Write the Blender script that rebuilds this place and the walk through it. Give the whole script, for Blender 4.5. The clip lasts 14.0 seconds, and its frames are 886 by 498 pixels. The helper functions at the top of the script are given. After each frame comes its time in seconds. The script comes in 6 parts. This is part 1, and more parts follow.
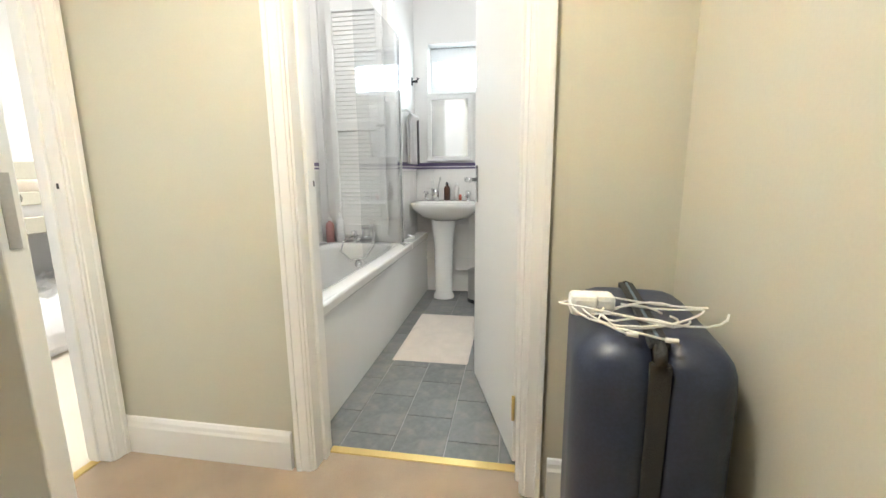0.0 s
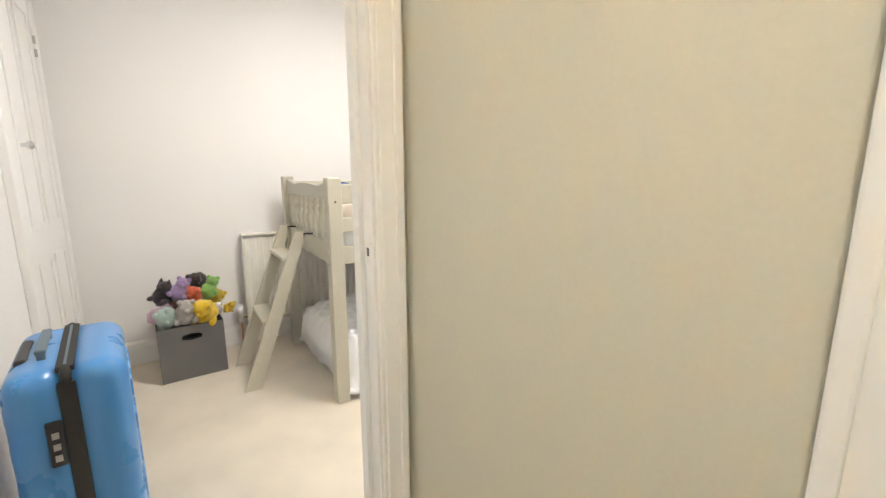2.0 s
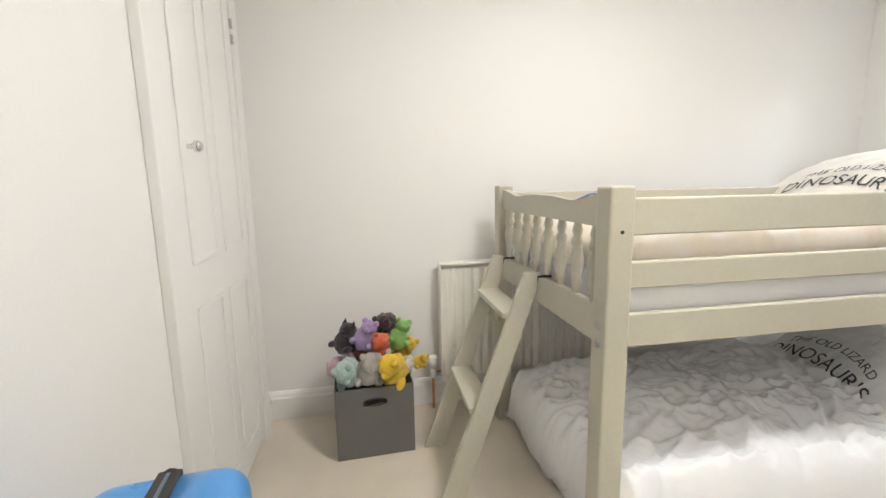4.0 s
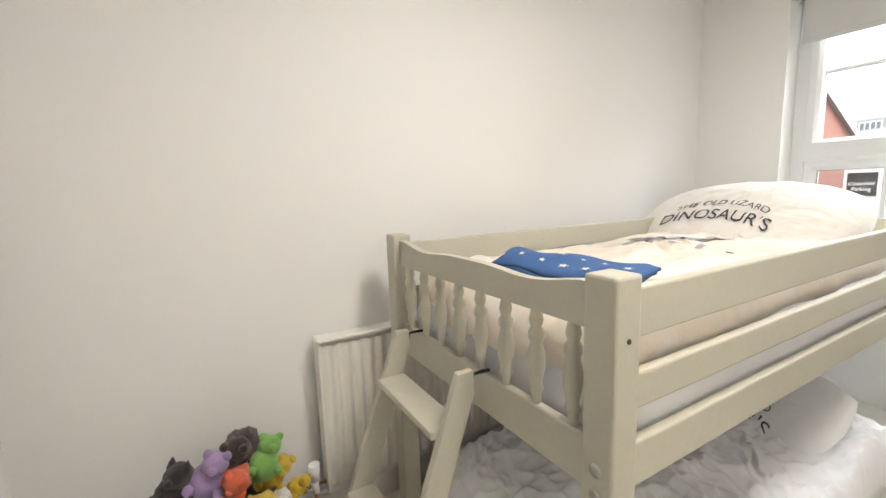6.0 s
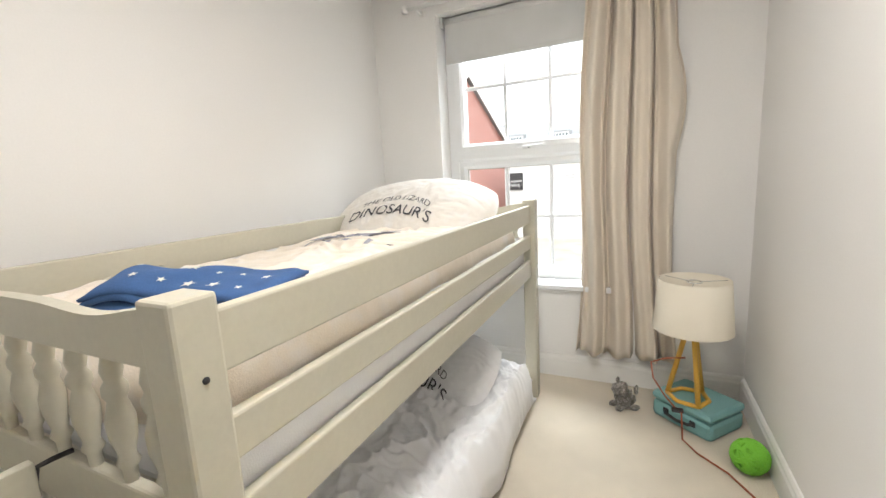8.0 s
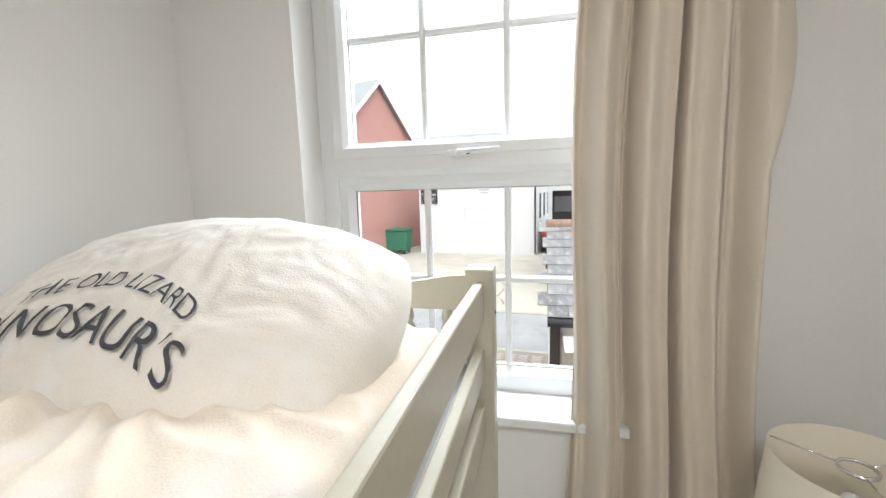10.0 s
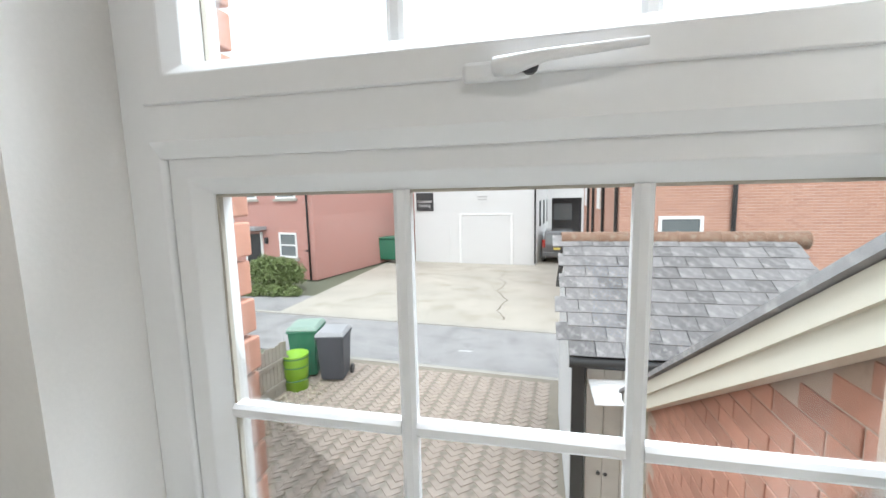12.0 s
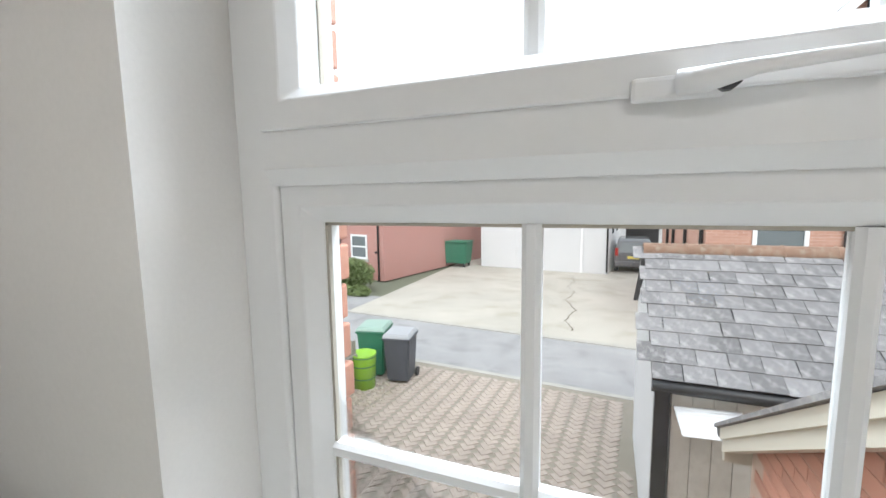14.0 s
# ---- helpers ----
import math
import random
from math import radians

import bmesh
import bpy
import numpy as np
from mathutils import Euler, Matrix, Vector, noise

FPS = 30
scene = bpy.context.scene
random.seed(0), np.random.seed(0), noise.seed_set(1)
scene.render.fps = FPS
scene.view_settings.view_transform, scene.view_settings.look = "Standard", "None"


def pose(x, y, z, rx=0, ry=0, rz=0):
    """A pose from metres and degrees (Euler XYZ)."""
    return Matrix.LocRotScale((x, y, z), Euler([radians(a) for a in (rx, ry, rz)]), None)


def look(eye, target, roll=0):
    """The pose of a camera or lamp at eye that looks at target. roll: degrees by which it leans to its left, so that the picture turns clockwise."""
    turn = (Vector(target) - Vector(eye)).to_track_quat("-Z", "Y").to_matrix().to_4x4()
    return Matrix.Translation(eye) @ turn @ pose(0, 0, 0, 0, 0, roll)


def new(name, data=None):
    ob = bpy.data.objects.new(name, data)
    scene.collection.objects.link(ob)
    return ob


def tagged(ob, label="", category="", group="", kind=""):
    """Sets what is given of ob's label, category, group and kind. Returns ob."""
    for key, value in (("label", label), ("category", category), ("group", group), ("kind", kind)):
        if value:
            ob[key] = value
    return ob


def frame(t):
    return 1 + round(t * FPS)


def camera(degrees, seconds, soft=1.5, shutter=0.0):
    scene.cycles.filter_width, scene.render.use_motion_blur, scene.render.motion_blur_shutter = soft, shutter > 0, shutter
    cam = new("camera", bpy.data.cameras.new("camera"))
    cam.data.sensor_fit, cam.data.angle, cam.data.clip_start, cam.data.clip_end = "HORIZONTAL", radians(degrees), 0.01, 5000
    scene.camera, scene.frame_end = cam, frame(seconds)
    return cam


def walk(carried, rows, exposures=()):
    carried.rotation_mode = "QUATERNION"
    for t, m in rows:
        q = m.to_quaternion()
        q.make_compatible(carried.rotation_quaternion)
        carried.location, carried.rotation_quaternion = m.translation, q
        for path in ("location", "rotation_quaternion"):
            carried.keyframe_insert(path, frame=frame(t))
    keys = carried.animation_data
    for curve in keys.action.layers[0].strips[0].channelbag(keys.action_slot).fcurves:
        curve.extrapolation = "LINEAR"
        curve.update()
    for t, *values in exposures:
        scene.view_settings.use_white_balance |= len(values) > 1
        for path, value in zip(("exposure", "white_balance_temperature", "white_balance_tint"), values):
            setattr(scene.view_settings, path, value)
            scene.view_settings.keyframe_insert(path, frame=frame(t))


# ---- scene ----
cam = camera(93.6, 14.0)
PATH = [
    (0, (0.454, 0.49, 1.035), (0.123, 2.429, 0.672), -0.5),
    (0.5, (0.371, 0.728, 1.036), (-0.289, 2.581, 0.672), -0.4),
    (1, (0.185, 1.006, 1.128), (-0.84, 2.684, 0.758), -0.3),
    (1.5, (-0.012, 1.2, 1.176), (-1.379, 2.612, 0.809), -0.3),
    (2, (-0.194, 1.287, 1.165), (-1.844, 2.358, 0.804), -0.1),
    (2.5, (-0.43, 1.332, 1.133), (-2.261, 2.051, 0.775), -0.2),
    (3, (-0.678, 1.326, 1.138), (-2.589, 1.798, 0.787), -0.5),
    (3.5, (-0.945, 1.328, 1.138), (-2.896, 1.642, 0.826), -1.0),
    (6, (-1.688, 1.331, 1.293), (-3.404, 2.318, 1.013), -1.9),
    (6.5, (-1.66, 1.37, 1.245), (-3.145, 2.678, 0.952), -2.5),
    (7, (-1.588, 1.411, 1.204), (-2.838, 2.942, 0.899), -3.0),
    (7.5, (-1.593, 1.451, 1.216), (-2.611, 3.144, 0.903), -3.0),
    (8, (-1.609, 1.608, 1.271), (-2.458, 3.389, 0.945), -3.1),
    (8.5, (-1.682, 1.881, 1.325), (-2.395, 3.717, 0.979), -3.1),
    (9, (-1.811, 2.203, 1.315), (-2.399, 4.087, 0.992), -2.4),
    (11.5, (-2.174, 3.689, 1.368), (-2.604, 5.624, 1.101), -1.5),
    (12, (-2.237, 3.829, 1.325), (-2.681, 5.762, 1.067), -1.3),
    (12.5, (-2.3, 3.911, 1.262), (-2.758, 5.842, 1.01), -1.5),
    (13, (-2.324, 3.974, 1.239), (-2.817, 5.896, 0.992), -1.3),
    (13.5, (-2.327, 3.979, 1.263), (-2.902, 5.879, 1.022), -1.2),
    (14, (-2.328, 3.877, 1.361), (-3.066, 5.721, 1.126), -0.8),
]
EXPOSURES = [(0, 1.88, 6250, 8), (1.2, 1.65, 6450, 10), (2, 1.42, 6500, 11), (3.5, 1.3, 6350, 9), (6, 1.1, 6550, 10), (9, 1.0, 6400, 10), (11.0, 0.5, 6250, 9), (14, 0.46, 6200, 10)]
walk(cam, [(t, look(eye, target, roll)) for t, eye, target, roll in PATH], EXPOSURES)

# ---------------------------------------------------------------- world and light
world = bpy.data.worlds.new("sky")
scene.world = world
world.use_nodes = True
wn = world.node_tree
wn.nodes.clear()
w_out = wn.nodes.new("ShaderNodeOutputWorld")
w_bg = wn.nodes.new("ShaderNodeBackground")
w_sky = wn.nodes.new("ShaderNodeTexSky")
w_mix = wn.nodes.new("ShaderNodeMixRGB")
w_sky.sky_type = "NISHITA"
w_sky.sun_disc = False
w_sky.sun_elevation = radians(38)
w_sky.sun_rotation = radians(200)
w_sky.air_density, w_sky.dust_density, w_sky.ozone_density = 1.0, 6.0, 1.0
w_mix.inputs[0].default_value = 0.9
w_mix.inputs[2].default_value = (9.0, 9.3, 9.6, 1)
w_bg.inputs[1].default_value = 0.15
wn.links.new(w_sky.outputs[0], w_mix.inputs[1])
wn.links.new(w_mix.outputs[0], w_bg.inputs[0])
wn.links.new(w_bg.outputs[0], w_out.inputs[0])

sun = new("sun", bpy.data.lights.new("sun", "SUN"))
sun.data.energy, sun.data.angle, sun.data.color = 1.3, radians(25), (1.0, 0.98, 0.95)
sun.matrix_world = look((6, -12, 16), (0, 0, 0))


def area_light(name, m, w, h, watts, color):
    ob = new(name, bpy.data.lights.new(name, "AREA"))
    ob.data.shape, ob.data.size, ob.data.size_y, ob.data.energy, ob.data.color = "RECTANGLE", w, h, watts, color
    ob.matrix_world = m
    return ob


# the sky's light in the two windows, and the warm lamp on the landing
area_light("window_light", look((-2.2, 5.5, 3.4), (-2.3, 3.0, 0.75)), 2.4, 1.5, 215, (0.90, 0.96, 1.0))
area_light("bath_window_light", look((0.2, 4.34, 1.86), (0.1, 2.6, 0.6)), 0.8, 0.32, 4.5, (0.80, 0.94, 1.0))
hall_bulb = new("hall_bulb", bpy.data.lights.new("hall_bulb", "POINT"))
hall_bulb.data.energy, hall_bulb.data.color, hall_bulb.data.shadow_soft_size = 20, (1.0, 0.985, 0.91), 0.10
hall_bulb.location = (0.05, 0.92, 2.30)
# unseen point lamp without a fitting, added to brighten the bathroom
bath_fill = new("bath_fill", bpy.data.lights.new("bath_fill", "POINT"))
bath_fill.data.energy, bath_fill.data.color, bath_fill.data.shadow_soft_size = 6.5, (1.0, 0.98, 0.96), 0.12
bath_fill.location = (0.05, 2.5, 2.3)
# assumed ceiling light, out of view, added to light the bedroom evenly
ceiling_glow = area_light("bedroom_ceiling_glow", look((-1.8, 2.2, 2.415), (-1.8, 2.201, 0)), 0.46, 0.46, 14, (1.0, 0.965, 0.92))
ceiling_glow.data.shape = "DISK"

# ---------------------------------------------------------------- materials
def material(name, color, rough=0.6, metal=0.0, vary=0.08, scale=6.0, fine=90.0, bump=0.1, stain=0.0, stain_color=(0.1, 0.1, 0.1), spread=0.0, sheen=0.0, coat=0.0, emit=0.0):
    """Principled material with large blotches, fine grain, bump, and a per-object shift."""
    m = bpy.data.materials.new(name)
    m.use_nodes = True
    nt = m.node_tree
    b = nt.nodes["Principled BSDF"]
    tc = nt.nodes.new("ShaderNodeTexCoord")
    big = nt.nodes.new("ShaderNodeTexNoise")
    big.inputs["Scale"].default_value, big.inputs["Detail"].default_value = scale, 5
    small = nt.nodes.new("ShaderNodeTexNoise")
    small.inputs["Scale"].default_value, small.inputs["Detail"].default_value = fine, 4
    nt.links.new(tc.outputs["Object"], big.inputs["Vector"])
    nt.links.new(tc.outputs["Object"], small.inputs["Vector"])
    add = nt.nodes.new("ShaderNodeMath")
    add.operation = "ADD"
    nt.links.new(big.outputs["Fac"], add.inputs[0])
    nt.links.new(small.outputs["Fac"], add.inputs[1])
    last = add
    if spread > 0:
        info = nt.nodes.new("ShaderNodeObjectInfo")
        mul = nt.nodes.new("ShaderNodeMath")
        mul.operation = "MULTIPLY_ADD"
        mul.inputs[1].default_value = spread
        nt.links.new(info.outputs["Random"], mul.inputs[0])
        nt.links.new(add.outputs[0], mul.inputs[2])
        last = mul
    rng = nt.nodes.new("ShaderNodeMapRange")
    rng.inputs["From Min"].default_value, rng.inputs["From Max"].default_value = 0.6, 1.4 + spread
    rng.inputs["To Min"].default_value, rng.inputs["To Max"].default_value = 1 - vary, 1 + vary
    nt.links.new(last.outputs[0], rng.inputs["Value"])
    col = nt.nodes.new("ShaderNodeVectorMath")
    col.operation = "SCALE"
    col.inputs[0].default_value = color[:3]
    nt.links.new(rng.outputs[0], col.inputs["Scale"])
    out = col.outputs[0]
    if stain > 0:
        st = nt.nodes.new("ShaderNodeTexNoise")
        st.inputs["Scale"].default_value, st.inputs["Detail"].default_value = scale * 2.3, 8
        nt.links.new(tc.outputs["Object"], st.inputs["Vector"])
        ramp = nt.nodes.new("ShaderNodeMapRange")
        ramp.inputs["From Min"].default_value, ramp.inputs["From Max"].default_value = 0.5, 0.68
        ramp.inputs["To Max"].default_value = stain
        nt.links.new(st.outputs["Fac"], ramp.inputs["Value"])
        mix = nt.nodes.new("ShaderNodeMixRGB")
        mix.inputs[2].default_value = (*stain_color, 1)
        nt.links.new(ramp.outputs[0], mix.inputs[0])
        nt.links.new(out, mix.inputs[1])
        out = mix.outputs[0]
    nt.links.new(out, b.inputs["Base Color"])
    rr = nt.nodes.new("ShaderNodeMapRange")
    rr.inputs["To Min"].default_value, rr.inputs["To Max"].default_value = max(0.02, rough - 0.08), min(1, rough + 0.08)
    nt.links.new(big.outputs["Fac"], rr.inputs["Value"])
    nt.links.new(rr.outputs[0], b.inputs["Roughness"])
    b.inputs["Metallic"].default_value = metal
    b.inputs["Sheen Weight"].default_value = sheen
    b.inputs["Coat Weight"].default_value = coat
    if emit:
        b.inputs["Emission Color"].default_value = (*color[:3], 1)
        b.inputs["Emission Strength"].default_value = emit
    if bump:
        bp = nt.nodes.new("ShaderNodeBump")
        bp.inputs["Strength"].default_value = bump
        bp.inputs["Distance"].default_value = 0.004
        nt.links.new(small.outputs["Fac"], bp.inputs["Height"])
        nt.links.new(bp.outputs[0], b.inputs["Normal"])
    return m


def brick_material(name, c1, c2, mortar, w=0.225, h=0.075):
    """Stretcher bond over the length and height of walls that stay far off."""
    m = material(name, c1, rough=0.9, vary=0.12, scale=0.5, fine=30, bump=0.1)
    nt = m.node_tree
    b = nt.nodes["Principled BSDF"]
    tc = nt.nodes.new("ShaderNodeTexCoord")
    sep = nt.nodes.new("ShaderNodeSeparateXYZ")
    nt.links.new(tc.outputs["Object"], sep.inputs[0])
    s = nt.nodes.new("ShaderNodeMath")
    nt.links.new(sep.outputs[0], s.inputs[0])
    nt.links.new(sep.outputs[1], s.inputs[1])
    com = nt.nodes.new("ShaderNodeCombineXYZ")
    nt.links.new(s.outputs[0], com.inputs[0])
    nt.links.new(sep.outputs[2], com.inputs[1])
    br = nt.nodes.new("ShaderNodeTexBrick")
    br.inputs["Scale"].default_value = 1.0
    br.inputs["Brick Width"].default_value, br.inputs["Row Height"].default_value = w, h
    br.inputs["Mortar Size"].default_value = 0.006
    br.inputs["Color1"].default_value, br.inputs["Color2"].default_value = (*c1, 1), (*c2, 1)
    br.inputs["Mortar"].default_value = (*mortar, 1)
    nt.links.new(com.outputs[0], br.inputs["Vector"])
    old = b.inputs["Base Color"].links[0].from_socket
    mix = nt.nodes.new("ShaderNodeMixRGB")
    mix.inputs[0].default_value = 0.75
    nt.links.new(old, mix.inputs[1])
    nt.links.new(br.outputs["Color"], mix.inputs[2])
    nt.links.new(mix.outputs[0], b.inputs["Base Color"])
    return m


def glass_material(name, tint=(1, 1, 1), rough=0.0, gloss=0.1):
    m = bpy.data.materials.new(name)
    m.use_nodes = True
    nt = m.node_tree
    nt.nodes.clear()
    out = nt.nodes.new("ShaderNodeOutputMaterial")
    tr = nt.nodes.new("ShaderNodeBsdfTransparent")
    tr.inputs[0].default_value = (*tint, 1)
    gl = nt.nodes.new("ShaderNodeBsdfGlossy")
    gl.inputs["Roughness"].default_value = rough
    fr = nt.nodes.new("ShaderNodeFresnel")
    fr.inputs[0].default_value = 1.45
    mx = nt.nodes.new("ShaderNodeMixShader")
    ml = nt.nodes.new("ShaderNodeMath")
    ml.operation = "MULTIPLY"
    ml.inputs[1].default_value = gloss
    nt.links.new(fr.outputs[0], ml.inputs[0])
    nt.links.new(ml.outputs[0], mx.inputs[0])
    nt.links.new(tr.outputs[0], mx.inputs[1])
    nt.links.new(gl.outputs[0], mx.inputs[2])
    nt.links.new(mx.outputs[0], out.inputs[0])
    return m


M_HALL = material("olive_cream_wall_paint", (0.58, 0.555, 0.455), 0.75, vary=0.03, scale=1.2, fine=160, bump=0.06)
M_WHITEWALL = material("white_wall_paint", (0.82, 0.805, 0.785), 0.8, vary=0.025, scale=1.0, fine=150, bump=0.05)
M_CEIL = material("ceiling_paint", (0.85, 0.84, 0.82), 0.85, vary=0.02, scale=1.0, fine=120, bump=0.05)
M_GLOSS = material("white_gloss_woodwork", (0.83, 0.82, 0.795), 0.42, vary=0.012, scale=3, fine=60, bump=0.0)
M_UPVC = material("white_upvc", (0.79, 0.795, 0.80), 0.34, vary=0.015, scale=3, fine=80, bump=0.0)
M_SEAL = material("beige_gasket", (0.42, 0.39, 0.33), 0.7)
M_CARPET_HALL = material("hall_carpet", (0.42, 0.32, 0.22), 0.95, vary=0.22, scale=5, fine=420, bump=0.9, sheen=0.3)
M_CARPET = material("cream_carpet", (0.70, 0.62, 0.50), 0.95, vary=0.16, scale=4, fine=420, bump=0.9, sheen=0.3)
M_BRASS = material("brass_strip", (0.75, 0.56, 0.22), 0.3, 1.0, fine=200, bump=0.03)
M_CHROME = material("chrome", (0.78, 0.78, 0.78), 0.14, 1.0, vary=0.04, bump=0.01)
M_STEEL = material("brushed_steel", (0.52, 0.51, 0.49), 0.34, 1.0, vary=0.08, fine=200, bump=0.05)
M_CERAMIC = material("white_ceramic", (0.84, 0.83, 0.81), 0.12, vary=0.02, bump=0.0, coat=0.4)
M_TILE = material("white_wall_tile", (0.82, 0.80, 0.77), 0.18, vary=0.03, scale=2, bump=0.02, spread=0.3)
M_GROUT = material("pale_grout", (0.38, 0.375, 0.36), 0.9)
M_SLATE = material("slate_floor_tile", (0.17, 0.175, 0.175), 0.42, vary=0.35, scale=7, fine=45, bump=0.35, stain=0.55, stain_color=(0.27, 0.25, 0.22), spread=0.5)
M_PURPLE = material("purple_border_tile", (0.13, 0.10, 0.20), 0.3)
M_MIRROR = material("mirror_glass", (0.9, 0.9, 0.9), 0.02, 1.0, vary=0.0, bump=0.0)
M_GLASS = glass_material("window_glass", (0.97, 0.985, 0.98), gloss=0.6)
M_FROST = material("frosted_pane", (0.95, 0.97, 1.0), 0.45, vary=0.01)
M_FROST.node_tree.nodes["Principled BSDF"].inputs["Transmission Weight"].default_value = 1.0
M_SCREEN = glass_material("shower_screen_glass", (0.985, 0.99, 0.99), gloss=0.35)
M_RUG = material("cream_bath_mat", (0.66, 0.58, 0.51), 0.98, vary=0.14, scale=14, fine=260, bump=1.0, sheen=0.4)
M_BED = material("sage_cream_bed_paint", (0.50, 0.475, 0.385), 0.42, vary=0.05, scale=5, fine=70, bump=0.06)
M_SHEET = material("white_sheet", (0.80, 0.80, 0.81), 0.92, vary=0.04, scale=8, fine=300, bump=0.25, sheen=0.2)
M_DUVET = material("pale_peach_duvet_cotton", (0.80, 0.71, 0.60), 0.92, vary=0.09, scale=5, fine=300, bump=0.3, stain=0.55, stain_color=(0.82, 0.80, 0.79), sheen=0.2)
M_PILLOW = material("cream_pillow_cotton", (0.80, 0.755, 0.69), 0.92, vary=0.06, scale=5, fine=300, bump=0.3, stain=0.6, stain_color=(0.82, 0.81, 0.80), sheen=0.2)
M_PRINT = material("charcoal_print", (0.07, 0.07, 0.08), 0.9)
M_GREYPRINT = material("washed_grey_print", (0.33, 0.33, 0.37), 0.9, vary=0.3, scale=30)
M_BLUECLOTH = material("blue_star_cotton", (0.045, 0.11, 0.27), 0.9, vary=0.15, scale=20, fine=300, bump=0.3)
M_STAR = material("cream_star_print", (0.72, 0.70, 0.62), 0.9)
M_CURTAIN = material("oatmeal_curtain", (0.72, 0.64, 0.54), 0.92, vary=0.06, scale=5, fine=350, bump=0.35, sheen=0.2)
M_LINING = material("white_curtain_lining", (0.78, 0.76, 0.72), 0.9, fine=300, bump=0.2)
M_BLIND = material("grey_white_blind", (0.62, 0.62, 0.61), 0.85, fine=250, bump=0.1)
M_SHADE = material("cream_lampshade", (0.80, 0.74, 0.62), 0.85, vary=0.03, fine=280, bump=0.2)
M_MUSTARD = material("mustard_painted_wood", (0.72, 0.42, 0.07), 0.4, vary=0.06, bump=0.04)
M_TEAL = material("teal_card_case", (0.20, 0.40, 0.40), 0.6, vary=0.06, fine=120, bump=0.1)
M_REDCORD = material("rust_red_braided_flex", (0.33, 0.09, 0.04), 0.8)
M_BLACK = material("black_plastic", (0.025, 0.025, 0.028), 0.45)
M_GREENYARN = material("green_yarn", (0.20, 0.55, 0.05), 0.95, fine=200, bump=0.6)
M_BLUECASE = material("sky_blue_polycarbonate", (0.07, 0.27, 0.60), 0.28, vary=0.07, scale=8, fine=200, bump=0.05, coat=0.25)
M_NAVYCASE = material("navy_polycarbonate", (0.028, 0.036, 0.066), 0.4, vary=0.25, scale=9, fine=150, bump=0.1, coat=0.1)
M_ZIP = material("charcoal_zip_tape", (0.035, 0.033, 0.03), 0.8, fine=300, bump=0.5)
M_HANDLE = material("slate_grey_grip", (0.13, 0.18, 0.22), 0.5)
M_CABLE = material("white_cable", (0.80, 0.79, 0.74), 0.45)
M_BOXFELT = material("grey_felt_board", (0.15, 0.145, 0.135), 0.95, vary=0.1, fine=280, bump=0.5)
M_RAD = material("radiator_enamel", (0.80, 0.77, 0.70), 0.35, vary=0.03, bump=0.02)
# brown that stands for the shade in the gaps between louvre slats
M_SHADOWGAP = material("louvre_gap_shade", (0.30, 0.27, 0.23), 0.9)
M_COPPER = material("copper_pipe", (0.55, 0.28, 0.14), 0.35, 1.0)


# ---------------------------------------------------------------- building helpers
def box(bm, a, b, bevel=0.0, m=None):
    """An upright box between two corners, with soft edges, into bm."""
    t = bmesh.new()
    bmesh.ops.create_cube(t, size=1)
    c = [(p + q) / 2 for p, q in zip(a, b)]
    s = [abs(q - p) for p, q in zip(a, b)]
    for v in t.verts:
        v.co = Vector((c[0] + v.co.x * s[0], c[1] + v.co.y * s[1], c[2] + v.co.z * s[2]))
    if bevel:
        bmesh.ops.bevel(t, geom=list(t.edges), offset=min(bevel, min(s) * 0.45), segments=2, affect="EDGES", profile=0.5)
    merge(bm, t, m)


def merge(bm, t, m=None):
    if m is not None:
        t.transform(m)
    tmp = bpy.data.meshes.new("tmp")
    t.to_mesh(tmp)
    t.free()
    bm.from_mesh(tmp)
    bpy.data.meshes.remove(tmp)


def tube(bm, pts, r, n=10):
    """A round bar through the points; r is one radius or one for each point."""
    pts = [Vector(p) for p in pts]
    rs = r if isinstance(r, (list, tuple)) else [r] * len(pts)
    rings = []
    for i, p in enumerate(pts):
        d = (pts[min(i + 1, len(pts) - 1)] - pts[max(i - 1, 0)]).normalized()
        u = d.cross(Vector((0, 0, 1)) if abs(d.z) < 0.9 else Vector((1, 0, 0))).normalized()
        w = d.cross(u)
        rings.append([bm.verts.new(p + rs[i] * (math.cos(a) * u + math.sin(a) * w)) for a in [2 * math.pi * k / n for k in range(n)]])
    for a, b in zip(rings, rings[1:]):
        for k in range(n):
            bm.faces.new((a[k], a[(k + 1) % n], b[(k + 1) % n], b[k])).smooth = True
    bm.faces.new(rings[0][::-1])
    bm.faces.new(rings[-1])


def lathe(bm, profile, n=28, centre=(0, 0, 0), sx=1.0, sy=1.0, m=None):
    """Turns a list of (radius, height) about the upright axis."""
    t = bmesh.new()
    rings = [[t.verts.new((centre[0] + max(r, 1e-4) * sx * math.cos(2 * math.pi * k / n), centre[1] + max(r, 1e-4) * sy * math.sin(2 * math.pi * k / n), centre[2] + z)) for k in range(n)] for r, z in profile]
    for a, b in zip(rings, rings[1:]):
        for k in range(n):
            t.faces.new((a[k], a[(k + 1) % n], b[(k + 1) % n], b[k])).smooth = True
    merge(bm, t, m)


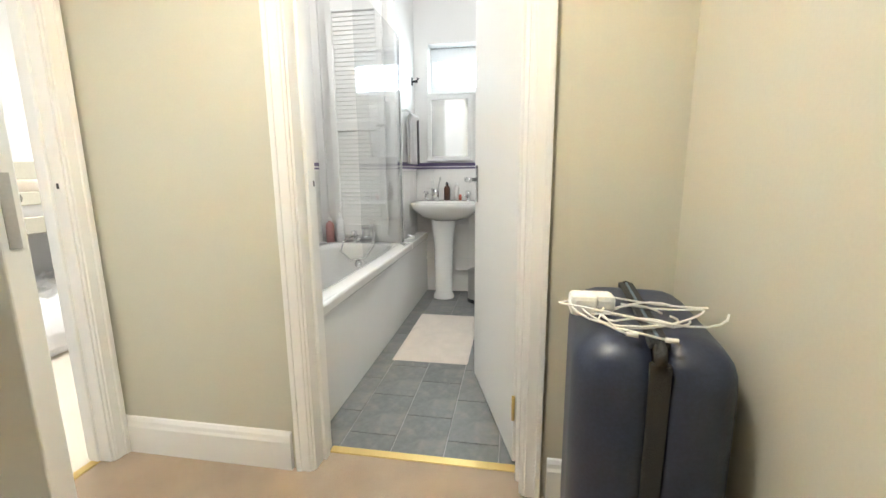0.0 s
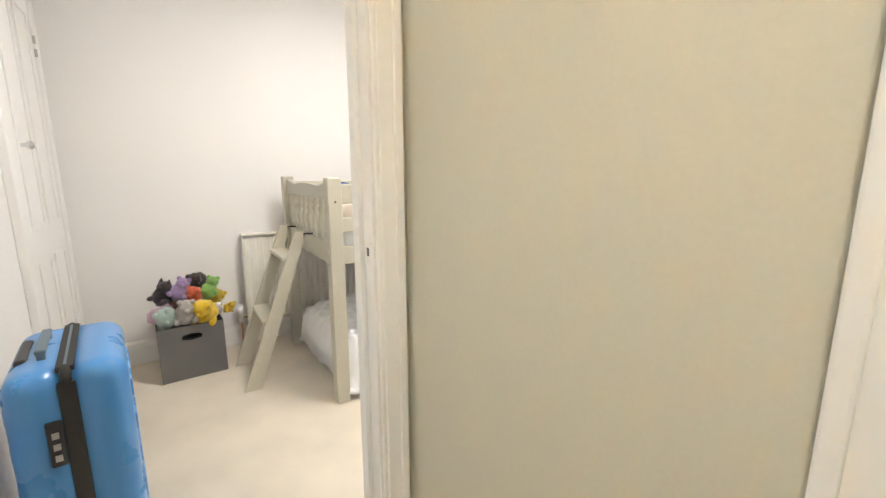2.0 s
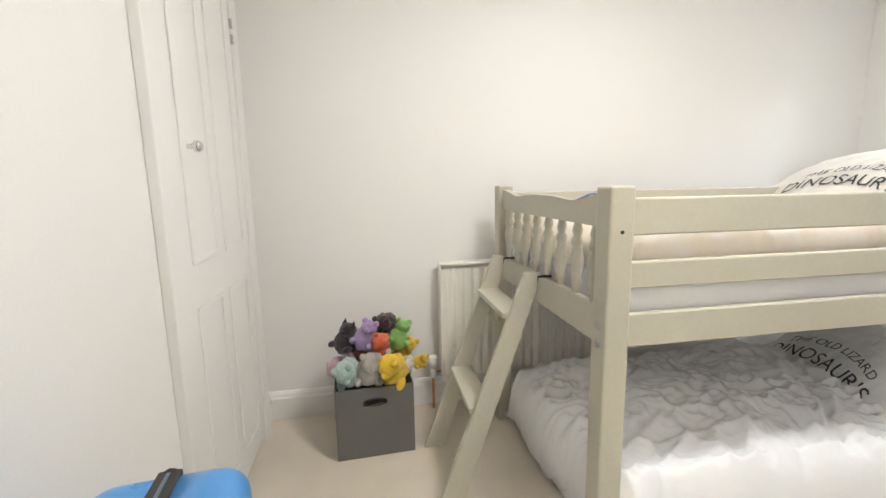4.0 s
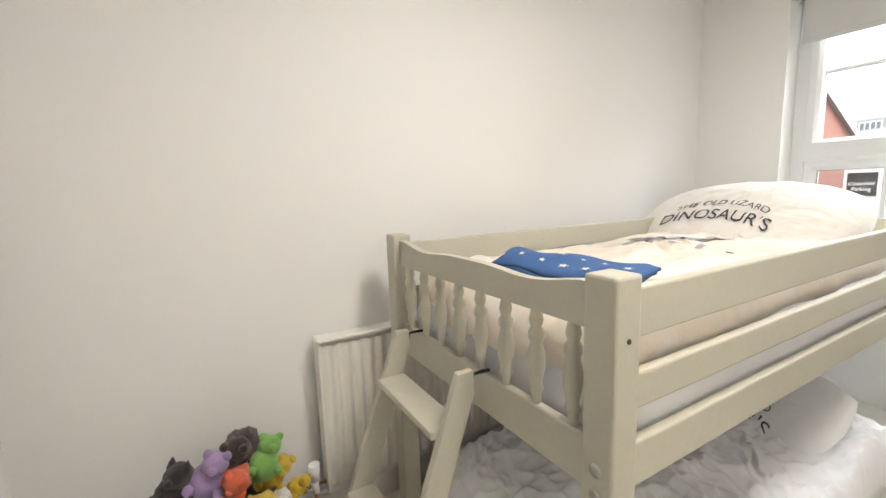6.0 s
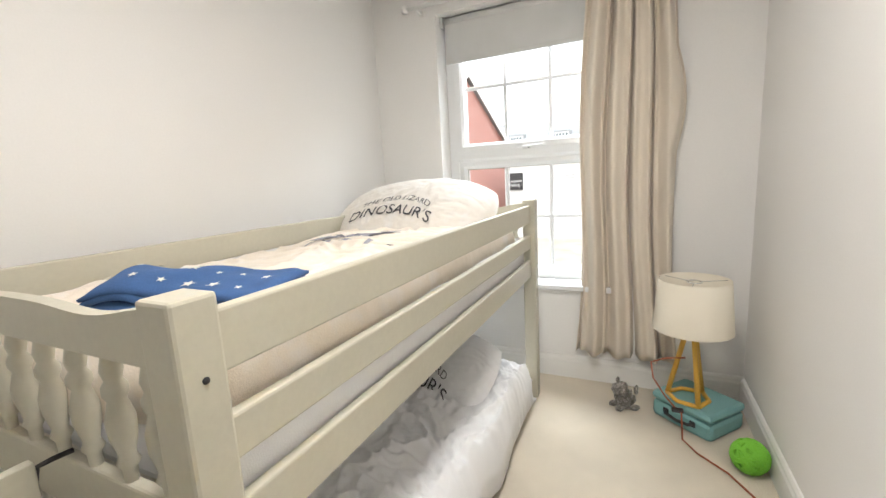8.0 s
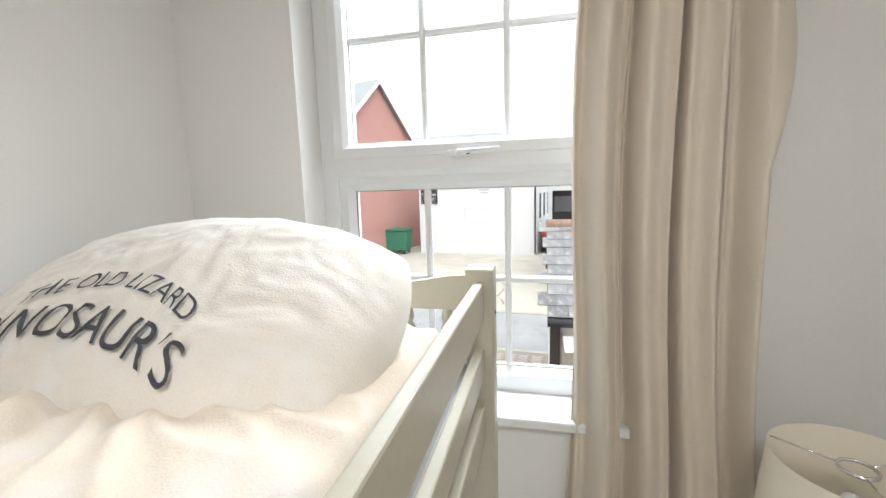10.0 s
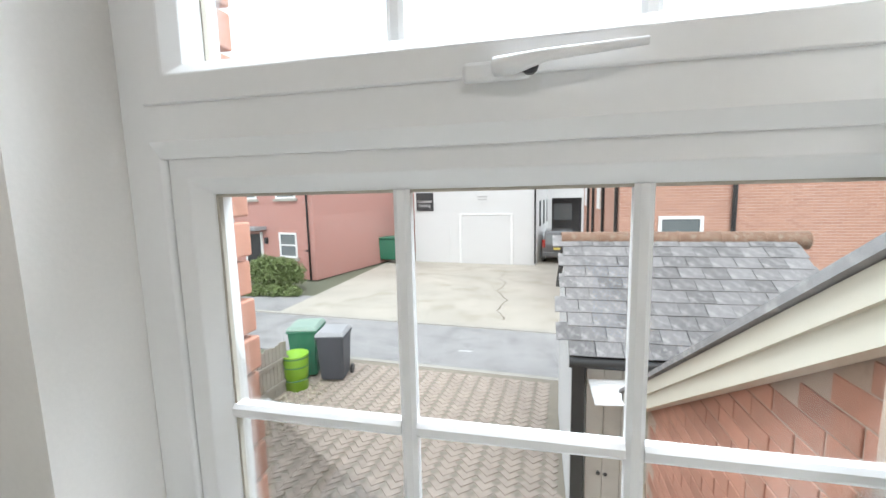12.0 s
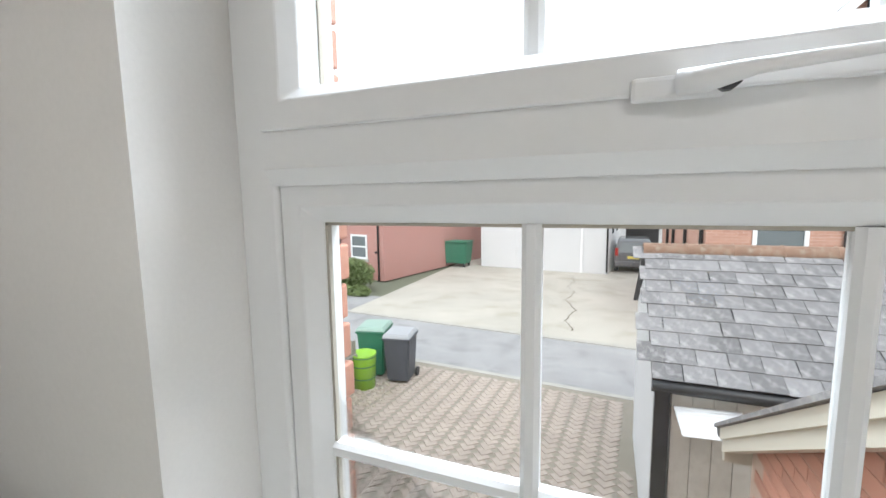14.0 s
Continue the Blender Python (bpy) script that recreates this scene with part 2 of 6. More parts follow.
def prism(bm, poly, axis, lo, hi, bevel=0.0):
    """Extrudes a polygon of two coordinates along the axis 'x', 'y' or 'z'."""
    t = bmesh.new()

    def put(p, h):
        return {"x": (h, p[0], p[1]), "y": (p[0], h, p[1]), "z": (p[0], p[1], h)}[axis]
    a = [t.verts.new(put(p, lo)) for p in poly]
    b = [t.verts.new(put(p, hi)) for p in poly]
    n = len(poly)
    t.faces.new(a[::-1])
    t.faces.new(b)
    for i in range(n):
        t.faces.new((a[i], a[(i + 1) % n], b[(i + 1) % n], b[i]))
    bmesh.ops.recalc_face_normals(t, faces=t.faces)
    if bevel:
        bmesh.ops.bevel(t, geom=list(t.edges), offset=bevel, segments=2, affect="EDGES", profile=0.5)
    merge(bm, t)


def sheet(bm, nu, nv, f, m=None):
    """A grid of nu x nv cells whose points are f(u, v), u and v from 0 to 1."""
    t = bmesh.new()
    vs = [[t.verts.new(f(i / nu, j / nv)) for j in range(nv + 1)] for i in range(nu + 1)]
    for i in range(nu):
        for j in range(nv):
            t.faces.new((vs[i][j], vs[i + 1][j], vs[i + 1][j + 1], vs[i][j + 1])).smooth = True
    merge(bm, t, m)


def ball(bm, c, r, scale=(1, 1, 1), sub=2, lump=0.0):
    t = bmesh.new()
    bmesh.ops.create_icosphere(t, subdivisions=sub, radius=1)
    for v in t.verts:
        k = 1 + lump * noise.noise(v.co * 2.3 + Vector(c) * 9)
        v.co = Vector((c[0] + v.co.x * r * scale[0] * k, c[1] + v.co.y * r * scale[1] * k, c[2] + v.co.z * r * scale[2] * k))
    for f in t.faces:
        f.smooth = True
    merge(bm, t)


def link(name, bm, mat, parent=None, label="", weld=False):
    me = bpy.data.meshes.new(name)
    bm.to_mesh(me)
    bm.free()
    me.materials.append(mat)
    ob = new(name, me)
    if parent is not None:
        ob.parent = parent
    if label:
        ob["label"] = label
    return ob


def part(name, bm, mat, parent, label=""):
    return link(name, bm, mat, parent, label)


def bar(name, a, b, mat, parent, bevel=0.002, label=""):
    bm = bmesh.new()
    box(bm, a, b, bevel)
    return part(name, bm, mat, parent, label)


def thing(name, at, label, category, group="", rz=0.0):
    ob = new(name)
    ob.empty_display_size = 0.1
    ob.matrix_basis = pose(*at, 0, 0, rz)
    return tagged(ob, label, category, group)


def setting(name, boxes, mat, label, category, bevel=0.0):
    bm = bmesh.new()
    for a, b in boxes:
        box(bm, a, b, bevel)
    return tagged(link(name, bm, mat), label, category, kind="structure")


def lettering(text, size, spacing=1.0):
    """A flat mesh of the words in the built-in font, as a bmesh in x and y, centred."""
    cu = bpy.data.curves.new("words", "FONT")
    cu.body, cu.size, cu.align_x, cu.align_y, cu.space_character = text, size, "CENTER", "CENTER", spacing
    ob = bpy.data.objects.new("words", cu)
    scene.collection.objects.link(ob)
    me = bpy.data.meshes.new_from_object(ob.evaluated_get(bpy.context.evaluated_depsgraph_get()))
    bpy.data.objects.remove(ob)
    bm = bmesh.new()
    bm.from_mesh(me)
    bpy.data.meshes.remove(me)
    bmesh.ops.triangulate(bm, faces=bm.faces)
    bmesh.ops.subdivide_edges(bm, edges=[e for e in bm.edges if e.calc_length() > size * 0.3], cuts=1)
    return bm


# ---------------------------------------------------------------- the shell of the rooms
# bedroom x -3.26..-1.08, y 0.78..4.17; bathroom x -0.98..0.95, y 1.85..4.02; landing south of y 1.70
CEIL = 2.5
WIN_L, WIN_R, WIN_B, WIN_T = -2.80, -1.76, 0.57, 2.30
floor_bed = setting("floor_bedroom", [((-3.36, 0.68, -0.2), (-1.03, 4.27, 0.0))], M_CARPET, "cream short-pile bedroom carpet", "floor")
floor_hall = setting("floor_landing", [((-1.03, -2.2, -0.2), (1.0, 1.815, 0.0))], M_CARPET_HALL, "beige-brown landing carpet", "floor")
floor_bath = setting("floor_bathroom", [((-1.03, 1.815, -0.2), (1.0, 4.12, -0.006))], M_GROUT, "bathroom floor of dark grey slate-look tiles", "floor")
setting("ceiling_bedroom", [((-3.36, 0.68, CEIL), (-1.03, 4.27, CEIL + 0.1))], M_CEIL, "white painted bedroom ceiling", "ceiling")
setting("ceiling_landing", [((-1.03, -2.2, CEIL), (1.0, 1.80, CEIL + 0.1))], M_CEIL, "white painted landing ceiling", "ceiling")
setting("ceiling_bathroom", [((-1.03, 1.80, CEIL), (1.0, 4.12, CEIL + 0.1))], M_CEIL, "white painted bathroom ceiling", "ceiling")

setting("wall_bedroom_west", [((-3.36, 0.68, 0), (-3.26, 4.17, CEIL))], M_WHITEWALL, "white painted bedroom wall beside the bed", "wall")
setting("wall_bedroom_south", [((-3.26, 0.68, 0), (-1.08, 0.78, CEIL))], M_WHITEWALL, "white painted bedroom wall with the cupboard", "wall")
setting("wall_bedroom_window", [((-3.36, 4.17, 0), (WIN_L, 4.40, CEIL)), ((WIN_R, 4.17, 0), (-1.03, 4.40, CEIL)), ((WIN_L, 4.17, 0), (WIN_R, 4.40, WIN_B)), ((WIN_L, 4.17, WIN_T), (WIN_R, 4.40, CEIL))], M_WHITEWALL, "white painted bedroom wall with a deep window reveal", "wall")
setting("wall_bedroom_east", [((-1.08, 1.74, 0), (-1.03, 4.17, CEIL)), ((-1.08, 1.655, 0), (-1.03, 1.74, CEIL)), ((-1.08, 0.68, 0), (-1.03, 0.845, CEIL)), ((-1.08, 0.845, 2.03), (-1.03, 1.655, CEIL))], M_WHITEWALL, "white painted partition beside the bedroom door", "wall")
setting("wall_landing_west", [((-1.03, 1.655, 0), (-0.98, 1.705, CEIL)), ((-1.03, -2.2, 0), (-0.98, 0.845, CEIL)), ((-1.03, 0.845, 2.03), (-0.98, 1.655, CEIL))], M_HALL, "olive-cream painted landing wall at the bedroom door", "wall")
setting("wall_landing_north", [((-0.98, 1.705, 0), (-0.245, 1.785, CEIL)), ((0.52, 1.705, 0), (0.90, 1.785, CEIL)), ((-0.245, 1.705, 2.03), (0.52, 1.785, CEIL))], M_HALL, "olive-cream painted wall between landing and bathroom", "wall")
setting("wall_landing_east", [((0.90, -2.2, 0), (1.0, 1.785, CEIL))], M_HALL, "olive-cream painted landing wall behind the suitcase", "wall")
setting("wall_landing_south", [((-1.03, -2.3, 0), (1.0, -2.2, CEIL))], M_HALL, "olive-cream painted end wall of the landing", "wall")
BW = (-0.26, 0.78, 1.67, 2.05)
wall_bath_n = setting("wall_bathroom_north", [((-1.03, 4.02, 0), (BW[0], 4.25, CEIL)), ((BW[1], 4.02, 0), (1.0, 4.25, CEIL)), ((BW[0], 4.02, 0), (BW[1], 4.25, BW[2])), ((BW[0], 4.02, BW[3]), (BW[1], 4.25, CEIL))], M_WHITEWALL, "white bathroom wall, tiled below the border, with a small high window", "wall")
setting("wall_bathroom_south", [((-0.98, 1.785, 0), (-0.245, 1.835, CEIL)), ((0.52, 1.785, 0), (1.0, 1.835, CEIL)), ((-0.245, 1.785, 2.03), (0.52, 1.835, CEIL))], M_WHITEWALL, "white bathroom wall around the door", "wall")
setting("wall_bathroom_east", [((0.95, 1.835, 0), (1.05, 4.02, CEIL))], M_WHITEWALL, "plain white bathroom side wall", "wall")
wall_bath_w = setting("wall_bathroom_west", [((-1.03, 1.74, 0), (-0.98, 4.02, CEIL))], M_WHITEWALL, "white tiled bathroom wall beside the bath", "wall")
# boxed-in airing cupboard past the end of the bath
wall_bath_c = setting("wall_bathroom_cupboard", [((-0.98, 3.44, 0), (-0.93, 4.02, CEIL)), ((-0.42, 3.44, 0), (-0.375, 4.02, CEIL)), ((-0.93, 3.47, 0), (-0.42, 4.02, CEIL))], M_WHITEWALL, "boxed-in airing cupboard, painted white, at the end of the bath", "wall")


def skirting(name, a, b, inward, label):
    """A moulded skirting board from a to b (x, y) standing out along inward."""
    bm = bmesh.new()
    d = Vector((b[0] - a[0], b[1] - a[1], 0))
    n = Vector((*inward, 0))
    prof = [(0, 0), (0.017, 0), (0.017, 0.105), (0.013, 0.115), (0.012, 0.128), (0.006, 0.14), (0, 0.143)]
    rows = [[bm.verts.new(Vector((*p, 0)) + n * q[0] + Vector((0, 0, q[1]))) for q in prof] for p in (a, b)]
    for i in range(len(prof) - 1):
        bm.faces.new((rows[0][i], rows[1][i], rows[1][i + 1], rows[0][i + 1]))
    bm.faces.new(rows[0])
    bm.faces.new(rows[1][::-1])
    return tagged(link(name, bm, M_GLOSS), label, "skirting board", kind="structure")


LB = "white gloss moulded skirting board"
skirting("baseboard_1", (-0.98, 1.705), (-0.30, 1.705), (0, -1), LB)
skirting("baseboard_2", (0.575, 1.705), (0.90, 1.705), (0, -1), LB)
skirting("baseboard_3", (0.90, 1.688), (0.90, -2.2), (-1, 0), LB)
skirting("baseboard_4", (-3.26, 0.78), (-3.26, 4.17), (1, 0), LB)
skirting("baseboard_5", (-3.243, 4.17), (-1.08, 4.17), (0, -1), LB)
skirting("baseboard_6", (-1.08, 4.153), (-1.08, 1.72), (-1, 0), LB)
skirting("baseboard_7", (-3.243, 0.78), (-3.17, 0.78), (0, 1), LB)
skirting("baseboard_8", (-2.33, 0.78), (-1.08, 0.78), (0, 1), LB)


def door_frame(name, at, rz, width, depth, label, strike_side):
    """A lined doorway with moulded architraves; local x along the wall, y through it, origin at the middle of the sill."""
    root = tagged(thing(name, at, label, "door frame", rz=rz), kind="structure")
    w, h = width / 2, 2.0
    for s in (-1, 1):
        bm = bmesh.new()
        box(bm, (s * w, 0, 0), (s * (w + 0.03), depth, h + 0.03), 0.002)
        part("jamb", bm, M_GLOSS, root)
        bar("door_stop", (s * w, depth * 0.42, 0), (s * (w - 0.012), depth * 0.42 + 0.035, h), M_GLOSS, root)
        for y0, out in ((0, -1), (depth, 1)):
            bm = bmesh.new()
            for k, (p, q, d) in enumerate(((0.006, 0.020, 0.010), (0.020, 0.052, 0.014), (0.052, 0.066, 0.020))):
                box(bm, (s * (w + max(0.006, p - 0.004)), y0 + out * 0.0005, 0), (s * (w + q), y0 + out * d, h + p), 0.003)
            part("architrave", bm, M_GLOSS, root)
    bar("head_jamb", (-w, 0, h), (w, depth, h + 0.03), M_GLOSS, root)
    for y0, out in ((0, -1), (depth, 1)):
        bm = bmesh.new()
        box(bm, (-w - 0.066, y0 + out * 0.0005, h + 0.006), (w + 0.066, y0 + out * 0.015, h + 0.072), 0.004)
        part("head_architrave", bm, M_GLOSS, root)
    bm = bmesh.new()
    y0, s = (depth * 0.42 - 0.02, strike_side) if depth < 0.115 else (depth * 0.42 + 0.058, strike_side)
    box(bm, (s * (w + 0.001), y0 - 0.008, 0.98), (s * (w - 0.0015), y0 + 0.008, 1.02), 0.0005)
    sp = part("strike_plate", bm, M_GLOSS, root, "small painted strike plate")
    bar("keep_hole", (s * (w - 0.0015), y0 - 0.005, 0.992), (s * (w - 0.0025), y0 + 0.005, 1.010), M_BLACK, sp)
    return root


door_frame("door_frame_1", (0.1375, 1.705, 0), 0, 0.705, 0.13, "white gloss bathroom door frame with moulded architraves", -1)
door_frame("door_frame_2", (-0.98, 1.25, 0), 90, 0.75, 0.10, "white gloss bedroom door frame with moulded architraves", 1)


def lever(parent, x, y_face, z, out, toward):
    """A lever handle on a round rose, standing out along local y."""
    bm = bmesh.new()
    box(bm, (x - 0.02, y_face, z - 0.085), (x + 0.02, y_face + out * 0.006, z + 0.085), 0.003)
    p = part("back_plate", bm, M_CHROME, parent)
    bm = bmesh.new()
    tube(bm, [(x, y_face, z + 0.02), (x, y_face + out * 0.045, z + 0.02), (x + toward * 0.02, y_face + out * 0.055, z + 0.02), (x + toward * 0.11, y_face + out * 0.055, z + 0.018)], [0.009, 0.009, 0.011, 0.009])
    part("lever", bm, M_CHROME, p)


def door_leaf(name, hinge, rz, width, label):
    """A plain flush door; local x from the hinge to the free edge."""
    root = tagged(thing(name, hinge, label, "door", rz=rz), kind="structure")
    bm = bmesh.new()
    box(bm, (0, -0.02, 0.008), (width, 0.02, 1.985), 0.003)
    leaf = part("door_leaf", bm, M_GLOSS, root)
    for o in (-1, 1):
        lever(root, width - 0.06, o * 0.0202, 1.0 - 0.02, o, -1)
    bm = bmesh.new()
    box(bm, (width - 0.002, -0.009, 0.93), (width + 0.001, 0.009, 1.04), 0.0005)
    part("latch_plate", bm, M_STEEL, root)
    for z in (0.22, 1.75):
        bm = bmesh.new()
        tube(bm, [(-0.004, 0.022, z - 0.045), (-0.004, 0.022, z + 0.045)], 0.006)
        part("hinge", bm, M_BRASS, root)
    return root


door_leaf("door_1", (0.487, 1.852, 0), 106.8, 0.69, "white bathroom door standing open into the bathroom")
door_leaf("door_2", (-0.955, 0.895, 0), 6.5, 0.70, "white bedroom door standing open onto the landing")
setting("trim_threshold_bathroom", [((-0.21, 1.80, 0.0), (0.485, 1.835, 0.006))], M_BRASS, "brass carpet strip across the bathroom doorway", "threshold strip", 0.002)
setting("trim_threshold_bedroom", [((-1.055, 0.88, 0.0), (-1.02, 1.62, 0.006))], M_BRASS, "brass carpet strip across the bedroom doorway", "threshold strip", 0.002)

# cupboard door in the bedroom's south wall
cup = tagged(thing("door_3", (-2.75, 0.78, 0), "white panelled cupboard door, closed, with a small knob", "cupboard door"), kind="structure")
bm = bmesh.new()
box(bm, (-0.32, 0.0, 0.03), (0.32, 0.022, 2.0), 0.002)
part("door_leaf", bm, M_GLOSS, cup)
for z0, z1 in ((0.12, 0.80), (0.93, 1.90)):
    for x0, x1 in ((-0.25, -0.03), (0.03, 0.25)):
        for a, b in (((x0, 0.022, z0), (x1, 0.029, z0 + 0.018)), ((x0, 0.022, z1 - 0.018), (x1, 0.029, z1)), ((x0, 0.022, z0 + 0.018), (x0 + 0.018, 0.029, z1 - 0.018)), ((x1 - 0.018, 0.022, z0 + 0.018), (x1, 0.029, z1 - 0.018))):
            bar("panel_moulding", a, b, M_GLOSS, cup, 0.003)
for a, b in (((-0.40, 0.0, 0), (-0.325, 0.03, 2.08)), ((0.325, 0.0, 0), (0.40, 0.03, 2.08)), ((-0.325, 0.0, 2.005), (0.325, 0.03, 2.08))):
    bar("frame", a, b, M_GLOSS, cup, 0.004)
bm = bmesh.new()
lathe(bm, [(0.008, 0), (0.008, 0.015), (0.016, 0.02), (0.018, 0.03), (0.012, 0.04), (0, 0.042)], 16, m=pose(0.195, 0.022, 1.277, -90, 0, 0))
part("knob", bm, M_CHROME, cup)
for z in (1.72, 1.78):
    bm = bmesh.new()
    tube(bm, [(-0.322, 0.028, z), (-0.322, 0.028, z + 0.035)], 0.006)
    part("hinge", bm, M_STEEL, cup)

# ---------------------------------------------------------------- the bedroom window
GY = 4.345
win = tagged(thing("window_1", (-2.28, GY, 0), "white plastic-framed window, fixed pane below and top-hung sash above, with glazing bars", "window"), kind="structure")
X0, X1 = -2.80 + 2.28, -1.76 + 2.28


def frame_ring(name, x0, x1, z0, z1, w, y0, y1, parent, slope=0.012):
    """Four mitred rails, chamfered on the room side."""
    bm = bmesh.new()
    o = [(x0, z0), (x1, z0), (x1, z1), (x0, z1)]
    i = [(x0 + w, z0 + w), (x1 - w, z0 + w), (x1 - w, z1 - w), (x0 + w, z1 - w)]
    k = [(x0 + w - slope, z0 + w - slope), (x1 - w + slope, z0 + w - slope), (x1 - w + slope, z1 - w + slope), (x0 + w - slope, z1 - w + slope)]
    rings = [[bm.verts.new((p[0], y, p[1])) for p in ring] for ring, y in ((o, y1), (o, y0), (k, y0), (i, y0 + slope), (i, y1))]
    for a, b in zip(rings, rings[1:] + rings[:1]):
        for n in range(4):
            bm.faces.new((a[n], a[(n + 1) % 4], b[(n + 1) % 4], b[n]))
    bmesh.ops.recalc_face_normals(bm, faces=bm.faces)
    bmesh.ops.bevel(bm, geom=[e for e in bm.edges], offset=0.0015, segments=1, affect="EDGES")
    return part(name, bm, M_UPVC, parent)


GL, GR = -2.685 + 2.28, -1.815 + 2.28
frame_ring("outer_frame", X0, X1, WIN_B + 0.03, WIN_T, 0.062, -0.035, 0.055, win, 0.004)
lower = frame_ring("lower_frame", GL - 0.052, GR + 0.052, 0.632, 1.385, 0.052, -0.028, 0.028, win, 0.022)
bm = bmesh.new()
prism(bm, [(-0.052, 1.402), (-0.036, 1.382), (0.04, 1.378), (0.04, 1.452), (-0.052, 1.452)], "x", X0 + 0.06, X1 - 0.06)
part("transom", bm, M_UPVC, win)
sash = frame_ring("top_sash", GL - 0.05, GR + 0.05, 1.448, 2.235, 0.052, -0.060, 0.028, win, 0.018)
for z0, z1, nm in ((0.684, 1.333, "lower"), (1.50, 2.183, "upper")):
    for a, b, c, d in ((GL, GR, z0, z0 + 0.004), (GL, GR, z1 - 0.004, z1), (GL, GL + 0.004, z0, z1), (GR - 0.004, GR, z0, z1)):
        bar("gasket", (a, -0.004, c), (b, 0.004, d), M_SEAL, lower if nm == "lower" else sash, 0.0)
    zm = 1.007 if nm == "lower" else 1.86
    xs = [GL, -2.407 + 2.28, -2.12 + 2.28, GR]
    zs = [z0, zm, z1]
    for x in xs[1:3]:
        bm = bmesh.new()
        prism(bm, [(x - 0.011, 0.008), (x - 0.011, -0.006), (x - 0.005, -0.011), (x + 0.005, -0.011), (x + 0.011, -0.006), (x + 0.011, 0.008)], "z", z0, z1)
        part("glazing_bar", bm, M_UPVC, lower if nm == "lower" else sash)
    for xa, xb in zip(xs, xs[1:]):
        bm = bmesh.new()
        xa2, xb2 = (xa if xa == GL else xa + 0.011), (xb if xb == GR else xb - 0.011)
        prism(bm, [(0.008, zm - 0.011), (-0.006, zm - 0.011), (-0.011, zm - 0.005), (-0.011, zm + 0.005), (-0.006, zm + 0.011), (0.008, zm + 0.011)], "x", xa2, xb2)
        part("glazing_bar", bm, M_UPVC, lower if nm == "lower" else sash)
        for za, zb in ((z0, zm - 0.011), (zm + 0.011, z1)):
            bm = bmesh.new()
            box(bm, (xa2, -0.001, za), (xb2, 0.003, zb))
            pane = part("pane", bm, M_GLASS, lower if nm == "lower" else sash)
            pane.visible_shadow = False
# latch on the sash's bottom rail
bm = bmesh.new()
box(bm, (-0.035, -0.071, 1.440), (0.035, -0.061, 1.460), 0.004)
latch = part("latch", bm, M_UPVC, win, "white window latch with a long lever")
bm = bmesh.new()
tube(bm, [(0.0, -0.075, 1.452), (0.02, -0.082, 1.451), (0.05, -0.088, 1.455), (0.14, -0.086, 1.460)], [0.010, 0.010, 0.006, 0.004], 8)
part("lever", bm, M_UPVC, latch)
bm = bmesh.new()
tube(bm, [(0.034, -0.070, 1.451), (0.034, -0.084, 1.451)], 0.009, 10)
part("lock", bm, M_BLACK, latch, "black key lock")
bm = bmesh.new()
box(bm, (X0 - 0.03, -0.215, WIN_B - 0.004), (X1 + 0.03, -0.03, WIN_B + 0.031), 0.008)
part("window_sill", bm, M_UPVC, win)

# roller blind, curtain pole and curtain
blind = thing("roller_blind", (-2.28, 4.24, 2.02), "plain grey-white roller blind, mostly rolled up, with a bottom bar", "blind")
bm = bmesh.new()
box(bm, (-0.485, 0.0, 0.0), (0.455, 0.002, 0.25))
part("fabric", bm, M_BLIND, blind)
bm = bmesh.new()
tube(bm, [(-0.49, 0.012, 0.25), (0.46, 0.012, 0.25)], 0.022, 16)
part("roller", bm, M_BLIND, blind)
bar("bottom_bar", (-0.487, -0.005, -0.012), (0.457, 0.007, 0.012), M_BLIND, blind, 0.003)
for x in (-0.51, 0.47):
    bar("bracket", (x - 0.008, -0.01, 0.215), (x + 0.012, 0.03, 0.279), M_UPVC, blind)
pole = thing("curtain_pole", (-2.15, 4.09, 2.335), "white wooden curtain pole on wall brackets above the window", "curtain pole")
bm = bmesh.new()
tube(bm, [(-0.80, 0, 0), (0.80, 0, 0)], 0.014, 14)
part("pole", bm, M_GLOSS, pole)
for s in (-1, 1):
    bm = bmesh.new()
    ball(bm, (s * 0.82, 0, 0), 0.026)
    part("finial", bm, M_GLOSS, pole)
    bm = bmesh.new()
    tube(bm, [(s * 0.74, 0.0, -0.012), (s * 0.74, 0.04, -0.014), (s * 0.74, 0.079, -0.014)], 0.008, 8)
    lathe(bm, [(0.026, 0), (0.026, 0.008), (0.01, 0.012)], 14, m=pose(s * 0.74, 0.079, -0.014, 90, 0, 0))
    part("bracket", bm, M_GLOSS, pole)

curtain = thing("curtain", (-1.672, 4.11, 0.2), "oatmeal fabric curtain gathered in deep folds beside the window", "curtain")


def drape(u, v):
    """u along the hem, v from hem to heading: folds that narrow and merge upwards."""
    spread = 0.265 - 0.06 * v ** 2
    x = (u * 2 - 1) * spread + 0.045 * (1 - v) * math.sin(v * 5 + u * 3) - 0.012
    ph = u * 8.0 * math.pi + 0.9 * math.sin(v * 3.1 + u * 5)
    deep = 0.043 * (1 - 0.3 * v)
    y = deep * math.sin(ph) + 0.022 * math.sin(2.3 * ph + 1.4 * v) + 0.012 * noise.noise(Vector((u * 6, v * 3, 0)))
    x += 0.013 * math.cos(ph * 1.0 + 0.6)
    if v > 0.93:
        y *= 1 - (v - 0.93) * 6
    if 0.55 < v < 0.80 and u > 0.93:
        x += 0.035 * math.sin((v - 0.55) / 0.25 * math.pi)
    return (x, y, 2.10 * v)


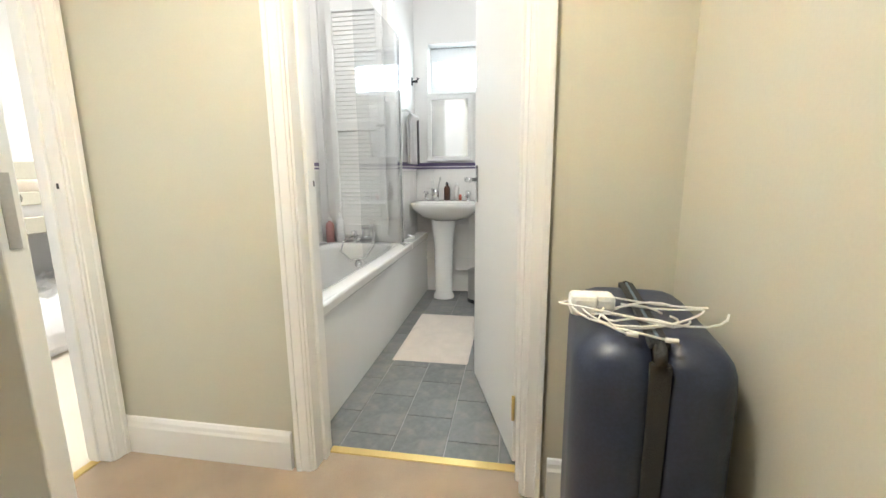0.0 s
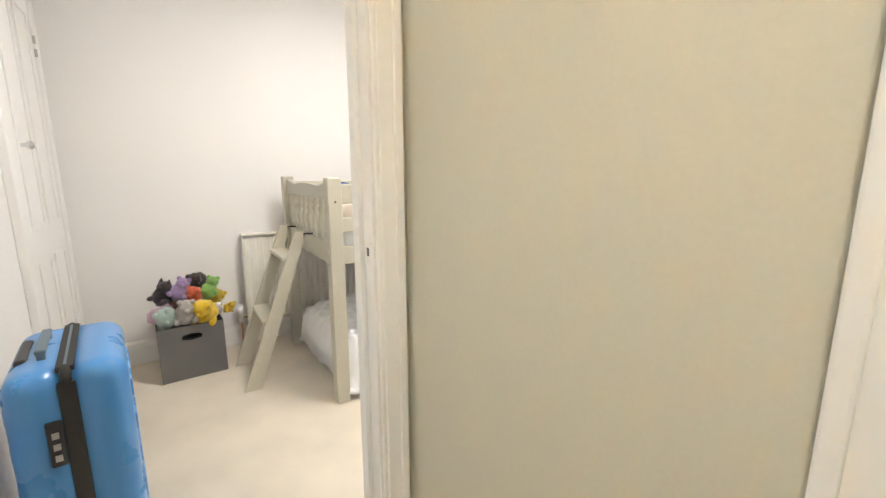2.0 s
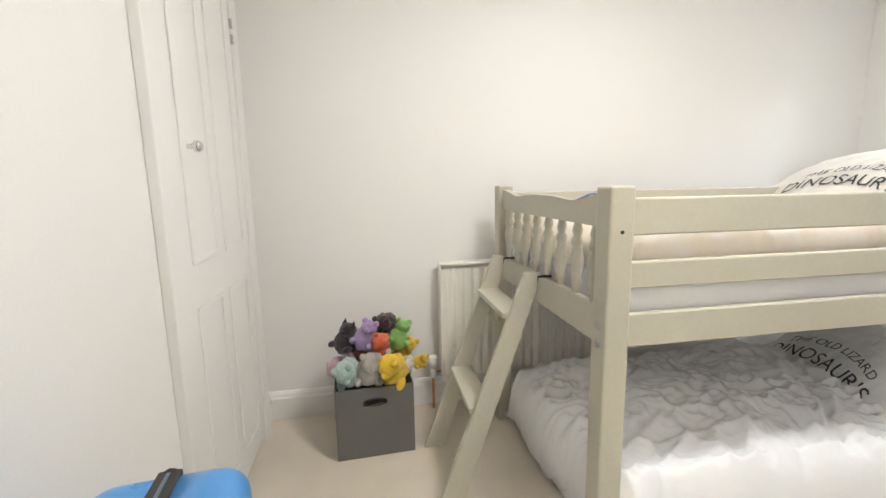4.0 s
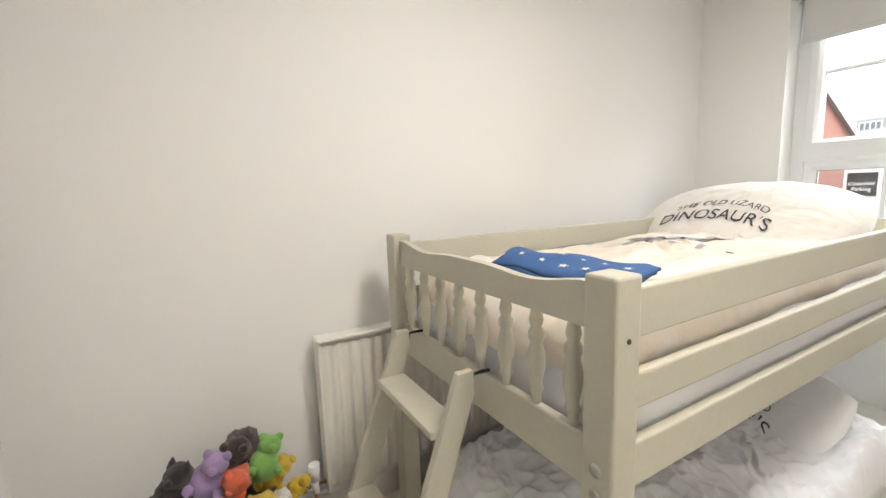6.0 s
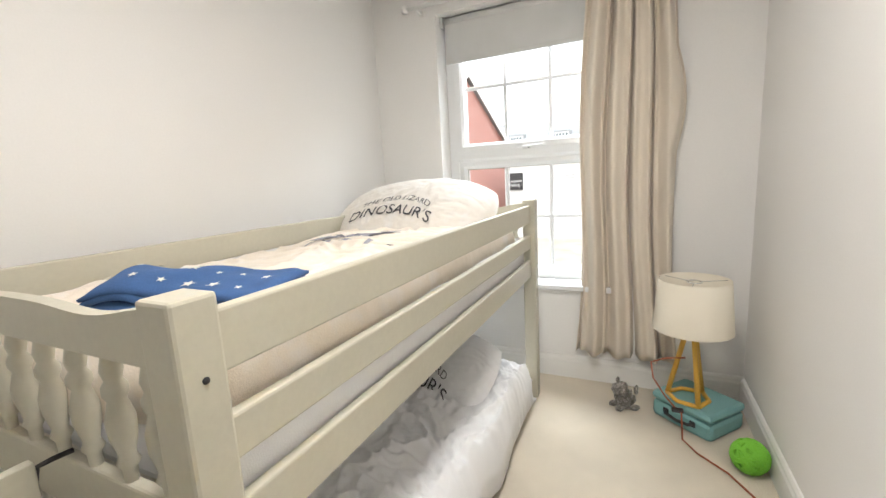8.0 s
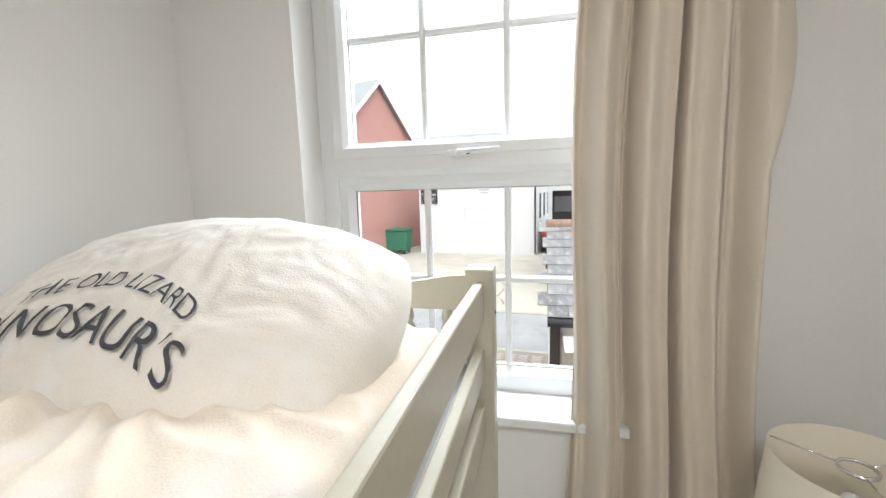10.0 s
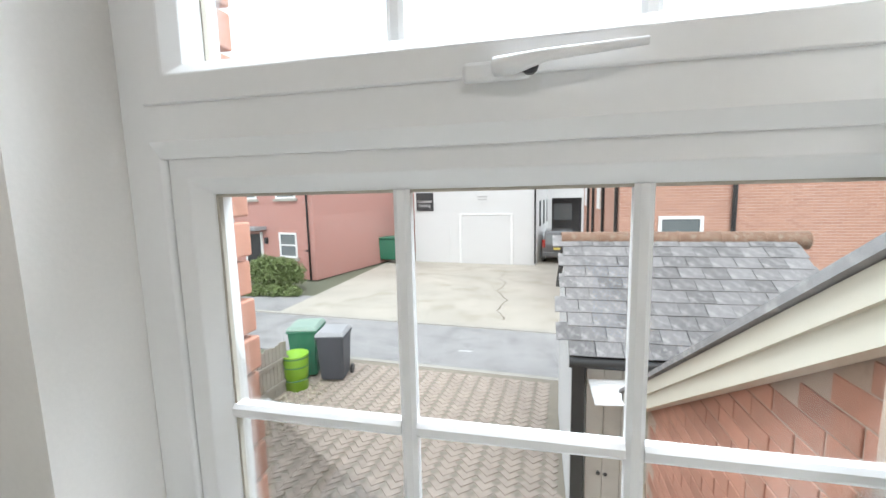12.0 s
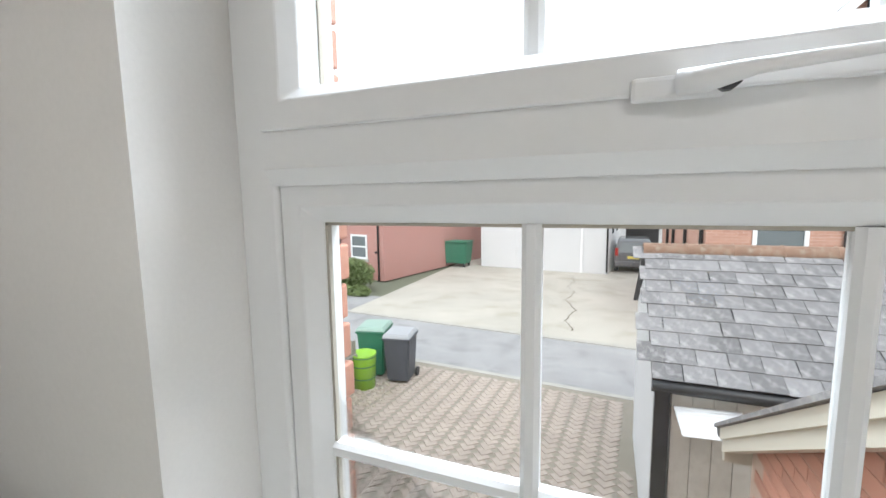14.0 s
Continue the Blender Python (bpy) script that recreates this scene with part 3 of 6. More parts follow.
bm = bmesh.new()
sheet(bm, 180, 40, drape)
cloth = part("fabric", bm, M_CURTAIN, curtain)
mod = cloth.modifiers.new("thickness", "SOLIDIFY")
mod.thickness = 0.003
bm = bmesh.new()
sheet(bm, 10, 30, lambda u, v: (-0.235 + 0.06 * v ** 2 + 0.05 * u + 0.045 * (1 - v) * math.sin(v * 5), 0.035 + 0.05 * u + 0.008 * math.sin(v * 9), 0.02 + 2.05 * v))
lin = part("lining", bm, M_LINING, curtain, "white curtain lining")
mod = lin.modifiers.new("thickness", "SOLIDIFY")
mod.thickness = 0.002

# ---------------------------------------------------------------- bedroom things
bed = thing("cabin_bed", (-2.6, 2.9, 0), "pale sage-cream painted wooden mid-height bed with turned spindles", "bed")
PX, PY = 0.4505, 0.9685
for sx in (-1, 1):
    for sy in (-1, 1):
        bm = bmesh.new()
        box(bm, (sx * PX - 0.034, sy * PY - 0.034, 0), (sx * PX + 0.034, sy * PY + 0.034, 1.143), 0.006)
        post = part("post", bm, M_BED, bed)
        if sx == 1:
            for z in (0.735, 0.785):
                bm = bmesh.new()
                lathe(bm, [(0.013, 0), (0.013, 0.003), (0.006, 0.004), (0, 0.002)], 14, m=pose(PX + (0 if sy < 0 else 0), sy * (PY + 0.034), z, 90 if sy < 0 else -90, 0, 0))
                part("bolt", bm, M_STEEL, post)
            bm = bmesh.new()
            lathe(bm, [(0.005, 0), (0.005, 0.002), (0, 0.001)], 10, m=pose(PX + 0.034, sy * PY, 1.03, 0, 90, 0))
            part("screw", bm, M_BLACK, post)
for sx in (-1, 1):
    for z0, z1 in ((1.017, 1.112), (0.878, 0.950), (0.720, 0.812)):
        bar("side_rail", (sx * PX - 0.012, -PY + 0.034, z0), (sx * PX + 0.012, PY - 0.034, z1), M_BED, bed, 0.005)
for sy in (-1, 1):
    n, lo, prof = 24, 1.035, []
    for i in range(n + 1):
        u = i / n
        x = -PX + 0.034 + u * (2 * PX - 0.068)
        prof.append((x, 1.113 + 0.014 * math.cos(4 * math.pi * u) * (0.55 + 0.45 * math.cos(2 * math.pi * u)) - 0.004))
    bm = bmesh.new()
    prism(bm, prof + [(PX - 0.034, lo), (-PX + 0.034, lo)], "y", sy * PY - 0.012, sy * PY + 0.012)
    part("top_rail", bm, M_BED, bed)
    bar("end_rail", (-PX + 0.034, sy * PY - 0.012, 0.715), (PX - 0.034, sy * PY + 0.012, 0.822), M_BED, bed, 0.005)
    for i in range(8):
        x = -PX + 0.034 + (i + 0.5) / 8 * (2 * PX - 0.068)
        bm = bmesh.new()
        lathe(bm, [(0.010, 0.822), (0.011, 0.845), (0.017, 0.855), (0.012, 0.868), (0.020, 0.905), (0.021, 0.93), (0.013, 0.962), (0.018, 0.972), (0.018, 0.985), (0.012, 0.995), (0.016, 1.012), (0.011, 1.036)], 14, (x, sy * PY, 0))
        part("spindle", bm, M_BED, bed)
for i in range(10):
    y = -0.86 + i * 0.19
    bar("slat", (-PX + 0.014, y - 0.035, 0.752), (PX - 0.014, y + 0.035, 0.77), M_BED, bed, 0.002)

ladder = thing("bed_ladder", (-2.695, 1.9, 0), "sage-cream wooden ladder hooked on the end of the bed", "ladder")
for x in (-0.185, 0.185):
    bm = bmesh.new()
    prism(bm, [(-0.385, 0.0), (-0.30, 0.0), (-0.026, 0.79), (-0.026, 0.85), (-0.07, 0.85)], "x", x - 0.011, x + 0.011, 0.002)
    st = part("stringer", bm, M_BED, ladder)
    bm = bmesh.new()
    tube(bm, [(x, -0.03, 0.80), (x, -0.022, 0.835), (x, 0.0, 0.836), (x, 0.028, 0.834)], 0.005, 8)
    part("hook", bm, M_BLACK, st)
for z in (0.36, 0.70):
    yc = -0.345 + 0.355 * z
    bar("tread", (-0.174, yc - 0.045, z - 0.011), (0.174, yc + 0.045, z + 0.011), M_BED, ladder, 0.003)


def creases(x, y, s=1.0):
    """Soft folds of bed linen, in metres."""
    p = Vector((x * 3.1 * s, y * 3.1 * s, 0.3))
    warp = Vector((noise.noise(p * 0.9), noise.noise(p * 0.9 + Vector((7, 3, 1))), 0)) * 0.9
    a = 1 - abs(noise.noise(p * 1.6 + warp))
    b = 1 - abs(noise.noise(p * 3.7 + warp * 2.0 + Vector((4, 9, 2))))
    return 0.030 * (a - 0.75) + 0.022 * (b ** 2 - 0.6) + 0.035 * noise.noise(p * 0.45)


def crumple(x, y):
    """Sharp small ridges of crumpled cotton, in metres."""
    p = Vector((x * 5.0 + 0.6 * y, y * 3.4, 2.2))
    w = Vector((noise.noise(p * 0.7), noise.noise(p * 0.7 + Vector((5, 1, 8))), noise.noise(p * 0.5 + Vector((2, 2, 2))))) * 0.8
    h = 0.0
    for f, k in ((1.3, 0.016), (2.6, 0.011), (5.1, 0.0055)):
        q = p * f + w * f * 0.9
        h += k * (1 - abs(noise.noise(q)) * 2.0) ** 3 * (0.55 + 0.7 * noise.noise(q * 0.35 + Vector((9, 4, 1))))
    return h


def linen(name, label, at, sx, sy, top, drop, amp, mat, crown=0.02, seed=0.0, fine=0.0):
    """A quilt lying on a mattress, round at the edges."""
    root = thing(name, at, label, "duvet")

    def f(u, v):
        x, y = (u * 2 - 1), (v * 2 - 1)
        ex, ey = abs(x), abs(y)
        e = max(0.0, (ex - 0.86) / 0.14), max(0.0, (ey - 0.92) / 0.08)
        fall = min(1.0, math.hypot(*e))
        k = creases(x * sx + seed, y * sy + seed * 2, 1.0)
        k += fine / amp * crumple(x * sx + seed, y * sy + seed)
        wob = 1 + 0.05 * noise.noise(Vector((x * 2 + seed, y * 3, 1.7)))
        z = top + crown * (1 - x * x) * (1 - y * y) + amp * k * (1 - 0.35 * fall) - drop * (1 - math.sqrt(max(0, 1 - fall ** 2)))
        return (x * sx * wob * (1 - 0.02 * fall), y * sy * wob, z)
    bm = bmesh.new()
    sheet(bm, 150, 260, f)
    ob = part("cover", bm, mat, root)
    mod = ob.modifiers.new("thickness", "SOLIDIFY")
    mod.thickness, mod.offset = 0.02, -1
    return root


def mattress(at, sx, sy, h, label):
    root = thing("mattress", at, label, "mattress")
    bm = bmesh.new()
    box(bm, (-sx, -sy, 0), (sx, sy, h), 0.03)
    part("cover", bm, M_SHEET, root)
    bm = bmesh.new()
    for z in (0.025, h - 0.025):
        tube(bm, [(-sx, -sy + 0.03, z), (-sx, sy - 0.03, z)], 0.005, 6)
        tube(bm, [(sx, -sy + 0.03, z), (sx, sy - 0.03, z)], 0.005, 6)
    part("piping", bm, M_SHEET, root)
    return root


mattress((-2.6, 2.9, 0.77), 0.43, 0.93, 0.17, "white sheeted mattress on the bed slats")
linen("duvet", "pale peach and white cotton duvet with a faded dinosaur print", (-2.6, 2.86, 0.92), 0.432, 0.90, 0.110, 0.13, 0.9, M_DUVET, 0.03, 0.0, 0.2)
mattress((-2.59, 2.90, 0.0), 0.45, 0.93, 0.15, "white mattress lying on the floor under the raised bed")
linen("duvet", "rumpled white duvet on the mattress under the raised bed", (-2.56, 2.84, 0.12), 0.475, 0.90, 0.165, 0.235, 1.5, M_SHEET, 0.06, 3.0, 1.7)


def pillow(name, at, rz, tilt, sx, sy, h, mat, label, words):
    root = new(name)
    root.matrix_basis = pose(*at, tilt, 0, rz)
    tagged(root, label, "pillow")

    def hgt(x, y):
        a, b = max(0.0, 1 - (abs(x) / sx) ** 2.6), max(0.0, 1 - (abs(y) / sy) ** 2.6)
        return h * (a * b) ** 0.42 + (0.25 * creases(x * 1.5 + at[2], y * 1.5, 1.3) + 0.35 * crumple(x + at[2], y)) * (a * b) ** 0.3

    bm = bmesh.new()
    for s in (1, -1):
        sheet(bm, 100, 76, lambda u, v: ((u * 2 - 1) * sx * (1 - 0.13 * (2 * v - 1) ** 2), (v * 2 - 1) * sy * (1 - 0.22 * (2 * u - 1) ** 2), s * (hgt((u * 2 - 1) * sx, (v * 2 - 1) * sy) if s > 0 else 0.35 * hgt((u * 2 - 1) * sx, (v * 2 - 1) * sy))))
    part("pillowcase", bm, mat, root)
    for text, size, y0, arch in words:
        t = lettering(text, size)
        for v in t.verts:
            x, y = v.co.x, v.co.y + y0 - arch * v.co.x ** 2
            v.co = Vector((x, y, hgt(x, y) + 0.007))
        part("printed_lettering", t, M_PRINT, root, "faded black lettering")
    return root


WORDS = [("THE OLD LIZARD", 0.054, -0.03, 1.2), ("DINOSAUR'S", 0.088, -0.12, 0.8)]
pillow("pillow", (-2.70, 3.54, 1.07), -6, 30, 0.47, 0.285, 0.155, M_PILLOW, "cream pillow with arched black lettering propped on the bed", WORDS)
pillow("pillow", (-2.55, 3.35, 0.34), -14, 30, 0.37, 0.25, 0.12, M_SHEET, "white pillow with arched dark lettering on the low mattress", WORDS)

# faded dinosaur print on the upper duvet, as a flat shape that follows the cloth
prn = thing("dinosaur_print", (-2.66, 2.98, 1.072), "washed-out grey dinosaur picture printed on the duvet", "printed motif")
bm = bmesh.new()
for k in range(44):
    a = random.uniform(0, 2 * math.pi)
    r = random.random() ** 0.6
    cx, cy = 0.17 * r * math.cos(a), 0.10 * r * math.sin(a) + 0.05 * math.cos(a)
    L, W, th = random.uniform(0.02, 0.06), random.uniform(0.004, 0.012), random.uniform(-0.3, 0.9)
    pts = [(-L, -W), (L * 0.6, -W * 1.3), (L, W * 0.2), (-L * 0.3, W)]
    vs = []
    for p in pts:
        x, y = cx + p[0] * math.cos(th) - p[1] * math.sin(th), cy + p[0] * math.sin(th) + p[1] * math.cos(th)
        wx, wy = (x - 0.06), (y + 0.12)
        z = 0.92 + 0.105 + 0.03 * (1 - (wx / 0.432) ** 2) * (1 - (wy / 0.9) ** 2) + 0.9 * creases(wx, wy) + 0.2 * crumple(wx, wy) - 1.062 + 0.005
        vs.append(bm.verts.new((x, y, z)))
    bm.faces.new(vs)
part("motif", bm, M_GREYPRINT, prn)

for i in range(5):
    bm = bmesh.new()
    cx, cy = -0.14 + 0.105 * i, -0.115 - 0.012 * i
    ang0 = 0.15 * math.sin(i * 2.1)
    rows = []
    for a in (-0.011, 0.0, 0.011):
        line = []
        for b in (-0.02, 0.0, 0.02):
            x, y = cx + a * math.cos(ang0) - b * math.sin(ang0), cy + a * math.sin(ang0) + b * math.cos(ang0)
            wx, wy = x - 0.06, y + 0.12
            z = 1.025 + 0.03 * (1 - (wx / 0.432) ** 2) * (1 - (wy / 0.9) ** 2) + 0.9 * creases(wx, wy) + 0.2 * crumple(wx, wy) - 1.062
            line.append(bm.verts.new((x, y, z)))
        rows.append(line)
    for p, q in zip(rows, rows[1:]):
        for k in range(2):
            bm.faces.new((p[k], q[k], q[k + 1], p[k + 1]))
    part("printed_mark", bm, M_GREYPRINT, prn)

# folded blue star cloth at the foot of the bed
star_cloth = thing("folded_cloth", (-2.53, 2.20, 1.03), "folded dark blue cotton cloth printed with cream stars", "blanket", rz=14)


def fold(k):
    def f(u, v):
        x, y = (u - 0.5) * 0.42, (v - 0.5) * 0.22
        e = min(1, max(0, (abs(u - 0.5) - 0.42) / 0.08)) ** 2 + min(1, max(0, (abs(v - 0.5) - 0.38) / 0.12)) ** 2
        return (x + 0.01 * k, y + 0.012 * k * math.sin(3 * u), 0.016 * (k + 1) + 0.02 * noise.noise(Vector((x * 9, y * 9, k * 0.4))) - 0.014 * min(1, e) + 0.028 * (1 - u) * math.sin(v * 3.1))
    return f


for k in range(3):
    bm = bmesh.new()
    sheet(bm, 30, 20, fold(k))
    lay = part("fold", bm, M_BLUECLOTH, star_cloth)
    mod = lay.modifiers.new("thickness", "SOLIDIFY")
    mod.thickness = 0.008
for i in range(6):
    for j in range(3):
        u, v = (i + 0.5 + 0.3 * (j % 2)) / 6.5, (j + 0.5) / 3
        bm = bmesh.new()
        c = fold(2)(u, v)
        a0, sc = random.uniform(0, 6), random.choice((0.010, 0.016))
        vs = []
        for q in range(10):
            rr = sc if q % 2 == 0 else sc * 0.42
            du, dv = rr * math.cos(a0 + q * math.pi / 5) / 0.42, rr * math.sin(a0 + q * math.pi / 5) / 0.22
            p = fold(2)(u + du, v + dv)
            vs.append(bm.verts.new((p[0], p[1], p[2] + 0.0055)))
        mid = bm.verts.new((c[0], c[1], c[2] + 0.006))
        for q in range(10):
            bm.faces.new((vs[q], vs[(q + 1) % 10], mid))
        part("star", bm, M_STAR, lay)

# radiator under the head of the bed
rad = thing("radiator", (-3.245, 2.15, 0), "white enamelled panel radiator on the wall behind the bed", "radiator")
bm = bmesh.new()
n = 22
sheet(bm, n * 6, 1, lambda u, v: (0.072 + 0.007 * max(-0.6, min(0.6, math.sin(u * n * 2 * math.pi))) / 0.6, -0.50 + u * 1.0, 0.19 + v * 0.55))
part("panel", bm, M_RAD, rad)
bar("back_panel", (0.02, -0.50, 0.17), (0.062, 0.50, 0.76), M_RAD, rad, 0.006)
bar("top_grille", (0.014, -0.505, 0.758), (0.084, 0.505, 0.77), M_RAD, rad, 0.004)
for y in (-0.505, 0.495):
    bar("side_cover", (0.014, y, 0.17), (0.084, y + 0.01, 0.7575), M_RAD, rad, 0.003)
bm = bmesh.new()
tube(bm, [(0.05, -0.545, 0.0), (0.05, -0.545, 0.20), (0.05, -0.50, 0.20)], 0.0075, 10)
part("pipe", bm, M_COPPER, rad, "copper feed pipe")
bm = bmesh.new()
tube(bm, [(0.05, -0.545, 0.17), (0.05, -0.545, 0.22)], 0.014, 12)
tube(bm, [(0.05, -0.545, 0.22), (0.05, -0.545, 0.285)], [0.018, 0.021], 14)
part("valve", bm, M_GLOSS, rad, "white radiator valve")

# toy box with soft toys
tb = thing("toy_box", (-3.02, 1.30, 0), "grey felt storage cube with a cut-out handle, full of soft toys", "storage box", rz=3)
W, Hh, T = 0.165, 0.315, 0.006
for nm, a, b in (("bottom", (-W, -W, 0), (W, W, T)), ("side", (-W, -W, T), (-W + T, W, Hh)), ("side", (-W + T, -W, T), (W - T, -W + T, Hh)), ("side", (-W + T, W - T, T), (W - T, W, Hh))):
    bar(nm, a, b, M_BOXFELT, tb, 0.001)
bm = bmesh.new()
for a, b in (((W - T, -W, T), (W, W, 0.235)), ((W - T, -W, 0.265), (W, W, Hh)), ((W - T, -W, 0.235), (W, -0.05, 0.265)), ((W - T, 0.05, 0.235), (W, W, 0.265))):
    box(bm, a, b)
part("front", bm, M_BOXFELT, tb, "front with an oval hand hole")
bm = bmesh.new()
ring = [((0.048 if abs(math.cos(t)) > 0 else 0) * math.cos(t), 0.016 * math.sin(t)) for t in [2 * math.pi * k / 20 for k in range(20)]]
for k in range(20):
    p, q = ring[k], ring[(k + 1) % 20]
    tube(bm, [(W + 0.001, p[0], 0.25 + p[1]), (W + 0.001, q[0], 0.25 + q[1])], 0.0025, 6)
part("handle_rim", bm, M_BLACK, tb)


def toy(at, color, r, kind, label):
    """A small stuffed animal in one mesh: body, head, ears, limbs."""
    bm = bmesh.new()
    ball(bm, (0, 0, 0), r, (1, 0.9, 1.05), 3, 0.25)
    h = (0.3 * r, 0.2 * r, r * 1.15)
    ball(bm, h, r * 0.68, (1, 1, 0.92), 3, 0.15)
    for s in (-1, 1):
        if kind == "pointed":
            lathe(bm, [(r * 0.24, 0), (r * 0.16, r * 0.3), (0, r * 0.6)], 10, (h[0], h[1] + s * r * 0.42, h[2] + r * 0.35))
        else:
            ball(bm, (h[0], h[1] + s * r * 0.5, h[2] + r * 0.5), r * 0.26, sub=2)
        ball(bm, (r * 0.7, s * r * 0.75, -r * 0.2), r * 0.36, (1.3, 0.8, 0.8), 2, 0.2)
    ball(bm, (h[0] + r * 0.62, h[1], h[2] - r * 0.08), r * 0.26, sub=2)
    m = material("plush", color, 0.97, vary=0.2, scale=30, fine=350, bump=1.0, sheen=0.3)
    ob = link("soft_toy", bm, m)
    ob.matrix_basis = pose(*at, random.uniform(-40, 40), random.uniform(-30, 50), random.uniform(-50, 50))
    tagged(ob, label, "soft toy", "soft toys in the grey box")


for at, c, r, kd, nm in (((-2.93, 1.20, 0.36), (0.42, 0.55, 0.50), 0.062, "round", "mint green"), ((-2.90, 1.29, 0.37), (0.40, 0.37, 0.35), 0.060, "round", "grey"), ((-2.92, 1.39, 0.36), (0.72, 0.48, 0.02), 0.070, "round", "bright yellow"),
                         ((-3.02, 1.19, 0.46), (0.03, 0.02, 0.025), 0.055, "pointed", "black cat-eared"), ((-3.00, 1.27, 0.48), (0.36, 0.25, 0.45), 0.052, "round", "lilac"), ((-2.99, 1.34, 0.46), (0.70, 0.13, 0.06), 0.048, "round", "orange-red"),
                         ((-3.02, 1.42, 0.46), (0.22, 0.45, 0.10), 0.050, "round", "leaf green"), ((-3.06, 1.37, 0.52), (0.035, 0.02, 0.018), 0.055, "round", "dark brown"), ((-2.99, 1.15, 0.36), (0.50, 0.33, 0.40), 0.048, "round", "dusty pink"),
                         ((-3.10, 1.24, 0.40), (0.55, 0.30, 0.20), 0.06, "round", "peach"), ((-2.96, 1.455, 0.36), (0.70, 0.66, 0.60), 0.036, "pointed", "cream"), ((-3.08, 1.44, 0.38), (0.65, 0.45, 0.05), 0.05, "round", "mustard")):
    toy(at, c, r, kd, nm + " plush soft toy heaped in the grey box")
toy((-3.04, 1.515, 0.33), (0.70, 0.46, 0.03), 0.03, "round", "small yellow plush toy hanging over the edge of the grey box")


def suitcase(name, at, rz, w, d, h, mat, label, ribs, soft=0.055, trim=True):
    """A hard-shell case on wheels: w is its thickness along local x, d its width along y."""
    root = thing(name, at, label, "suitcase", rz=rz)
    foot = 0.05
    for s in (-1, 1):
        bm = bmesh.new()
        x0, x1 = (0.012, w / 2) if s > 0 else (-w / 2, -0.012)
        t = bmesh.new()
        bmesh.ops.create_cube(t, size=1)
        for v in t.verts:
            v.co = Vector(((x0 + x1) / 2 + v.co.x * (x1 - x0), v.co.y * d, foot + (h - foot) / 2 + v.co.z * (h - foot)))
        outer = [e for e in t.edges if all(abs(v.co.x) > 0.02 for v in e.verts) or abs(e.verts[0].co.x - e.verts[1].co.x) > 0.02]
        bmesh.ops.bevel(t, geom=outer, offset=soft, segments=6, affect="EDGES", profile=0.55)
        for f in t.faces:
            f.smooth = True
        merge(bm, t)
        for k in range(ribs if trim else 0):
            z = foot + 0.10 + k * (h - foot - 0.24) / max(1, ribs - 1)
            box(bm, (s * (w / 2 - 0.006), -d / 2 + 0.065, z), (s * (w / 2 + 0.005), d / 2 - 0.065, z + 0.05), 0.005)
        part("shell", bm, mat, root)
    bm = bmesh.new()
    for e in (-1, 1):
        box(bm, (-0.018, e * (d / 2 - 0.012), foot + 0.03), (0.018, e * (d / 2 + 0.003), h - 0.03), 0.003)
    box(bm, (-0.018, -d / 2 + 0.02, h - 0.012), (0.018, d / 2 - 0.02, h + 0.003), 0.003)
    for e in (-1, 1):
        tube(bm, [(0, e * (d / 2 - 0.004), h - 0.035), (0, e * (d / 2 - 0.012), h - 0.014), (0, e * (d / 2 - 0.03), h - 0.002)], 0.012, 8)
    z = part("zip", bm, M_ZIP, root, "dark zip band around the middle")
    bar("zip_seam", (-0.003, -d / 2 + 0.03, h + 0.003), (0.003, d / 2 - 0.03, h + 0.0055), M_HANDLE, z, 0.001)
    for sx in (-1, 1):
        for sy in (-1, 1):
            bm = bmesh.new()
            tube(bm, [(sx * w * 0.32 - 0.012, sy * d * 0.38, 0.026), (sx * w * 0.32 + 0.012, sy * d * 0.38, 0.026)], 0.026, 14)
            box(bm, (sx * w * 0.32 - 0.02, sy * d * 0.38 - 0.02, 0.035), (sx * w * 0.32 + 0.02, sy * d * 0.38 + 0.02, foot + 0.02), 0.004)
            part("wheel", bm, M_BLACK, root)
    if not trim:
        return root
    bm = bmesh.new()
    box(bm, (w * 0.2 - 0.012, -0.1, h + 0.014), (w * 0.2 + 0.012, 0.1, h + 0.026), 0.005)
    for y in (-0.088, 0.088):
        box(bm, (w * 0.2 - 0.009, y - 0.01, h - 0.008), (w * 0.2 + 0.009, y + 0.01, h + 0.02), 0.003)
    part("carry_handle", bm, M_HANDLE, root, "grey carry handle")
    bar("trolley_grip", (w * 0.5 - 0.045, -0.09, h - 0.03), (w * 0.5 - 0.02, 0.09, h + 0.006), M_BLACK, root, 0.008)
    bm = bmesh.new()
    box(bm, (0.018, d / 2 + 0.001, h - 0.24), (0.05, d / 2 + 0.009, h - 0.12), 0.004)
    lk = part("lock", bm, M_BLACK, root, "black combination lock")
    for k in range(3):
        bar("dial", (0.027, d / 2 + 0.009, h - 0.225 + k * 0.03), (0.041, d / 2 + 0.011, h - 0.208 + k * 0.03), M_STEEL, lk, 0.001)
    return root


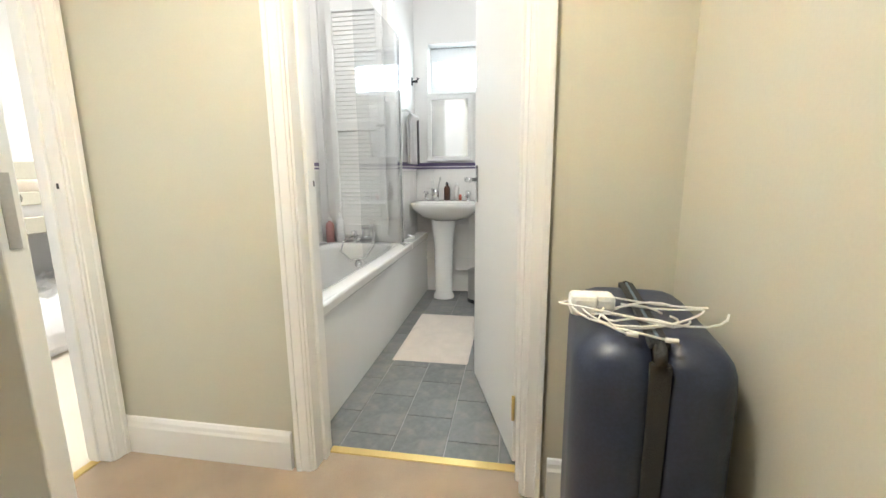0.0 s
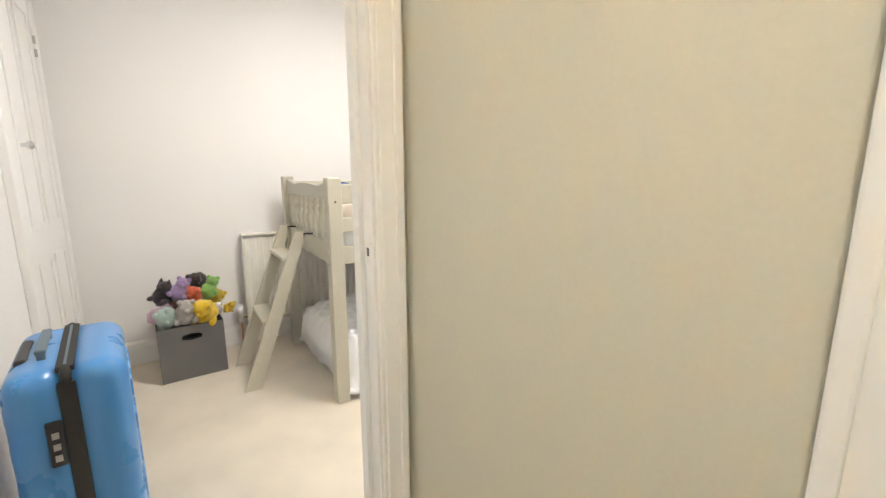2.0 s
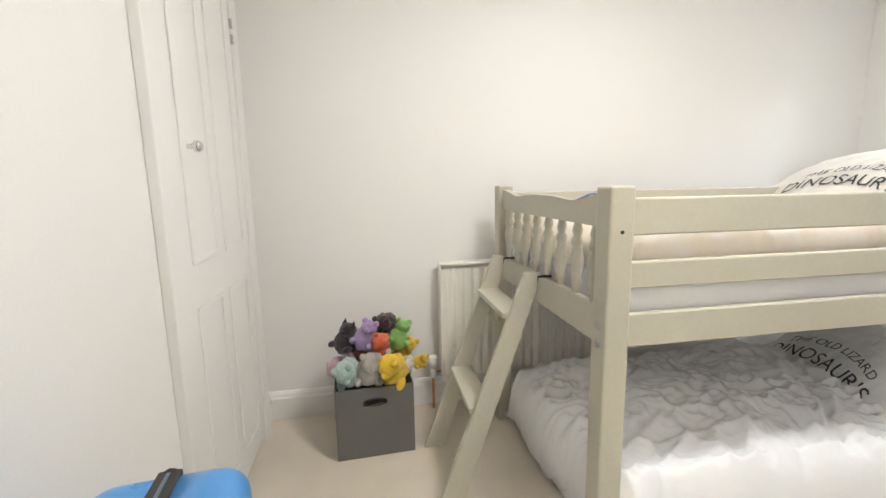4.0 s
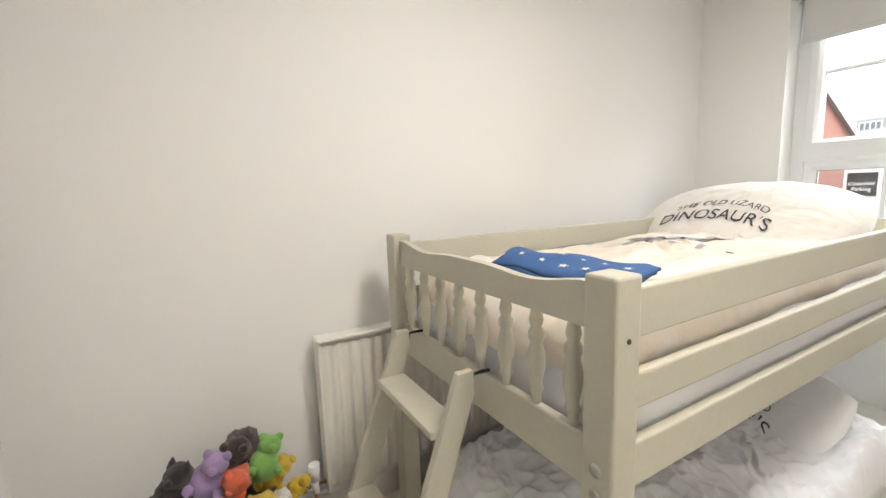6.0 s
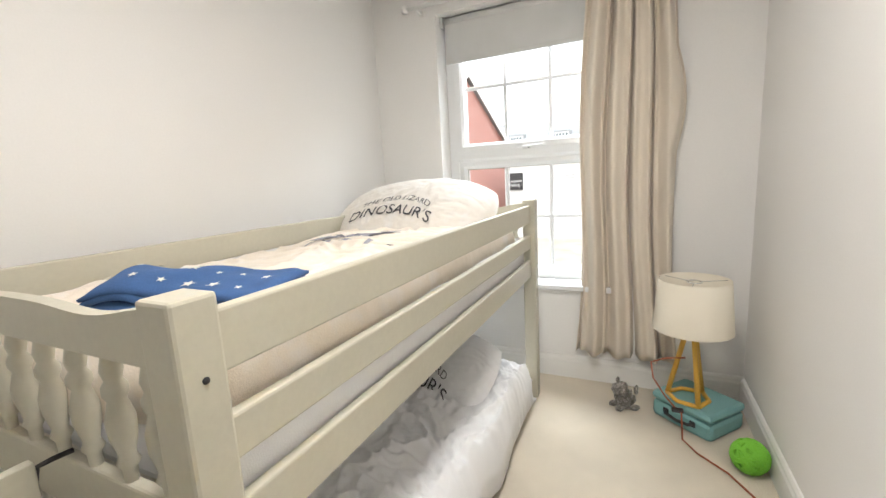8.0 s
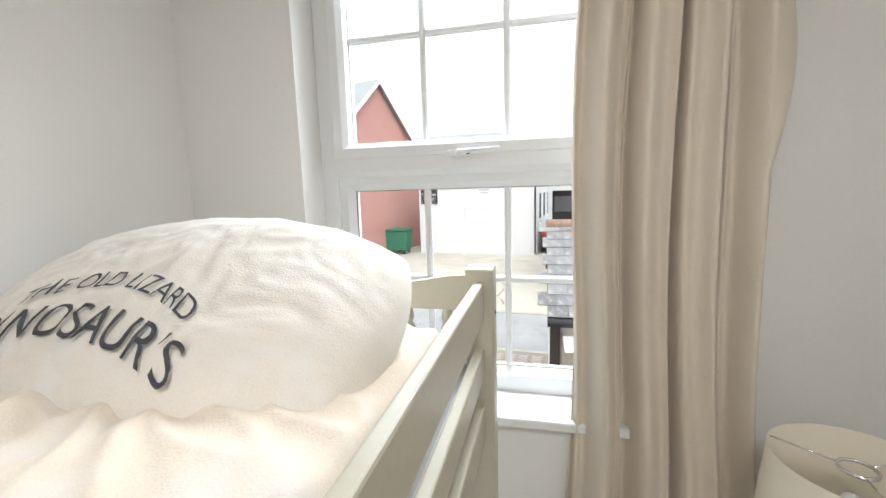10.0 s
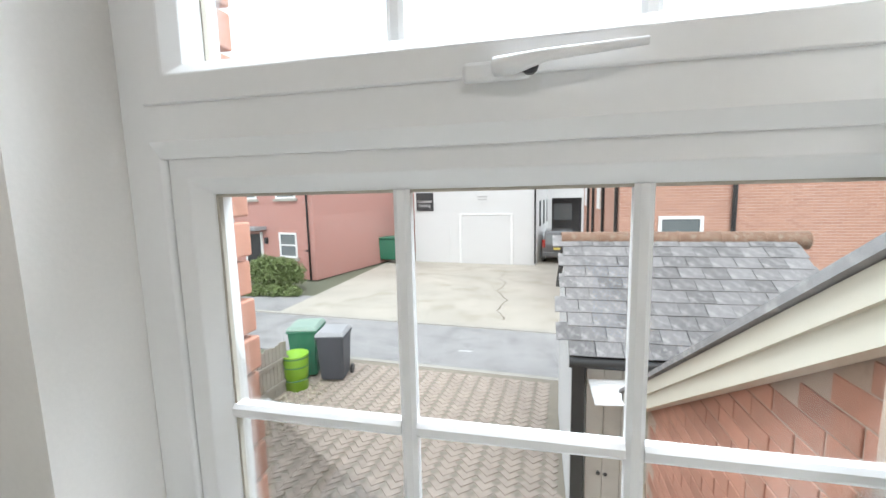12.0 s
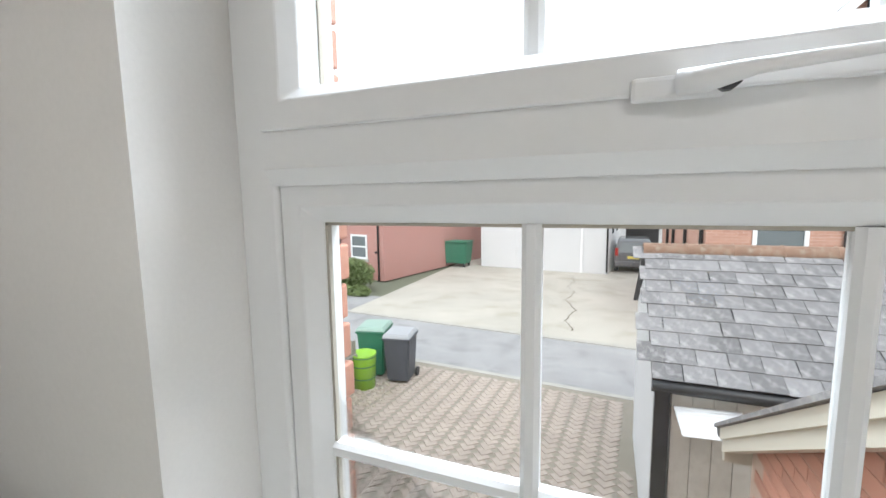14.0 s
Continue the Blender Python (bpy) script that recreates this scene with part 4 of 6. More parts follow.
suitcase("suitcase", (-1.69, 1.005, 0), -84, 0.245, 0.42, 0.695, M_BLUECASE, "sky-blue hard-shell suitcase with dark zip standing by the bedroom wall", 5)
suitcase("suitcase", (0.735, 1.44, 0), 174, 0.29, 0.46, 0.735, M_NAVYCASE, "navy hard-shell suitcase standing in the corner of the landing", 4, 0.09, False)
cab = thing("charger_cable", (0.66, 1.40, 0.738), "tangle of white charging cables and a plug on the navy suitcase", "cable")
for k in range(5):
    bm = bmesh.new()
    r0, ph = 0.06 + 0.018 * k, random.uniform(0, 6)
    pts = [(0.05 + r0 * math.cos(ph + t) * 1.2, -0.05 + r0 * 0.7 * math.sin(ph + t), 0.004 + 0.006 * k + 0.012 * math.sin(2 * t + k)) for t in [i * 0.24 for i in range(26 - k * 2)]]
    pts = [(p[0], p[1], max(0.003, p[2])) for p in pts]
    tube(bm, pts, 0.0022, 6)
    part("lead", bm, M_CABLE, cab)
for a, b in (((-0.03, -0.09), (0.06, -0.17)), ((-0.02, -0.05), (0.0, -0.15))):
    bm = bmesh.new()
    tube(bm, [(a[0], a[1], 0.02), ((a[0] + b[0]) / 2 - 0.03, (a[1] + b[1]) / 2, 0.01), (b[0], b[1], 0.006)], 0.0022, 6)
    tube(bm, [(b[0], b[1], 0.006), (b[0] + 0.02, b[1] - 0.006, 0.006)], 0.005, 8)
    part("connector", bm, M_CABLE, cab)
bm = bmesh.new()
box(bm, (-0.085, -0.055, 0.0), (-0.03, 0.0, 0.045), 0.01)
box(bm, (-0.055, -0.03, 0.0), (0.01, 0.02, 0.04), 0.012)
part("plug", bm, M_CABLE, cab)

# teal case with the lamp on it
tc = thing("cardboard_case", (-1.325, 3.885, 0), "small teal cardboard case with a black handle, lying on the carpet", "case", rz=-40)
bm = bmesh.new()
box(bm, (-0.155, -0.13, 0.0), (0.155, 0.13, 0.09), 0.022)
part("body", bm, M_TEAL, tc)
bm = bmesh.new()
box(bm, (-0.158, -0.133, 0.093), (0.158, 0.133, 0.135), 0.02)
part("lid", bm, M_TEAL, tc)
bm = bmesh.new()
tube(bm, [(-0.07, -0.13, 0.06), (-0.06, -0.15, 0.055), (0, -0.158, 0.052), (0.06, -0.15, 0.055), (0.07, -0.13, 0.06)], 0.008, 8)
part("handle", bm, M_BLACK, tc)
for x in (-0.07, 0.07):
    bar("handle_mount", (x - 0.014, -0.137, 0.045), (x + 0.014, -0.130, 0.072), M_BLACK, tc, 0.002)
lamp = thing("table_lamp", (-1.365, 3.84, 0.135), "mustard-yellow tripod table lamp with a cream drum shade, switched off", "lamp", rz=20)
bm = bmesh.new()
lathe(bm, [(0.172, 0.365), (0.152, 0.61), (0.149, 0.61), (0.169, 0.365), (0.172, 0.365)], 48)
part("shade", bm, M_SHADE, lamp, "cream fabric drum shade")
bm = bmesh.new()
lathe(bm, [(0.035, 0.595), (0.035, 0.601), (0.03, 0.601), (0.03, 0.595), (0.035, 0.595)], 20)
for k in range(3):
    a = 2.1 * k
    tube(bm, [(0.03 * math.cos(a), 0.03 * math.sin(a), 0.598), (0.15 * math.cos(a), 0.15 * math.sin(a), 0.600)], 0.002, 6)
part("shade_carrier", bm, M_CHROME, lamp)
bm = bmesh.new()
lathe(bm, [(0, 0.40), (0.012, 0.40), (0.012, 0.44), (0.026, 0.47), (0.03, 0.50), (0.02, 0.53), (0, 0.54)], 18)
part("bulb", bm, M_GLOSS, lamp)
for k in range(3):
    a = 2 * math.pi * k / 3 + 0.5
    bm = bmesh.new()
    tube(bm, [(0.095 * math.cos(a), 0.095 * math.sin(a), 0.012), (0.02 * math.cos(a), 0.02 * math.sin(a), 0.36), (0.012 * math.cos(a), 0.012 * math.sin(a), 0.40)], 0.0125, 10)
    part("leg", bm, M_MUSTARD, lamp)
    b = a + 2 * math.pi / 3
    bm = bmesh.new()
    tube(bm, [(0.098 * math.cos(a), 0.098 * math.sin(a), 0.011), (0.085 * math.cos((a + b) / 2), 0.085 * math.sin((a + b) / 2), 0.011), (0.098 * math.cos(b), 0.098 * math.sin(b), 0.011)], 0.0105, 10)
    part("foot_rail", bm, M_MUSTARD, lamp)
bm = bmesh.new()
lathe(bm, [(0, 0.375), (0.028, 0.375), (0.028, 0.405), (0, 0.405)], 20)
part("collar", bm, M_MUSTARD, lamp)
flex = thing("lamp_flex", (-1.45, 3.75, 0), "rust-red braided lamp flex trailing over the case and the carpet", "cable")
bm = bmesh.new()
tube(bm, [(0.06, 0.06, 0.36), (-0.03, 0.05, 0.35), (-0.09, 0.03, 0.33), (-0.08, -0.01, 0.27), (-0.03, -0.04, 0.20), (0.02, -0.05, 0.145), (0.04, -0.075, 0.142), (0.045, -0.11, 0.03), (0.10, -0.16, 0.006), (0.20, -0.26, 0.006), (0.29, -0.42, 0.006), (0.33, -0.7, 0.006), (0.35, -0.95, 0.006)], 0.004, 8)
part("cord", bm, M_REDCORD, flex)
bar("inline_switch", (0.0, -0.075, 0.137), (0.05, -0.045, 0.152), M_BLACK, flex, 0.005)
dog = bmesh.new()
ball(dog, (0, 0, 0.05), 0.05, (1.1, 0.8, 0.95), 3, 0.5)
ball(dog, (-0.035, -0.01, 0.115), 0.038, (1, 1, 1), 3, 0.5)
ball(dog, (-0.065, -0.02, 0.105), 0.016, sub=2)
for s in (-1, 1):
    ball(dog, (-0.025, s * 0.032, 0.145), 0.014, (0.7, 0.8, 1.5), 2, 0.3)
    ball(dog, (-0.05, s * 0.03, 0.015), 0.018, (1.4, 1, 0.8), 2, 0.3)
    ball(dog, (0.03, s * 0.04, 0.016), 0.02, (1.4, 1, 0.8), 2, 0.3)
ball(dog, (0.065, 0.0, 0.09), 0.014, (0.8, 0.8, 2.0), 2, 0.4)
M_FUR = material("mottled_grey_fur", (0.20, 0.18, 0.16), 0.97, vary=0.5, scale=40, fine=300, bump=1.0, stain=0.9, stain_color=(0.55, 0.52, 0.48), sheen=0.3)
ob = link("toy_dog", dog, M_FUR)
ob.matrix_basis = pose(-1.655, 3.90, 0.0, 0, 0, 35)
tagged(ob, "shaggy grey and white toy dog sitting on the carpet", "soft toy")
bm = bmesh.new()
for k in range(26):
    a, b = random.uniform(0, math.pi), random.uniform(0, math.pi)
    m = Euler((a, b, k)).to_matrix()
    tube(bm, [m @ Vector((0.066 * math.cos(t), 0.066 * math.sin(t), 0.012 * math.sin(3 * t))) + Vector((0, 0, 0.071)) for t in [i * 2 * math.pi / 20 for i in range(21)]], 0.006, 6)
ball(bm, (0, 0, 0.071), 0.062)
yb = link("yarn_ball", bm, M_GREENYARN)
yb.location = (-1.17, 3.54, 0)
tagged(yb, "bright green ball of yarn on the carpet", "ball")

# ---------------------------------------------------------------- bathroom things
bath = thing("bathtub", (-0.635, 2.64, 0), "white acrylic bath with a plain side panel and chrome mixer", "bathtub")
BX, BY, BZ = 0.345, 0.80, 0.525
bm = bmesh.new()
box(bm, (BX - 0.012, -BY, 0.0), (BX, 1.38, BZ - 0.05), 0.004)
part("side_panel", bm, M_CERAMIC, bath, "white gloss bath panel")


def tub(u, v):
    a = 2 * math.pi * u
    ca, sa = math.cos(a), math.sin(a)
    e = 0.35
    qx, qy = math.copysign(abs(ca) ** e, ca), math.copysign(abs(sa) ** e, sa)
    if v < 0.25:
        k = v / 0.25
        return (qx * (BX - 0.0 - 0.075 * k), qy * (BY - 0.10 * k), BZ + 0.004 * math.sin(k * math.pi))
    if v > 0.9:
        k = (1 - v) / 0.1
        return (qx * (BX - 0.075) * 0.73 * k, qy * (BY - 0.10) * 0.83 * k, BZ - 0.40 - 0.004 * (1 - k))
    k = (v - 0.25) / 0.75
    s = 1 - 0.35 * k ** 2
    return (qx * (BX - 0.075) * s, qy * (BY - 0.10) * (1 - 0.22 * k ** 2), BZ - 0.40 * math.sin(min(1, k * 1.15) * math.pi / 2))


bm = bmesh.new()
sheet(bm, 96, 24, tub)
part("tub", bm, M_CERAMIC, bath)
for a, b in (((BX - 0.03, -BY, BZ - 0.055), (BX + 0.012, BY, BZ)), ((-BX, -BY, BZ - 0.035), (-BX + 0.03, BY, BZ))):
    bar("rim", a, b, M_CERAMIC, bath, 0.012)
bar("bath_ledge", (BX - 0.085, BY + 0.001, BZ - 0.055), (BX + 0.012, 1.38, BZ), M_CERAMIC, bath, 0.008)
bm = bmesh.new()
for x in (-0.07, 0.07):
    tube(bm, [(x, 0.745, BZ), (x, 0.745, BZ + 0.05)], 0.012)
    lathe(bm, [(0.02, BZ + 0.05), (0.022, BZ + 0.085), (0.012, BZ + 0.09)], 14, (x, 0.745, 0))
tube(bm, [(-0.07, 0.745, BZ + 0.045), (0.07, 0.745, BZ + 0.045)], 0.016)
tube(bm, [(0, 0.745, BZ + 0.045), (0, 0.66, BZ + 0.05), (0, 0.63, BZ + 0.03)], 0.013)
tube(bm, [(0, 0.745, BZ + 0.05), (0, 0.745, BZ + 0.11)], 0.01)
tube(bm, [(0, 0.72, BZ + 0.12), (0.10, 0.71, BZ + 0.13)], [0.012, 0.02])
tap = part("mixer_tap", bm, M_CHROME, bath)
bm = bmesh.new()
tube(bm, [(-0.06, 0.72, BZ + 0.06), (-0.12, 0.66, BZ + 0.03), (-0.13, 0.62, BZ - 0.04), (-0.05, 0.60, BZ - 0.10), (0.06, 0.60, BZ - 0.08), (0.12, 0.62, BZ + 0.0), (0.11, 0.68, BZ + 0.08), (0.07, 0.71, BZ + 0.12)], 0.0075, 8)
part("shower_hose", bm, M_CHROME, tap)
bm = bmesh.new()
lathe(bm, [(0.0, 0.0), (0.026, 0.0), (0.028, 0.006), (0.0, 0.008)], 18, m=pose(0, 0.625, BZ - 0.13, 70, 0, 0))
part("overflow", bm, M_CHROME, bath)
scr = thing("shower_screen", (-0.345, 3.02, 0.528), "clear glass hinged bath screen with slim chrome edge", "shower screen")
bm = bmesh.new()
box(bm, (-0.003, -0.42, 0), (0.003, 0.40, 1.42), 0.001)
part("glass", bm, M_SCREEN, scr)
bar("hinge_strip", (-0.008, 0.40, 0), (0.008, 0.416, 1.42), M_CHROME, scr)
louvre = thing("louvre_door", (-0.655, 3.44, 0), "white louvred cupboard door above the end of the bath", "cupboard door")
for x0, x1 in ((-0.20, -0.155), (0.155, 0.20)):
    bar("stile", (x0, -0.03, 0.58), (x1, 0.0, 2.2), M_GLOSS, louvre, 0.003)
for z0, z1 in ((0.58, 0.66), (1.33, 1.39), (2.12, 2.2)):
    bar("rail", (-0.155, -0.03, z0), (0.155, 0.0, z1), M_GLOSS, louvre, 0.003)
bm0 = bmesh.new()
box(bm0, (-0.155, -0.003, -0.0145), (0.155, 0.003, 0.0145), 0.001, pose(0, -0.015, 0, -20, 0, 0))
slat0 = None
for z in [0.675 + k * 0.029 for k in range(23)] + [1.405 + k * 0.029 for k in range(25)]:
    if slat0 is None:
        slat0 = part("slat", bm0, M_GLOSS, louvre)
        slat0.location.z = z
    else:
        o = slat0.copy()
        scene.collection.objects.link(o)
        o.location.z = z
# dark sheet behind the slats, its colour standing in for shade
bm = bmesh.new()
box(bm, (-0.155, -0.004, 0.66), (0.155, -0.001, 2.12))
part("shade_backing", bm, M_SHADOWGAP, louvre)
for dx in (0.165, 0.192):
    bm = bmesh.new()
    lathe(bm, [(0.006, 0), (0.006, 0.012), (0.012, 0.016), (0.010, 0.024), (0, 0.026)], 12, m=pose(dx - 0.0, -0.03, 1.36, 90, 0, 0))
    part("knob", bm, M_STEEL, louvre)

basin = thing("pedestal_basin", (-0.08, 3.80, 0), "white ceramic pedestal basin with chrome taps", "basin")
bm = bmesh.new()


def bowl(u, v):
    a = 2 * math.pi * u
    ca, sa = math.cos(a), math.sin(a)
    qx, qy = math.copysign(abs(ca) ** 0.6, ca), math.copysign(abs(sa) ** 0.7, sa)
    prof = [(0.28, 0.215, 0.80), (0.283, 0.218, 0.785), (0.27, 0.205, 0.755), (0.20, 0.15, 0.69), (0.09, 0.08, 0.655), (0.0, 0.0, 0.655)] if v < 0.5 else [(0.28, 0.215, 0.80), (0.265, 0.20, 0.805), (0.235, 0.15, 0.795), (0.19, 0.12, 0.73), (0.08, 0.05, 0.69), (0.0, 0.0, 0.688)]
    k = (v * 2 if v < 0.5 else v * 2 - 1) * 4.999
    i = min(4, int(k))
    f = k - i
    p = [prof[i][j] * (1 - f) + prof[i + 1][j] * f for j in range(3)]
    return (qx * p[0], qy * p[1] - (0.03 if v >= 0.5 and i > 0 else 0), p[2])


sheet(bm, 64, 10, lambda u, v: bowl(u, v * 0.499))
sheet(bm, 64, 10, lambda u, v: bowl(u, 0.5 + v * 0.5))
part("bowl", bm, M_CERAMIC, basin)
bm = bmesh.new()
lathe(bm, [(0.085, 0), (0.088, 0.02), (0.07, 0.06), (0.078, 0.45), (0.10, 0.66)], 26, sx=1.0, sy=0.9, centre=(-0.03, 0.02, 0))
part("pedestal", bm, M_CERAMIC, basin)
for x in (-0.2, 0.16):
    bm = bmesh.new()
    lathe(bm, [(0.022, 0.80), (0.016, 0.82), (0.014, 0.845), (0.026, 0.855), (0.026, 0.875), (0, 0.885)], 16, (x, 0.14, 0))
    tube(bm, [(x, 0.14, 0.835), (x * 0.85, 0.06, 0.84), (x * 0.82, 0.045, 0.825)], 0.009)
    part("tap", bm, M_CHROME, basin)
bm = bmesh.new()
tube(bm, [(-0.2, 0.19, 0.30), (-0.34, 0.20, 0.30)], 0.008)
tube(bm, [(0.05, 0.19, 0.20), (0.6, 0.20, 0.20)], 0.008)
part("pipe", bm, M_GLOSS, basin)


def bottle(at, r, h, color, label, cat="bottle", cap=True):
    root = thing("toiletry_bottle", at, label, cat)
    bm = bmesh.new()
    lathe(bm, [(0, 0), (r, 0), (r, h * 0.65), (r * 0.8, h * 0.75), (r * 0.35, h * 0.8), (r * 0.35, h * 0.84)], 18)
    part("body", bm, material("bottle_plastic", color, 0.3), root)
    bm = bmesh.new()
    lathe(bm, [(r * 0.45, h * 0.84), (r * 0.45, h * 0.92), (r * 0.2, h * 0.93), (r * 0.2, h), (0, h)], 14)
    tube(bm, [(0, 0, h * 0.97), (0, -r * 0.9, h * 0.96)], r * 0.16, 8)
    part("pump", bm, M_BLACK if cap else M_GLOSS, root)


bottle((-0.10, 3.965, 0.805), 0.026, 0.15, (0.10, 0.04, 0.02), "brown glass soap bottle with a black pump on the basin")
bottle((-0.02, 3.965, 0.805), 0.023, 0.15, (0.75, 0.72, 0.68), "clear pump bottle on the basin", cap=False)
bottle((0.012, 3.955, 0.805), 0.012, 0.06, (0.60, 0.16, 0.10), "small red bottle on the basin", cap=False)
bottle((-0.90, 3.40, 0.527), 0.032, 0.19, (0.55, 0.28, 0.26), "pink shampoo bottle on the bath rim", cap=False)
bottle((-0.82, 3.405, 0.527), 0.03, 0.22, (0.80, 0.79, 0.77), "white bottle on the bath rim", cap=False)
cupb = thing("toothbrush_holder", (-0.20, 3.955, 0.80), "chrome beaker holding toothbrushes on the basin", "toothbrush holder")
bm = bmesh.new()
lathe(bm, [(0, 0), (0.03, 0), (0.034, 0.10), (0.031, 0.10), (0.028, 0.004)], 20)
part("beaker", bm, M_CHROME, cupb)
for k in range(3):
    bm = bmesh.new()
    a = k * 2.2 + 0.3
    tube(bm, [(0.005, 0, 0.01), (0.045 * math.cos(a), 0.03 * math.sin(a), 0.19)], 0.005, 8)
    box(bm, (0.045 * math.cos(a) - 0.006, 0.03 * math.sin(a) - 0.012, 0.165), (0.045 * math.cos(a) + 0.006, 0.03 * math.sin(a) + 0.006, 0.195), 0.002)
    part("toothbrush", bm, M_GLOSS if k else M_STEEL, cupb)


def wall_mirror(name, x0, x1, z0, z1, label, fw=0.03):
    root = thing(name, ((x0 + x1) / 2, 4.0, z0), label, "mirror")
    w, h = (x1 - x0) / 2, z1 - z0
    bar("mirror_glass", (-w + fw, -0.006, fw), (w - fw, -0.002, h - fw), M_MIRROR, root, 0.0)
    for a, b in (((-w, -0.02, 0), (w, 0.004, fw)), ((-w, -0.02, h - fw), (w, 0.004, h)), ((-w, -0.02, fw), (-w + fw, 0.004, h - fw)), ((w - fw, -0.02, fw), (w, 0.004, h - fw))):
        bar("frame", a, b, M_GLOSS, root, 0.004)
    return root


wall_mirror("wall_mirror", -0.265, 0.105, 1.13, 1.65, "white-framed mirror hanging above the basin", 0.035)
mc = wall_mirror("mirror_cabinet", 0.24, 0.62, 1.28, 1.66, "white mirrored shelf unit on the bathroom wall", 0.02)
bar("shelf", (-0.2, -0.12, -0.012), (0.2, 0.004, 0.0), M_GLOSS, mc, 0.003)
bwin = tagged(thing("window_2", (0.26, 4.16, 0), "small high bathroom window with frosted glass", "window"), kind="structure")
for a, b in (((-0.52, -0.02, 1.675), (0.52, 0.04, 1.73)), ((-0.52, -0.02, 1.945), (0.52, 0.04, 2.045)), ((-0.52, -0.02, 1.73), (-0.46, 0.04, 1.944)), ((0.46, -0.02, 1.73), (0.52, 0.04, 1.944)), ((-0.02, -0.02, 1.73), (0.03, 0.04, 1.944))):
    bar("window_frame", a, b, M_UPVC, bwin, 0.004)
bar("pane", (-0.46, 0.0, 1.73), (0.46, 0.006, 1.944), M_FROST, bwin, 0.0).visible_shadow = False
bar("window_sill", (-0.53, -0.17, 1.655), (0.53, -0.021, 1.672), M_GLOSS, bwin, 0.004)
towel = thing("hand_towel", (-0.345, 3.76, 1.10), "grey and white towel hanging over a rail", "towel")
bm = bmesh.new()
sheet(bm, 14, 30, lambda u, v: (0.0 + 0.03 * math.sin(math.pi * min(1, max(0, (v - 0.45) / 0.1))) - (0.0 if v < 0.5 else 0.0) + (0.02 if v < 0.5 else -0.008) + 0.006 * math.sin(u * 9), -0.12 + 0.24 * u, 0.38 * (1 - abs(2 * v - 1))))
ob = part("cloth", bm, material("towel_terry", (0.62, 0.60, 0.60), 0.97, vary=0.12, fine=300, bump=0.9), towel)
ob.modifiers.new("thickness", "SOLIDIFY").thickness = 0.006
bm = bmesh.new()
box(bm, (0.012, 0.075, 0.0), (0.034, 0.125, 0.37), 0.008)
part("dark_towel", bm, material("charcoal_terry", (0.07, 0.065, 0.07), 0.97, fine=300, bump=0.9), towel, "charcoal flannel")
bm = bmesh.new()
tube(bm, [(-0.027, -0.16, 0.385), (0.005, -0.16, 0.385), (0.005, 0.16, 0.385), (-0.027, 0.16, 0.385)], 0.007, 10)
part("rail", bm, M_CHROME, towel)
hook = thing("wall_hook", (-0.37, 3.92, 1.75), "dark metal wall hook beside the window", "hook")
bar("plate", (-0.004, -0.012, -0.03), (0.004, 0.012, 0.03), M_BLACK, hook)
bm = bmesh.new()
tube(bm, [(0.004, 0, 0), (0.04, 0, 0.0), (0.05, 0, 0.025)], [0.008, 0.012, 0.014], 10)
part("prong", bm, M_BLACK, hook)
pbin = thing("pedal_bin", (0.19, 3.76, 0), "brushed steel pedal bin on the bathroom floor", "bin")
bm = bmesh.new()
lathe(bm, [(0.09, 0.02), (0.09, 0.235), (0.088, 0.24), (0.0, 0.24)], 32)
part("body", bm, M_STEEL, pbin)
bm = bmesh.new()
lathe(bm, [(0.093, 0.24), (0.093, 0.255), (0.07, 0.27), (0.0, 0.277)], 32)
part("lid", bm, M_STEEL, pbin)
bm = bmesh.new()
lathe(bm, [(0.093, 0.0), (0.094, 0.02), (0.09, 0.028)], 32)
box(bm, (-0.035, -0.125, 0.006), (0.035, -0.085, 0.016), 0.004)
part("pedal_base", bm, M_BLACK, pbin)
wc = thing("toilet", (0.62, 3.72, 0), "white ceramic close-coupled toilet behind the door", "toilet")
bm = bmesh.new()
lathe(bm, [(0.11, 0), (0.10, 0.10), (0.14, 0.30), (0.18, 0.39), (0.18, 0.40)], 28, (0, -0.20, 0), 1.0, 1.25)
part("pan", bm, M_CERAMIC, wc)
bm = bmesh.new()
lathe(bm, [(0.19, 0.40), (0.195, 0.41), (0.19, 0.43), (0.0, 0.435)], 28, (0, -0.20, 0), 1.0, 1.25)
part("seat", bm, M_CERAMIC, wc)
bm = bmesh.new()
box(bm, (-0.19, 0.06, 0.40), (0.19, 0.24, 0.76), 0.025)
part("cistern", bm, M_CERAMIC, wc)
bm = bmesh.new()
box(bm, (-0.20, 0.05, 0.762), (0.20, 0.245, 0.795), 0.012)
part("cistern_lid", bm, M_CERAMIC, wc)
mat_ob = thing("bath_mat", (0.01, 2.99, -0.004), "cream tufted bath mat on the slate-look floor", "bath mat")
bm = bmesh.new()
sheet(bm, 50, 80, lambda u, v: (-0.215 + 0.43 * u, -0.39 + 0.78 * v, 0.018 * min(1, 12 * min(u, 1 - u), 12 * min(v, 1 - v)) ** 0.5 + 0.003 * noise.noise(Vector((u * 60, v * 90, 0)))))
part("tufted_top", bm, M_RUG, mat_ob)
dish = thing("soap_dish", (-0.335, 3.62, 0.526), "small chrome soap dish on the bath ledge", "soap dish")
bm = bmesh.new()
lathe(bm, [(0, 0), (0.03, 0), (0.034, 0.03), (0.03, 0.03), (0.027, 0.006), (0, 0.006)], 20)
part("bowl", bm, M_CHROME, dish)
